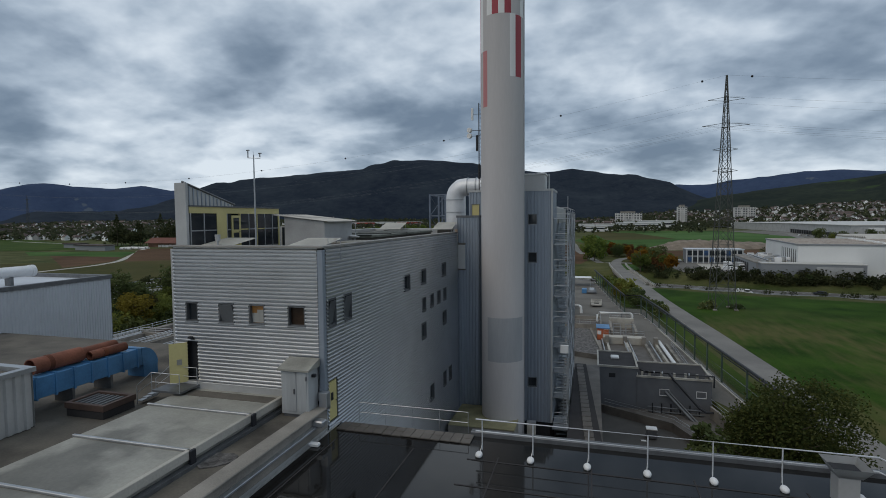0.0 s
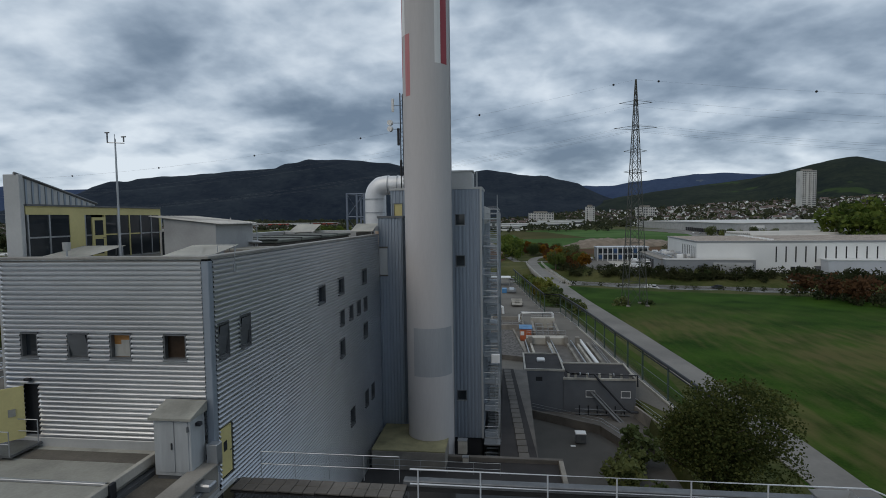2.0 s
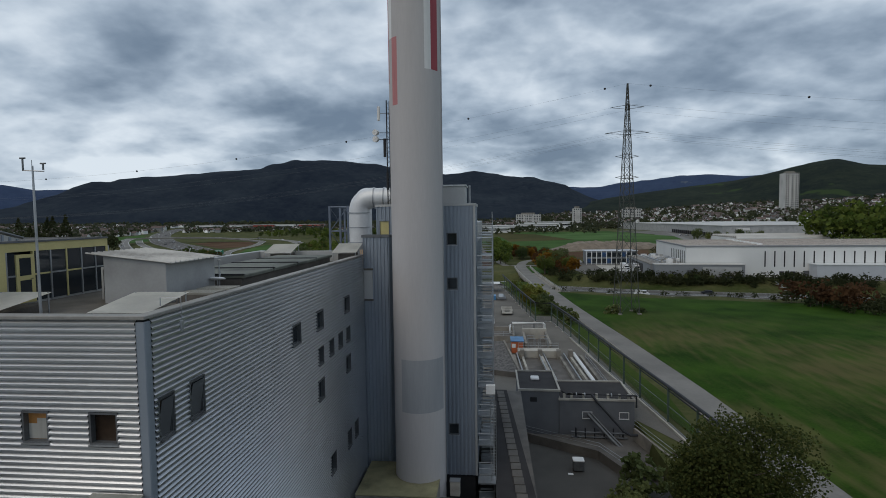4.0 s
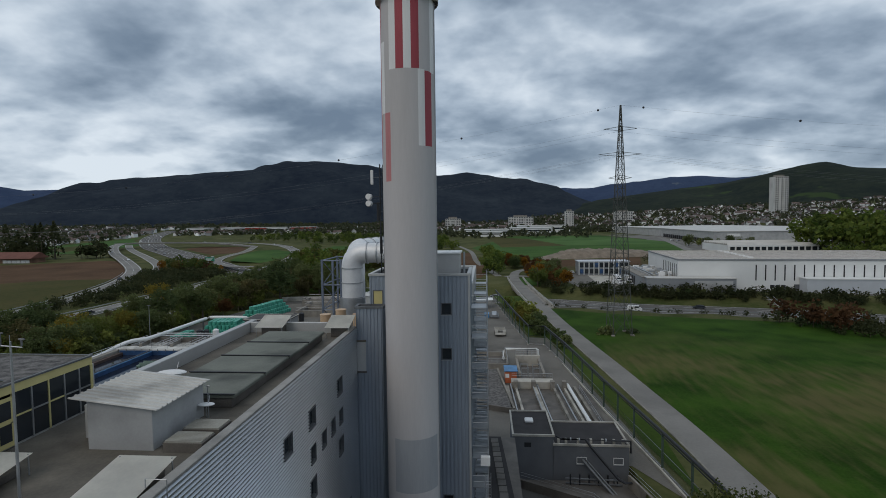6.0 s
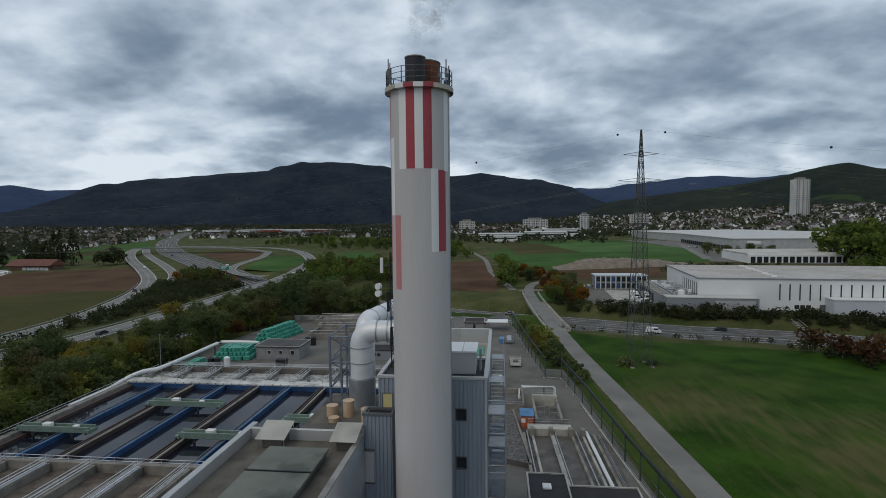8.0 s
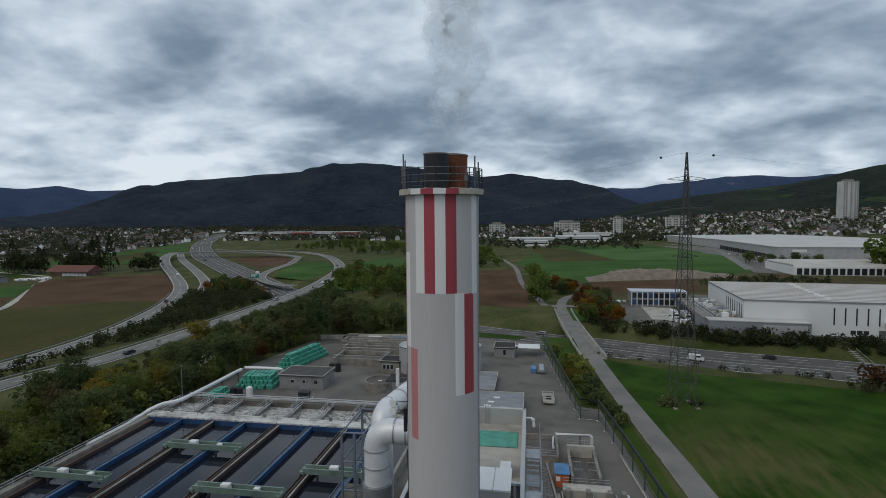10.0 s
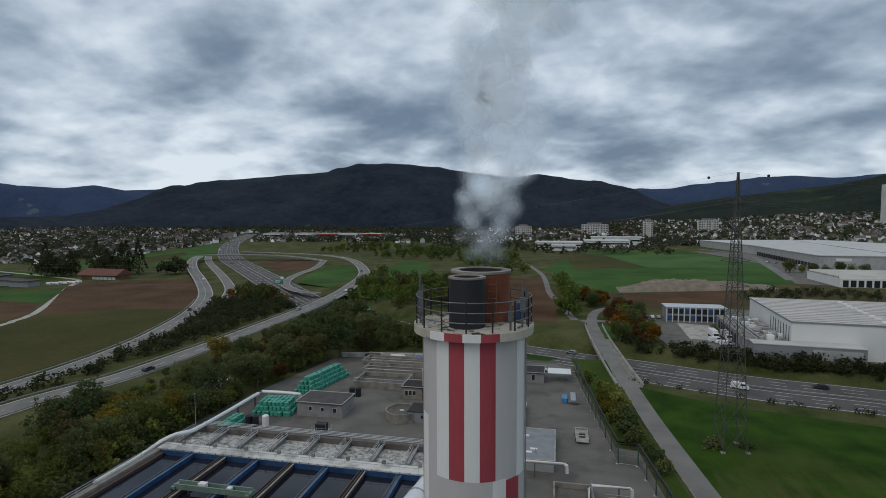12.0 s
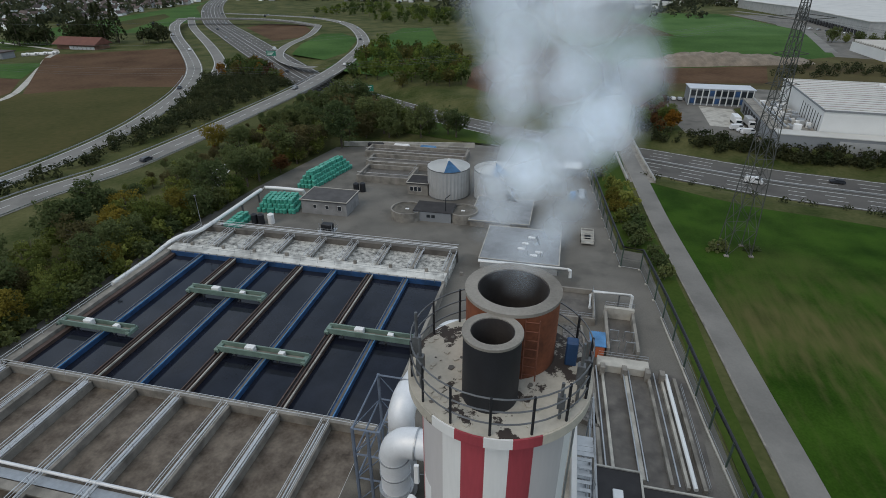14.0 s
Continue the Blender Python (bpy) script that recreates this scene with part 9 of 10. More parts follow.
for x, y, k in ((20.6, 109, "b1"), (22.5, 112, "b1"), (19.5, 115, "b1"), (21.8, 118, "b1"), (18.2, 122, "b2"), (20.8, 125, "b1"), (18.0, 130, "y1"), (20.2, 133, "b2"), (17.0, 138, "y1"), (19.0, 142, "b2"), (16.2, 148, "b2"), (14.0, 156, "b2"), (24.6, 100, "b1"), (25.4, 95, "b1"), (24.0, 105, "b1"), (39.4, 111.8, "b1"), (47, 113.4, "b1")):
    plant(k, x, y, -3.5 if k == "y1" else (-1.9 if x > 38 else 0.0), x * 77)
for x, y in ((57.2, 207.5), (81.9, 195.0), (88, 194), (91.5, 192), (97.5, 191.5)):
    plant("b1", x, y, 0.0, x * 31, 0.6)
wood([(-89.5, 10), (-89.5, 122), (-95, 122), (-95, 10)], 3.6, ["b1", "b2", "b1", "b1"], 57, 0.5, False, 1.0)
for x, y, k, sz in ((-94, 40, "g2", 1.0), (-95, 49, "y1", 1.0), (-93, 57, "g2", 1.1), (-95.5, 65, "g1", 1.0), (-93, 72, "y1", 0.9), (-94.5, 80, "g2", 1.05), (-92.5, 110, "d1", 0.9), (-91, 132, "g2", 0.9), (-100, 96, "g2", 1.2), (-104, 88, "g1", 1.0), (-97, 84, "g2", 1.1), (-95, 100, "y1", 0.9), (-122.6, 156.3, "y1", 1.0), (-120, 160, "y1", 0.9), (-92, 163, "m1", 1.15), (-96, 150, "m1", 0.9), (-84, 160, "g2", 1.2), (-78, 168, "d1", 1.1)):
    plant(k, x, y, None, x * 31, sz)
LEAF_T = leaf_material("olive_browning_leaves", (0.032, 0.052, 0.015), (0.12, 0.125, 0.036), 0.7)
# the wide tree beside the sunken yard
big = make_tree("garden_tree", 41, 13.2, 5.3, LEAF_T, 1250, 24, 0.125, "wide dull green tree with browning leaf tips", 0.02)
big.matrix_basis = pose(23.9, 1.0, -0.5, 0, 0, 40)
for k, (x, y) in enumerate(((18.0, 8.5), (19.6, 12.5), (20.5, 5.0), (21.5, 15.5))):
    plant("b1", x, y, -2.2, k * 90)

# ---- pylon and cables ----
PYLM = material("weathered_pylon_steel", (0.075, 0.078, 0.07), 0.7, 0.2, 0.25, 1.0, 10, 0.0)


def pylon():
    p = thing("power_pylon", (43, 112, 0), "tall grey lattice power pylon with four pairs of arms", "pylon")
    def half(z):
        return 2.75 + (0.9 - 2.75) * min(1, z / 46) if z < 46 else 0.9 + (0.12 - 0.9) * (z - 46) / 18
    levels = [0, 6.5, 12.5, 18, 23, 27.5, 31.5, 35, 38, 41, 44, 47, 50, 53, 56, 59, 62, 64]
    C = [(-1, -1), (1, -1), (1, 1), (-1, 1)]
    rot = Matrix.Rotation(radians(8), 3, "Z")

    def pt(i, z):
        v = rot @ Vector((C[i][0] * half(z), C[i][1] * half(z), 0))
        return Vector((43 + v.x, 112 + v.y, z))
    for i in range(4):
        part("pylon_leg", tube(B(), [pt(i, z) for z in levels], 0.11, 5), PYLM, p)
        part("footing", box(B(), pt(i, 0).x - 0.5, pt(i, 0).y - 0.5, -0.2, pt(i, 0).x + 0.5, pt(i, 0).y + 0.5, 0.35, bev=0.05), CONC, p)
    for a, b in zip(levels, levels[1:]):
        for i in range(4):
            j = (i + 1) % 4
            bm = B()
            tube(bm, [pt(i, a), pt(j, b)], 0.055, 4)
            tube(bm, [pt(j, a), pt(i, b)], 0.055, 4)
            tube(bm, [pt(i, b), pt(j, b)], 0.05, 4)
            part("brace", bm, PYLM, p)
    for z, l in ((57.5, 4.6), (50.5, 6.0), (44.0, 3.2), (38.2, 3.2)):
        for s in (-1, 1):
            bm = B()
            tip = Vector((43 + 0.12 * s * l, 112 + 0.99 * s * l, z))
            for dx in (-0.7, 0.7):
                tube(bm, [(43 + dx, 112, z - 0.6), tip], 0.05, 4)
            tube(bm, [(43, 112, z + 1.0), tip], 0.05, 4)
            part("cross_arm", bm, PYLM, p)
            bm = B()
            tube(bm, [(43 - s * l * 0.99, 112, z), (43 - s * l * 0.5, 112, z + 0.35), (43, 112, z + 0.7)], 0.06, 4)
            tube(bm, [(43 - s * l * 0.99, 112, z), (43, 112, z - 0.5)], 0.06, 4)
            part("cross_arm", bm, PYLM, p)
    return p


PYL = pylon()
copy_thing(PYL, pose(-822, 560, rise(560), 0, 0, 20))


def cables():
    w = thing("overhead_cables", (43, 112, 64), "thin slack power cables with dark marker balls", "cables")
    left, right = Vector((-0.992, 0.125, 0)), Vector((0.992, -0.125, 0))
    for z, off in ((64.0, 0), (57.5, 4.5), (57.5, -4.5), (50.5, 6), (50.5, -6), (50.5, 3), (50.5, -3)):
        for d, L, sag in ((left, 470, 21), (right, 420, 17)):
            o = Vector((43, 112, z)) + Vector((0.12, 0.99, 0)) * off
            pts = []
            for k in range(25):
                f = k / 24
                pts.append(o + d * L * f + Vector((0, 0, -4 * sag * f * (1 - f))))
            part("cable", tube(B(), pts, 0.017, 4), STEEL_DK, w)
            if z > 60:
                for k in range(9):
                    f = (6 + 38.7 * k) / L
                    c = o + d * L * f + Vector((0, 0, -4 * sag * f * (1 - f)))
                    bm = B()
                    bmesh.ops.create_icosphere(bm, subdivisions=2, radius=0.32, matrix=Matrix.Translation(c))
                    part("marker_ball", bm, BLACK, w, "dark marker ball", True)


cables()


def road_sign(x, y, z0, w, turn):
    """A green direction sign on two posts; the lettering is too small to read and stands as pale bars."""
    g = thing("direction_sign", (x, y, z0), "green motorway direction sign with white bars", "road sign", "direction signs")
    part("sign_board", box(B(), x - w / 2, y - 0.08, z0 + 2.2, x + w / 2, y + 0.08, z0 + 5.6, bev=0.03), SIGNG, g)
    for k in range(3):
        part("sign_bar", box(B(), x - w * 0.4, y - 0.11, z0 + 2.9 + k * 0.85, x + w * (0.1 + 0.12 * k), y - 0.085, z0 + 3.2 + k * 0.85), WHITE, g)
    for dx in (-w * 0.35, w * 0.35):
        part("sign_post", tube(B(), [(x + dx, y + 0.12, z0), (x + dx, y + 0.12, z0 + 5.4)], 0.1, 8), STEEL, g)


SIGNG = material("green_sign_sheet", (0.01, 0.16, 0.10), 0.5, 0, 0.1, 1, 6, 0.0)
road_sign(-107, 277.4, -5, 5.5, 0)
road_sign(-114, 279.4, -5, 5.5, 0)
road_sign(-210.6, 358.4, -0.5, 7.5, 0)

# ---- warehouse quarter ----
RUSTROOF = material("dirty_roof_seam", (0.40, 0.33, 0.30), 0.7, 0, 0.2, 0.3, 3, 0.0)


def spun(root, angle):
    """Turns a whole thing about its base."""
    root.rotation_euler = (0, 0, radians(angle))
    return root


def warehouse():
    W0 = Vector((91.2, 204.0, 0))
    w = thing("warehouse", W0, "long white sheet-clad warehouse with a pale ribbed roof", "building")
    X0, Y0, L, D, H = W0.x, W0.y, 112.0, 62.0, 13.6
    part("wall_block", box(B(), X0, Y0, 0, X0 + L, Y0 + D, H), WSHEET, w)
    part("roof_sheet", box(B(), X0 - 0.2, Y0 - 0.2, H, X0 + L, Y0 + D + 0.2, H + 0.25), WROOF, w, "pale dirty roof sheets")
    part("eaves_trim", box(B(), X0 - 0.3, Y0 - 0.32, H - 0.35, X0 + L, Y0 - 0.2, H + 0.3), MIDGREY, w)
    part("eaves_trim", box(B(), X0 - 0.32, Y0 - 0.2, H - 0.35, X0 - 0.2, Y0 + D + 0.3, H + 0.3), MIDGREY, w)
    for k in range(15):
        part("roof_seam", box(B(), X0, Y0 + 2 + k * 4.1, H + 0.25, X0 + L, Y0 + 2.6 + k * 4.1, H + 0.4), RUSTROOF if k % 2 else CONC_LT, w)
    for k in range(9):
        part("roof_light", box(B(), X0 + 31 + k * 0.4, Y0 + 5 + k * 6.2, H + 0.25, X0 + 33 + k * 0.4, Y0 + 6.6 + k * 6.2, H + 0.9), WHITE, w)
    for k in range(8):
        y = Y0 + 2.5 + k * 3.4
        part("slot_window", box(B(), X0 - 0.08, y, 5.6, X0 + 0.05, y + 0.6, 11.4), DARK, w)
    for k in range(15):
        x = X0 + 32 + k * 3.85
        part("slot_window", box(B(), x, Y0 - 0.08, 4.5, x + 0.5, Y0 + 0.05, 11.4), DARK, w)
    for k in range(3):
        part("ground_window", box(B(), X0 + 38 + k * 2.2, Y0 - 0.08, 1.0, X0 + 39.8 + k * 2.2, Y0 + 0.05, 2.6), DARK, w)
    part("gate", box(B(), X0 + 47.5, Y0 - 0.09, 0.1, X0 + 50.5, Y0 + 0.05, 2.9), STEEL_DK, w)
    spun(w, -5)
    a = thing("loading_annex", W0, "grey loading annex along a white warehouse", "building")
    part("annex_body", box(B(), X0 - 14.4, Y0 - 7.4, 0, X0 + 21.8, Y0 - 0.45, 5.9), MIDGREY, a)
    part("annex_roof", box(B(), X0 - 14.6, Y0 - 7.6, 5.9, X0 + 22, Y0 - 0.45, 6.2), WROOF, a)
    part("gate", box(B(), X0 - 1.5, Y0 - 7.5, 0, X0 + 2.5, Y0 - 7.38, 3.6), STEEL_DK, a)
    for x0, x1 in ((5.0, 20.5),):
        part("wall_panel", box(B(), X0 + x0, Y0 - 7.5, 1.0, X0 + x1, Y0 - 7.38, 4.9), GREYSHEET, a)
    spun(a, -5)
    a = thing("side_annex", W0, "flat grey annex with rooftop machinery", "building")
    part("annex_body", box(B(), X0 - 15.2, Y0 - 0.4, 0, X0 - 0.4, Y0 + 54, 5.5), MIDGREY, a)
    part("annex_roof", box(B(), X0 - 15.4, Y0 - 0.4, 5.5, X0 - 0.4, Y0 + 54.2, 5.8), CONC, a)
    for k in range(7):
        part("dock_gate", box(B(), X0 - 15.3, Y0 + 16 + k * 5, 0.6, X0 - 15.15, Y0 + 19.4 + k * 5, 4.4), DARK, a)
    rng = random.Random(5)
    for k in range(46):
        x, y = X0 - rng.uniform(2.0, 9.5), Y0 + 1.5 + k * 0.95
        wd, dp, hh = rng.uniform(0.5, 1.5), rng.uniform(0.4, 1.1), rng.uniform(0.6, 2.2)
        part("roof_machine", box(B(), x - wd, y - dp, 5.8, x + wd, y + dp, 5.8 + hh, bev=0.08), (WHITE, STEEL, CONC_LT, GREYSHEET)[k % 4], a)
    for x in (-10.2, -6.1, -2.4):
        part("roof_duct", tube(B(), [(X0 + x, Y0 + 2, 6.7), (X0 + x, Y0 + 44, 6.7)], 0.32, 8), STEEL, a)
    part("roof_edge", box(B(), X0 - 11.6, Y0 + 0.5, 5.8, X0 - 11.3, Y0 + 52, 6.6), GREYSHEET, a)
    spun(a, -4)
    o = thing("office_building", (72, 270, 0), "two-storey office block with blue glazing", "building")
    part("office_body", box(B(), 58.2, 266.6, 0, 86.5, 277.5, 7.6), MIDGREY, o)
    part("office_roof", box(B(), 57.8, 266.2, 7.6, 86.9, 277.9, 7.9), HALLM, o, "pale blue-grey roof edge")
    for s in range(2):
        for k in range(10):
            x = 58.9 + k * 2.76
            part("pane", box(B(), x, 266.45, 0.9 + s * 3.5, x + 2.1, 266.65, 3.4 + s * 3.5), BLUE if (k + s) % 4 == 0 else GLASS, o)
    for k in range(11):
        part("pilaster", box(B(), 58.2 + k * 2.76, 266.3, 0, 58.6 + k * 2.76, 266.6, 7.6), WSHEET, o)
    b = thing("box_annex", W0, "low blue-grey side building of a warehouse", "building")
    part("annex_body", box(B(), X0 + 49.5, Y0 - 7.0, 0, X0 + 112, Y0 - 0.45, 5.9), HALLM, b)
    part("annex_roof", box(B(), X0 + 49.2, Y0 - 7.3, 5.9, X0 + 112.3, Y0 - 0.45, 6.25), WSHEET, b)
    spun(b, -5)
    for x, y, m in ((71.5, 234.5, CARW), (76.0, 232.0, GREYSHEET)):
        t = thing("box_truck", (x, y, 0.1), "white box truck parked at a loading dock", "truck", "trucks")
        part("cargo_box", box(B(), x - 1.25, y - 4.2, 1.1, x + 1.25, y + 2.6, 3.7, bev=0.06), m, t)
        part("cab", box(B(), x - 1.15, y - 6.2, 0.6, x + 1.15, y - 4.4, 3.0, bev=0.15), CARW, t)
        part("windscreen", box(B(), x - 1.0, y - 6.24, 1.8, x + 1.0, y - 6.18, 2.7), GLASS, t)
        part("chassis", box(B(), x - 0.9, y - 5.8, 0.5, x + 0.9, y + 2.4, 1.1), BLACK, t)
        for wy in (-5.2, 0.6, 1.7):
            for sx in (-1.1, 1.1):
                part("wheel", tube(B(), [(x + sx - 0.15, y + wy, 0.58), (x + sx + 0.15, y + wy, 0.58)], 0.48, 12), TYRE, t)
    g = thing("glass_hall", (206, 418, rise(430)), "white glazed hall with a saw-toothed roof", "building")
    part("hall_body", box(B(), 206, 418, 0, 312, 470, 8.0), WSHEET, g)
    for k in range(14):
        y = 419 + k * 3.6
        bm = B()
        v = [bm.verts.new(q) for q in ((206, y, 8.0), (312, y, 8.0), (312, y + 1.2, 10.0), (206, y + 1.2, 10.0), (312, y + 3.5, 8.0), (206, y + 3.5, 8.0))]
        bm.faces.new((v[0], v[1], v[2], v[3]))
        bm.faces.new((v[3], v[2], v[4], v[5]))
        part("roof_tooth", bm, WROOF, g)
    for k in range(20):
        part("pane", box(B(), 208 + k * 5, 417.85, 1.6, 211.6 + k * 5, 418.05, 6.6), GLASS, g)
    d = thing("distribution_hall", (310, 640, 0), "very long pale grey distribution hall", "building")
    plan = [(222, 872), (250, 725), (248, 548), (350, 545), (470, 700), (400, 900)]
    part("hall_body", prism(B(), plan, 2.0, 15.4), GREYSHEET, d)
    part("hall_roof", prism(B(), [(221, 873), (249, 725), (247, 547), (351, 544), (472, 700), (400, 902)], 15.4, 16.0), WROOF, d)
    for k in range(22):
        part("dock_gate", box(B(), 247.4, 552 + k * 7.2, rise(560 + k * 7) + 0.2, 248.2, 556 + k * 7.2, rise(560 + k * 7) + 4.6), DARK, d)
    part("wall_sign", box(B(), 262, 547.2, 10.5, 276, 547.9, 13.2), WHITE, d)
    rng = random.Random(8)
    for n, (x0, y0, x1, y1, h) in enumerate(((-28, 790, 41, 840, 9), (46, 824, 112, 874, 10), (-4, 752, 29, 776, 7), (61, 892, 142, 932, 12))):
        zb = rise(y0)
        q = thing("industrial_hall", ((x0 + x1) / 2, y0, zb), "low white industrial hall at the town's edge", "building", "industrial halls")
        part("hall_body", box(B(), x0, y0, zb, x1, y1, zb + h), WSHEET, q)
        part("hall_roof", box(B(), x0 - 1, y0 - 1, zb + h, x1 + 1, y1 + 1, zb + h + 0.8), WROOF, q)
        part("window_band", box(B(), x0 + 2, y0 - 0.2, zb + h * 0.5, x1 - 2, y0 + 0.1, zb + h * 0.72), GLASS, q)
    for n, (x, m) in enumerate(((-528, WSHEET), (-476, REDM), (-429, WSHEET), (-377, REDM), (-603, WSHEET))):
        zb = rise(1040)
        q = thing("retail_hall", (x, 1040, zb), "distant white retail hall" if m is WSHEET else "distant red retail hall", "building", "retail halls")
        part("hall_body", box(B(), x - 21, 1030, zb, x + 21, 1065, zb + 10.5), m, q)
        part("hall_roof", box(B(), x - 22, 1029, zb + 10.5, x + 22, 1066, zb + 11.3), WROOF, q)
        part("window_band", box(B(), x - 17, 1029.7, zb + 5, x + 17, 1030.1, zb + 7.6), GLASS, q)
    # spoil bank
    bm = B()
    rows = []
    for i in range(70):
        f = i / 69
        row = []
        for j in range(17):
            g2 = j / 16
            hgt = 7.2 * (1 - 0.75 * f * f) * math.sin(g2 * 3.1416) * min(1, 4 * f, 4 * (1 - f)) * (1 + 0.25 * noise.noise(Vector((f * 9, g2 * 4, 0))) + 0.16 * noise.noise(Vector((f * 40, g2 * 11, 3))))
            y = 375 + 35 * f + 30 * (g2 - 0.35)
            row.append(bm.verts.new((46 + 115 * f, y, rise(y) + 0.05 + max(0, hgt))))
        rows.append(row)
    for a2, b2 in zip(rows, rows[1:]):
        for j in range(16):
            bm.faces.new((a2[j], b2[j], b2[j + 1], a2[j + 1]))
    struct("spoil_bank", bm, material("bare_spoil", (0.20, 0.16, 0.12), 0.95, 0, 0.35, 0.2, 1.5, 0.5), "bare earth bank beside a crop field", "bank", smooth=True)
    s = thing("bank_stairs", (116.7, 172.5, 0), "steel stairs down the road bank", "stairs")
    for k in range(10):
        part("tread", box(B(), 115.7 + 0.2 * k, 176.5 - k * 1.1, -0.2 - 0.45 * k, 118.2 + 0.2 * k, 177.5 - k * 1.1, -0.1 - 0.45 * k), CONC, s)
    for dx in (0, 2.5):
        part("hand_rail", tube(B(), [(115.7 + dx, 177, 1.0), (117.7 + dx, 166, -3.6)], 0.06, 6), STEEL, s)


warehouse()


TOWERM = material("pale_tower_render", (0.56, 0.55, 0.52), 0.85, 0, 0.12, 0.1, 3, 0.05, stain=0.1)
# leaf colours lifted to stand in for haze over the distant town
LEAF_TOWN = leaf_material("haze_lightened_town_leaves", (0.034, 0.044, 0.026), (0.095, 0.10, 0.052), 0.5, True)


def slope_z(x, y):
    """The town climbs the foot of the right-hand hill."""
    d = math.hypot(x, y)
    return rise(y) + (max(0.0, (x - 250) * 0.05 + (d - 1150) * 0.035) if x > 150 else max(0.0, (d - 1350) * 0.02))


def tower_block(name, x, y, w, d, z0, z1, floors, bays, label):
    t = thing(name, (x, y, z0), label, "tower block")
    part("tower_body", box(B(), x - w / 2, y - d / 2, z0, x + w / 2, y + d / 2, z1), TOWERM, t)
    part("roof_box", box(B(), x - w * 0.3, y - d * 0.3, z1, x + w * 0.25, y + d * 0.3, z1 + 4), CONC, t)
    bm = box(B(), 0, 0, 0, w / bays * 0.62, 0.6, (z1 - z0) / floors * 0.5)
    pane = mesh_of("pane", bm, GLASS)
    for f in range(floors):
        for b in range(bays):
            o = new("pane", pane)
            o.parent = t
            o.location = (-w / 2 + (b + 0.19) * w / bays, -d / 2 - 0.3, (f + 0.3) * (z1 - z0) / floors)
    for b in (0.33, 0.66):
        part("balcony_tower", box(B(), x - w / 2 + w * b - 1.2, y - d / 2 - 1.6, z0, x - w / 2 + w * b + 1.2, y - d / 2, z1 - 3), TOWERM, t)


tower_block("tower_block", 627, 1147, 27, 24, slope_z(627, 1147) - 1, slope_z(627, 1147) + 79, 20, 7, "tall pale concrete residential tower block")
tower_block("white_tower", 179, 1089, 17, 15, rise(1089), rise(1089) + 36, 9, 4, "white town tower with dark windows")
tower_block("slab_block", 324, 1228, 40, 14, slope_z(324, 1228), slope_z(324, 1228) + 26, 7, 8, "pale residential slab block")
tower_block("slab_block", -68, 1150, 34, 14, rise(1150), rise(1150) + 23, 6, 8, "pale residential slab block")
tower_block("slab_block", 91, 1280, 60, 14, rise(1280), rise(1280) + 24, 6, 10, "pale residential slab block")


# ---- the town ----
HOUSEW = material("house_walls", (0.68, 0.68, 0.665), 0.85, 0, 0.12, 0.05, 1, 0.0, island=0.7)
HOUSER = material("house_roofs", (0.095, 0.070, 0.062), 0.9, 0, 0.25, 0.05, 1, 0.0, island=0.65)


def in_fields(x, y):
    """Open farmland between the motorway and the town on its far side."""
    return x < -200 and (y < 455 or (x > -529 - (y - 457) * 0.21 and y < 900))


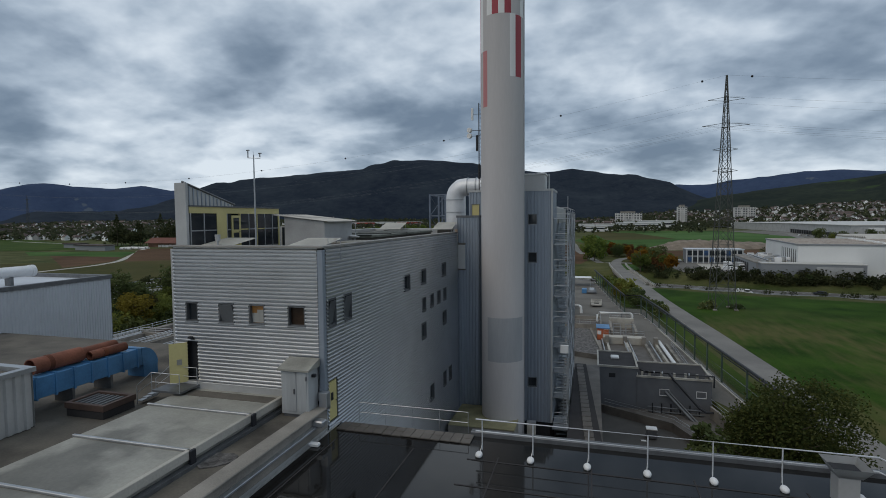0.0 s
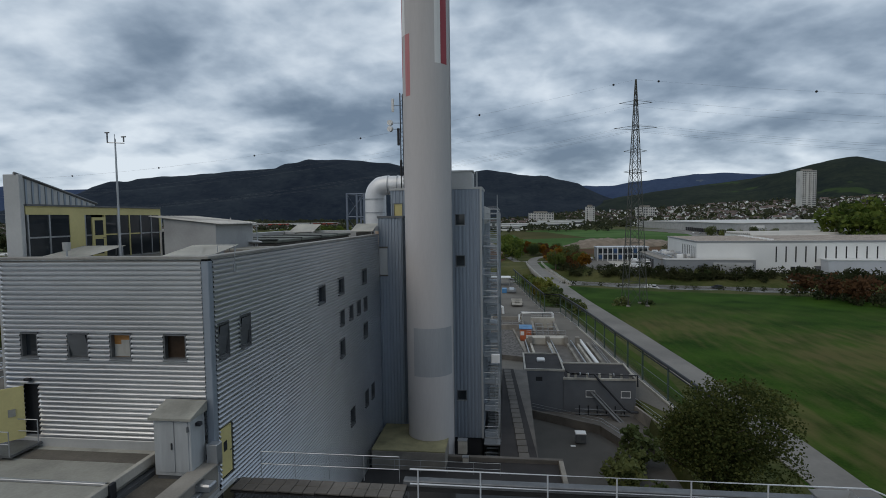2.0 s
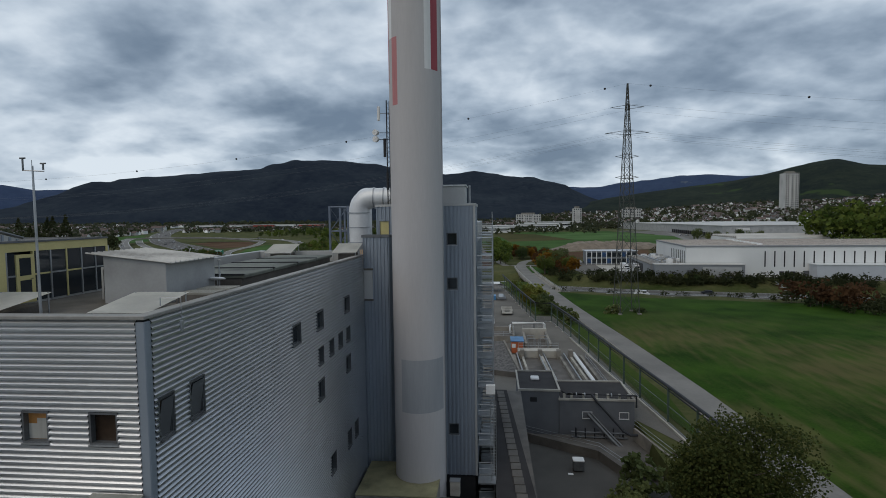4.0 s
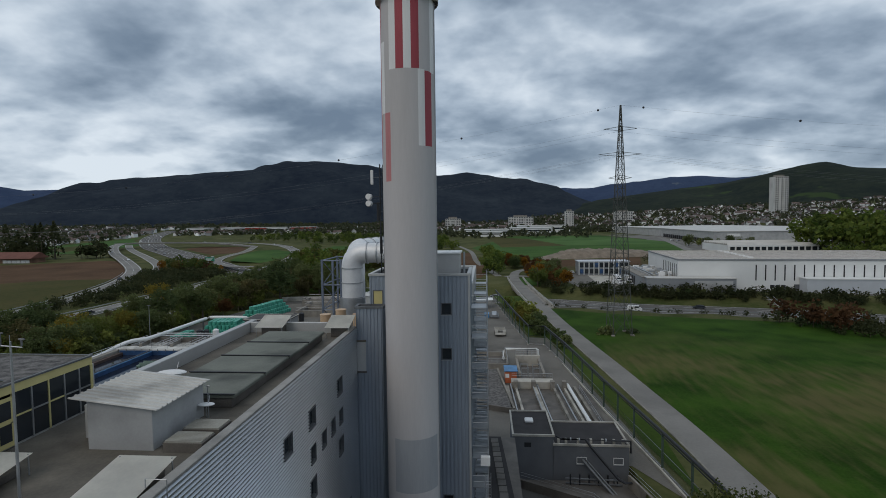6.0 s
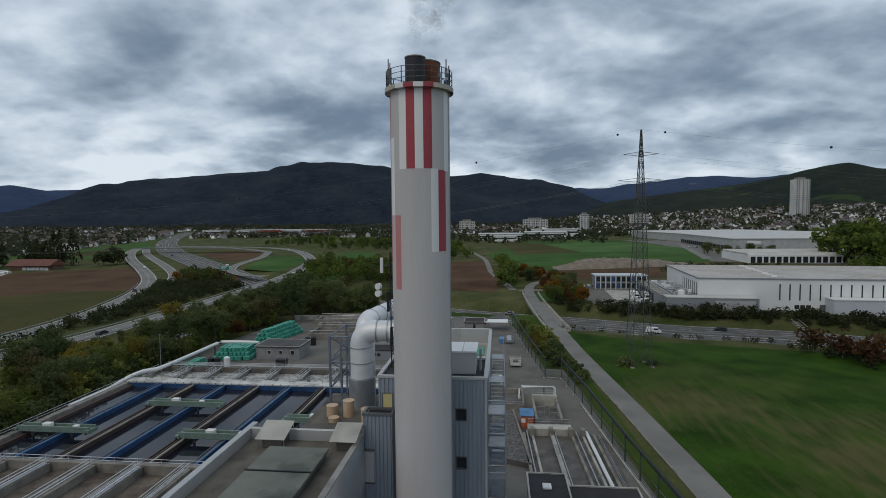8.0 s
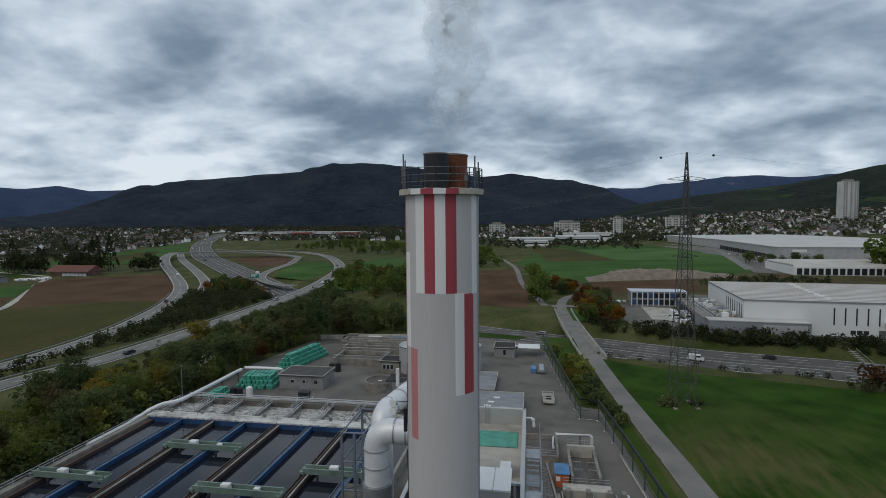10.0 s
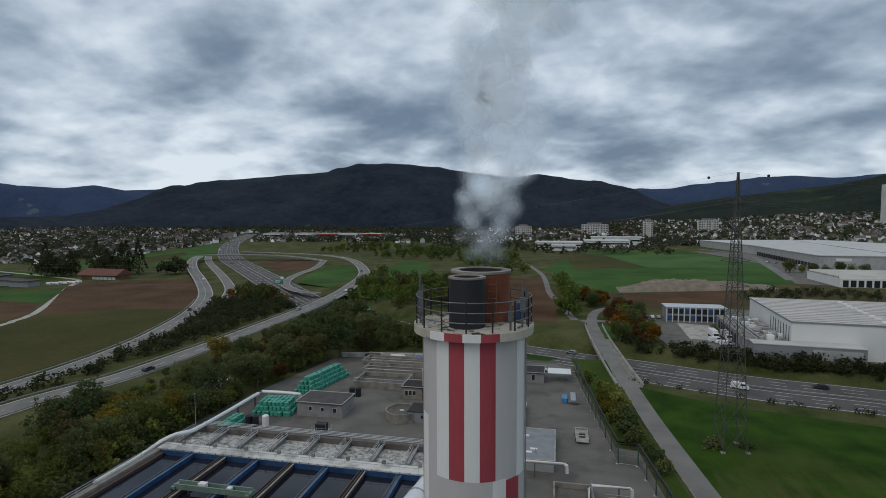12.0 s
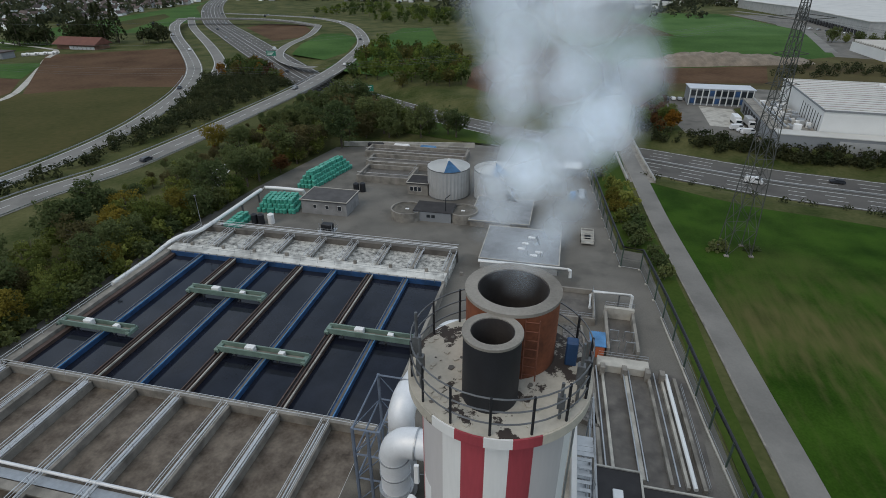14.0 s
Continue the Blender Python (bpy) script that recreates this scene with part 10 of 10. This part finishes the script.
def town():
    rng = random.Random(77)
    bm = B()
    zones = ((1350, -1450, -529, 455, 1300), (260, -1000, -330, 900, 1250), (260, -330, 160, 880, 1500), (1550, 160, 1300, 780, 1750), (0, -700, -420, 520, 640))
    for count, xa, xb, ya, yb in zones:
        for _ in range(count):
            x, y = rng.uniform(xa, xb), rng.uniform(ya, yb)
            if clear_of_roads(x, y, 12) is False or in_fields(x, y) or (150 < x < 620 and y < 880):
                continue
            z = slope_z(x, y) - 0.5
            w, d, h, a = rng.uniform(6, 10.5), rng.uniform(5.5, 8.5), rng.uniform(3.2, 5.6), rng.choice((0.0, 1.57)) + rng.uniform(-0.4, 0.4)
            if rng.random() < 0.07:
                w, h = w * 2.2, h * 1.5
            c, s = math.cos(a), math.sin(a)
            def P(u, v, k):
                return bm.verts.new((x + u * c - v * s, y + u * s + v * c, z + k))
            lo = [P(u, v, 0) for u, v in ((-w / 2, -d / 2), (w / 2, -d / 2), (w / 2, d / 2), (-w / 2, d / 2))]
            hi = [P(u, v, h) for u, v in ((-w / 2, -d / 2), (w / 2, -d / 2), (w / 2, d / 2), (-w / 2, d / 2))]
            ra, rb = P(-w / 2, 0, h + d * 0.42), P(w / 2, 0, h + d * 0.42)
            for i in range(4):
                bm.faces.new((lo[i], lo[(i + 1) % 4], hi[(i + 1) % 4], hi[i])).material_index = 0
            bm.faces.new((hi[1], hi[2], rb)).material_index = 0
            bm.faces.new((hi[3], hi[0], ra)).material_index = 0
            e = 0.5
            A, Bq, C2, D = P(-w / 2 - e, -d / 2 - e, h - 0.2), P(w / 2 + e, -d / 2 - e, h - 0.2), P(w / 2 + e, d / 2 + e, h - 0.2), P(-w / 2 - e, d / 2 + e, h - 0.2)
            r0, r1 = P(-w / 2 - e, 0, h + d * 0.42 + 0.2), P(w / 2 + e, 0, h + d * 0.42 + 0.2)
            bm.faces.new((A, Bq, r1, r0)).material_index = 1
            bm.faces.new((C2, D, r0, r1)).material_index = 1
    struct("town_houses", bm, [HOUSEW, HOUSER], "dense town of white-walled houses with red-brown roofs", "houses", "stuff")
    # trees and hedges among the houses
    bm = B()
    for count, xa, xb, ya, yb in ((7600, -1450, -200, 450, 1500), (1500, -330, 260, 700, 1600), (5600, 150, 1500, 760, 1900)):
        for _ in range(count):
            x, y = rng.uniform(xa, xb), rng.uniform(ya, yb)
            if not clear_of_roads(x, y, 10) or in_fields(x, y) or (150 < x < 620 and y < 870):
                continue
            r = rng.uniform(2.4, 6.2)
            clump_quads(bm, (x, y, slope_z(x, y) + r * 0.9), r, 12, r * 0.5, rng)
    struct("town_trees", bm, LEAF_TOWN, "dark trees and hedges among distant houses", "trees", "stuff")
    bm = B()
    grid = [[bm.verts.new((150 + i * 60, 760 + j * 80, slope_z(150 + i * 60, 760 + j * 80) - 0.6)) for j in range(18)] for i in range(26)]
    for i in range(25):
        for j in range(17):
            bm.faces.new((grid[i][j], grid[i + 1][j], grid[i + 1][j + 1], grid[i][j + 1]))
    struct("hill_foot", bm, ROUGHG, "gentle grassy slope under the hillside town", "slope", smooth=True)


town()


RUSTWALL = material("weathered_barn_boards", (0.20, 0.11, 0.07), 0.85, 0, 0.25, 0.2, 3, 0.1, stain=0.2)
RUSTTILE = material("rust_brown_roof_tiles", (0.15, 0.06, 0.042), 0.9, 0, 0.2, 0.2, 2, 0.1)


def farm():
    f = thing("barn", (-384, 371, 0), "long barn with a rust-brown roof beside dark trees", "barn")
    part("barn_wall", box(B(), -403, 364, 0, -366, 378, 4.5), RUSTWALL, f)
    bm = B()
    v = [bm.verts.new(q) for q in ((-405, 361, 4.5), (-364, 361, 4.5), (-364, 371, 9.5), (-405, 371, 9.5), (-364, 380, 4.5), (-405, 380, 4.5))]
    bm.faces.new((v[0], v[1], v[2], v[3]))
    bm.faces.new((v[3], v[2], v[4], v[5]))
    bm.faces.new((v[1], v[4], v[2]))
    bm.faces.new((v[5], v[0], v[3]))
    part("barn_roof", bm, RUSTTILE, f)
    for k in range(6):
        part("gate", box(B(), -391 + k * 4, 363.7, 0.4, -387.6 + k * 4, 364, 3), WHITE, f)
    SX, SY = [-396 + (k % 4) * 4.4 for k in range(8)], [328 + (k % 4) * 3.5 + (k // 4) * 3.2 for k in range(8)]
    for k in range(8):
        b = thing("wrapped_straw", (SX[k], SY[k], 0), "white film-wrapped straw roll", "straw roll", "straw rolls")
        part("roll", tube(B(), [(SX[k] - 2, SY[k], 1.2), (SX[k] + 2, SY[k], 1.2)], 1.2, 12), WHITE, b)
        part("roll_end", tube(B(), [(SX[k] + 2, SY[k], 1.2), (SX[k] + 2.2, SY[k], 1.2)], 1.0, 12), CONC_LT, b)
    for x, y in ((-408, 318), (-428, 322), (-470, 345)):
        h = thing("farm_shed", (x, y, 0), "dark farm shed by a track", "shed", "farm sheds")
        part("shed_wall", box(B(), x - 9, y - 5, 0, x + 9, y + 5, 4.5), MIDGREY, h)
        part("shed_roof", box(B(), x - 10, y - 6, 4.5, x + 10, y + 6, 5.2), HOUSER, h)


farm()


# ---- vehicles ----
def make_car(name, mat, L, W, H, label, van=False):
    c = thing(name, (0, 0, 0), label, "van" if van else "car", "vehicles on the roads")
    prof = [(-L / 2, 0.35), (-L / 2, 0.95), (-L * 0.44, H * 0.97), (L * 0.28, H * 0.97), (L * 0.42, 1.15), (L / 2, 0.95), (L / 2, 0.35)] if van else [(-L / 2, 0.35), (-L / 2, 0.85), (-L * 0.38, H * 0.96), (L * 0.1, H), (L * 0.27, 0.95), (L / 2, 0.78), (L / 2, 0.35)]
    bm = B()
    a = [bm.verts.new((x, -W / 2, z)) for x, z in prof]
    b = [bm.verts.new((x, W / 2, z)) for x, z in prof]
    bm.faces.new(a)
    bm.faces.new(b[::-1])
    for i in range(len(prof)):
        j = (i + 1) % len(prof)
        bm.faces.new((a[i], b[i], b[j], a[j]))
    bmesh.ops.bevel(bm, geom=bm.edges[:], offset=0.07, segments=2, affect="EDGES")
    part("car_body", bm, mat, c, "", True)
    x0, x1 = (L * 0.05, L * 0.36) if van else (-L * 0.36, L * 0.22)
    part("side_glass", box(B(), x0, -W / 2 - 0.015, H * 0.62, x1 - 0.3, W / 2 + 0.015, H * 0.88), GLASS, c)
    part("windscreen", box(B(), x1 - 0.3, -W * 0.42, H * 0.66, x1 - 0.02, W * 0.42, H * 0.93), GLASS, c)
    for x in (-L * 0.3, L * 0.31):
        for y in (-W / 2 + 0.02, W / 2 - 0.02):
            part("wheel", tube(B(), [(x, y - 0.11, 0.33), (x, y + 0.11, 0.33)], 0.33, 14), TYRE, c)
    return c


CARKINDS = [make_car("parked_car", CARW, 4.3, 1.8, 1.5, "white car on the road"), make_car("parked_car", CARS, 4.4, 1.8, 1.48, "silver car on the road"), make_car("parked_car", CARD, 4.5, 1.8, 1.46, "dark car on the road"), make_car("delivery_van", CARW, 5.6, 2.0, 2.3, "white delivery van on the road", True)]
FIRST = set()


def put_car(i, x, y, z, turn):
    m = pose(x, y, z, 0, 0, turn)
    if i not in FIRST:
        FIRST.add(i)
        CARKINDS[i].matrix_basis = m
    else:
        copy_thing(CARKINDS[i], m)


def on_road(line, s, off, i, lift=0.0):
    """A car at the point s (0 to 1) of a road line, off metres to its side."""
    k = min(len(line) - 2, int(s * (len(line) - 1)))
    a, b = line[k], line[k + 1]
    d = (b - a).normalized()
    put_car(i, a.x - d.y * off, a.y + d.x * off, a.z + lift + 0.03, math.degrees(math.atan2(d.y, d.x)) + (180 if off > 0 else 0))


for i, s in enumerate((0.09, 0.12, 0.135, 0.17, 0.2, 0.235, 0.29, 0.31, 0.36, 0.42, 0.47, 0.5, 0.54, 0.58, 0.61, 0.64, 0.66, 0.7, 0.73, 0.76, 0.79, 0.83)):
    on_road(MOTORWAY, s, (7.6, -7.6, 4.2, -11.2, 11.2)[i % 5], (0, 2, 3, 1, 2, 0)[i % 6])
for i, s in enumerate((0.12, 0.36, 0.55, 0.74, 0.86)):
    on_road(SLIP_A, s, (2.2, -2.2)[i % 2], i % 3, 0.12)
for i, s in enumerate((0.2, 0.31, 0.42, 0.5, 0.63, 0.71, 0.78, 0.86, 0.93)):
    on_road(SLIP_B, s, (2.4, -2.4)[i % 2], (i * 2) % 3, 0.14)
for i in range(5):
    put_car((2, 0, 1, 2, 0)[i], 50 + i * 3.0, 276, 0.1, 90)
for i in range(4):
    put_car((3, 0, 3, 1)[i], 70 + i * 1.4, 224 - i * 3.0, 0.1, 10)
for i in range(16):
    put_car((0, 1, 2, 3)[i % 4], 226 + i * 4.6, 610 - i * 8, rise(610 - i * 8) + 0.1, 30)
put_car(0, -1.8, 166, 0.06, 10)


# ---- steam ----
def steam_material():
    """Lit droplets: white, soft, as clear as the veil attribute says."""
    m = bpy.data.materials.new("white_steam")
    m.use_nodes = True
    n, l = m.node_tree.nodes, m.node_tree.links
    n.remove(n["Principled BSDF"])
    # light passes through the droplets as well as off them
    lit, thin, half = n.new("ShaderNodeBsdfDiffuse"), n.new("ShaderNodeBsdfTranslucent"), n.new("ShaderNodeAddShader")
    # the summed colours pass one, standing in for light scattered between billows
    for sh in (lit, thin):
        sh.inputs["Color"].default_value = (0.57, 0.63, 0.69, 1)
    l.new(lit.outputs[0], half.inputs[0])
    l.new(thin.outputs[0], half.inputs[1])
    veil = n.new("ShaderNodeAttribute")
    veil.attribute_name = "veil"
    geo = n.new("ShaderNodeNewGeometry")
    t = n.new("ShaderNodeTexNoise")
    t.inputs["Scale"].default_value, t.inputs["Detail"].default_value, t.inputs["Roughness"].default_value = 0.85, 5.0, 0.6
    l.new(geo.outputs["Position"], t.inputs["Vector"])
    r = n.new("ShaderNodeMapRange")
    for key, v in (("From Min", 0.32), ("From Max", 0.68), ("To Min", 0.78), ("To Max", 1.06)):
        r.inputs[key].default_value = v
    l.new(t.outputs["Fac"], r.inputs["Value"])
    mul = n.new("ShaderNodeMath")
    mul.operation, mul.use_clamp = "MULTIPLY", True
    l.new(veil.outputs["Fac"], mul.inputs[0])
    l.new(r.outputs[0], mul.inputs[1])
    clear, show = n.new("ShaderNodeBsdfTransparent"), n.new("ShaderNodeMixShader")
    l.new(mul.outputs[0], show.inputs[0])
    l.new(clear.outputs[0], show.inputs[1])
    l.new(half.outputs[0], show.inputs[2])
    l.new(show.outputs[0], n["Material Output"].inputs["Surface"])
    return m


def steam_path(h):
    """Middle and half width of the plume at the height share h."""
    return Vector((-0.05 + 0.2 * math.sin(h * 16) * min(1, h * 4) + 10.5 * h ** 1.5, 1.95 + 4 * h ** 1.4, 52.0 + 34 * h)), 0.8 + 5.0 * h


def steam(count=128):
    """Soft round billows of thin vapour, close in the middle and torn open at the rim."""
    r = random.Random(77)
    verts, normals, veils, faces, k = [], [], [], [], 0
    RINGS = ((0.0, 1.0), (0.3, 0.86), (0.56, 0.5), (0.8, 0.15), (1.0, 0.0))
    while k < count:
        # as many billows to each width of the plume, low or high
        h = (0.9 * (4.6 / 0.9) ** ((k + r.random()) / count) - 0.8) / 5.0
        c, rad = steam_path(h)
        a, q = r.uniform(0, 6.28319), math.sqrt(r.random()) * 1.1
        p = c + Vector((math.cos(a) * rad * q, math.sin(a) * rad * q, r.uniform(-0.4, 0.4)))
        w = 0.8 * noise.noise(p * 0.3) + 0.5 * noise.noise(p * 0.7)
        edge = 1.0 + 0.7 * w * min(1, h * 6) - q
        if edge < 0:
            continue
        s = rad * r.uniform(0.48, 0.74) * (0.7 + 0.3 * min(1, edge / 0.4))
        dens = (0.38 + 0.26 * min(1, edge / 0.5)) * (0.16 + 0.84 * min(1, max(0, h - 0.02) / 0.09)) * (1.0 if h < 0.42 else max(0.2, 1 - (h - 0.42) / 0.4))
        out = ((p - c) * (1.0 / rad) + Vector((0, 0, 0.25))).normalized()
        u = (Vector((r.gauss(0, 0.3), -1.0, 0.2 + r.gauss(0, 0.25)))).normalized()
        e1 = u.orthogonal().normalized()
        e2 = u.cross(e1)
        base = len(verts)
        for rr, v in RINGS:
            for j in range(14 if rr else 1):
                ang = 6.28319 * j / 14
                x = (e1 * math.cos(ang) + e2 * math.sin(ang)) * s * rr * (1 + 0.22 * noise.noise(Vector((math.cos(ang) * 1.3, math.sin(ang) * 1.3, k * 3.7))))
                verts.append(p + x + u * s * 0.10 * (1 - rr * rr))
                normals.append((out * 0.22 + x * (0.05 / s) + Vector((0, 0, 0.9))).normalized())
                veils.append(v * dens)
        for j in range(14):
            j2 = (j + 1) % 14
            faces.append((base, base + 1 + j, base + 1 + j2))
            for g in range(3):
                faces.append((base + 1 + 14 * g + j, base + 15 + 14 * g + j, base + 15 + 14 * g + j2, base + 1 + 14 * g + j2))
        k += 1
    me = bpy.data.meshes.new("steam_plume")
    me.from_pydata(verts, [], faces)
    me.materials.append(steam_material())
    me.attributes.new("veil", "FLOAT", "POINT").data.foreach_set("value", veils)
    me.polygons.foreach_set("use_smooth", [True] * len(me.polygons))
    me.normals_split_custom_set_from_vertices(normals)
    ob = new("steam_plume", me)
    ob.visible_shadow = False
    tagged(ob, "soft white steam plume rising from the flue", "steam", "", "stuff")


steam()
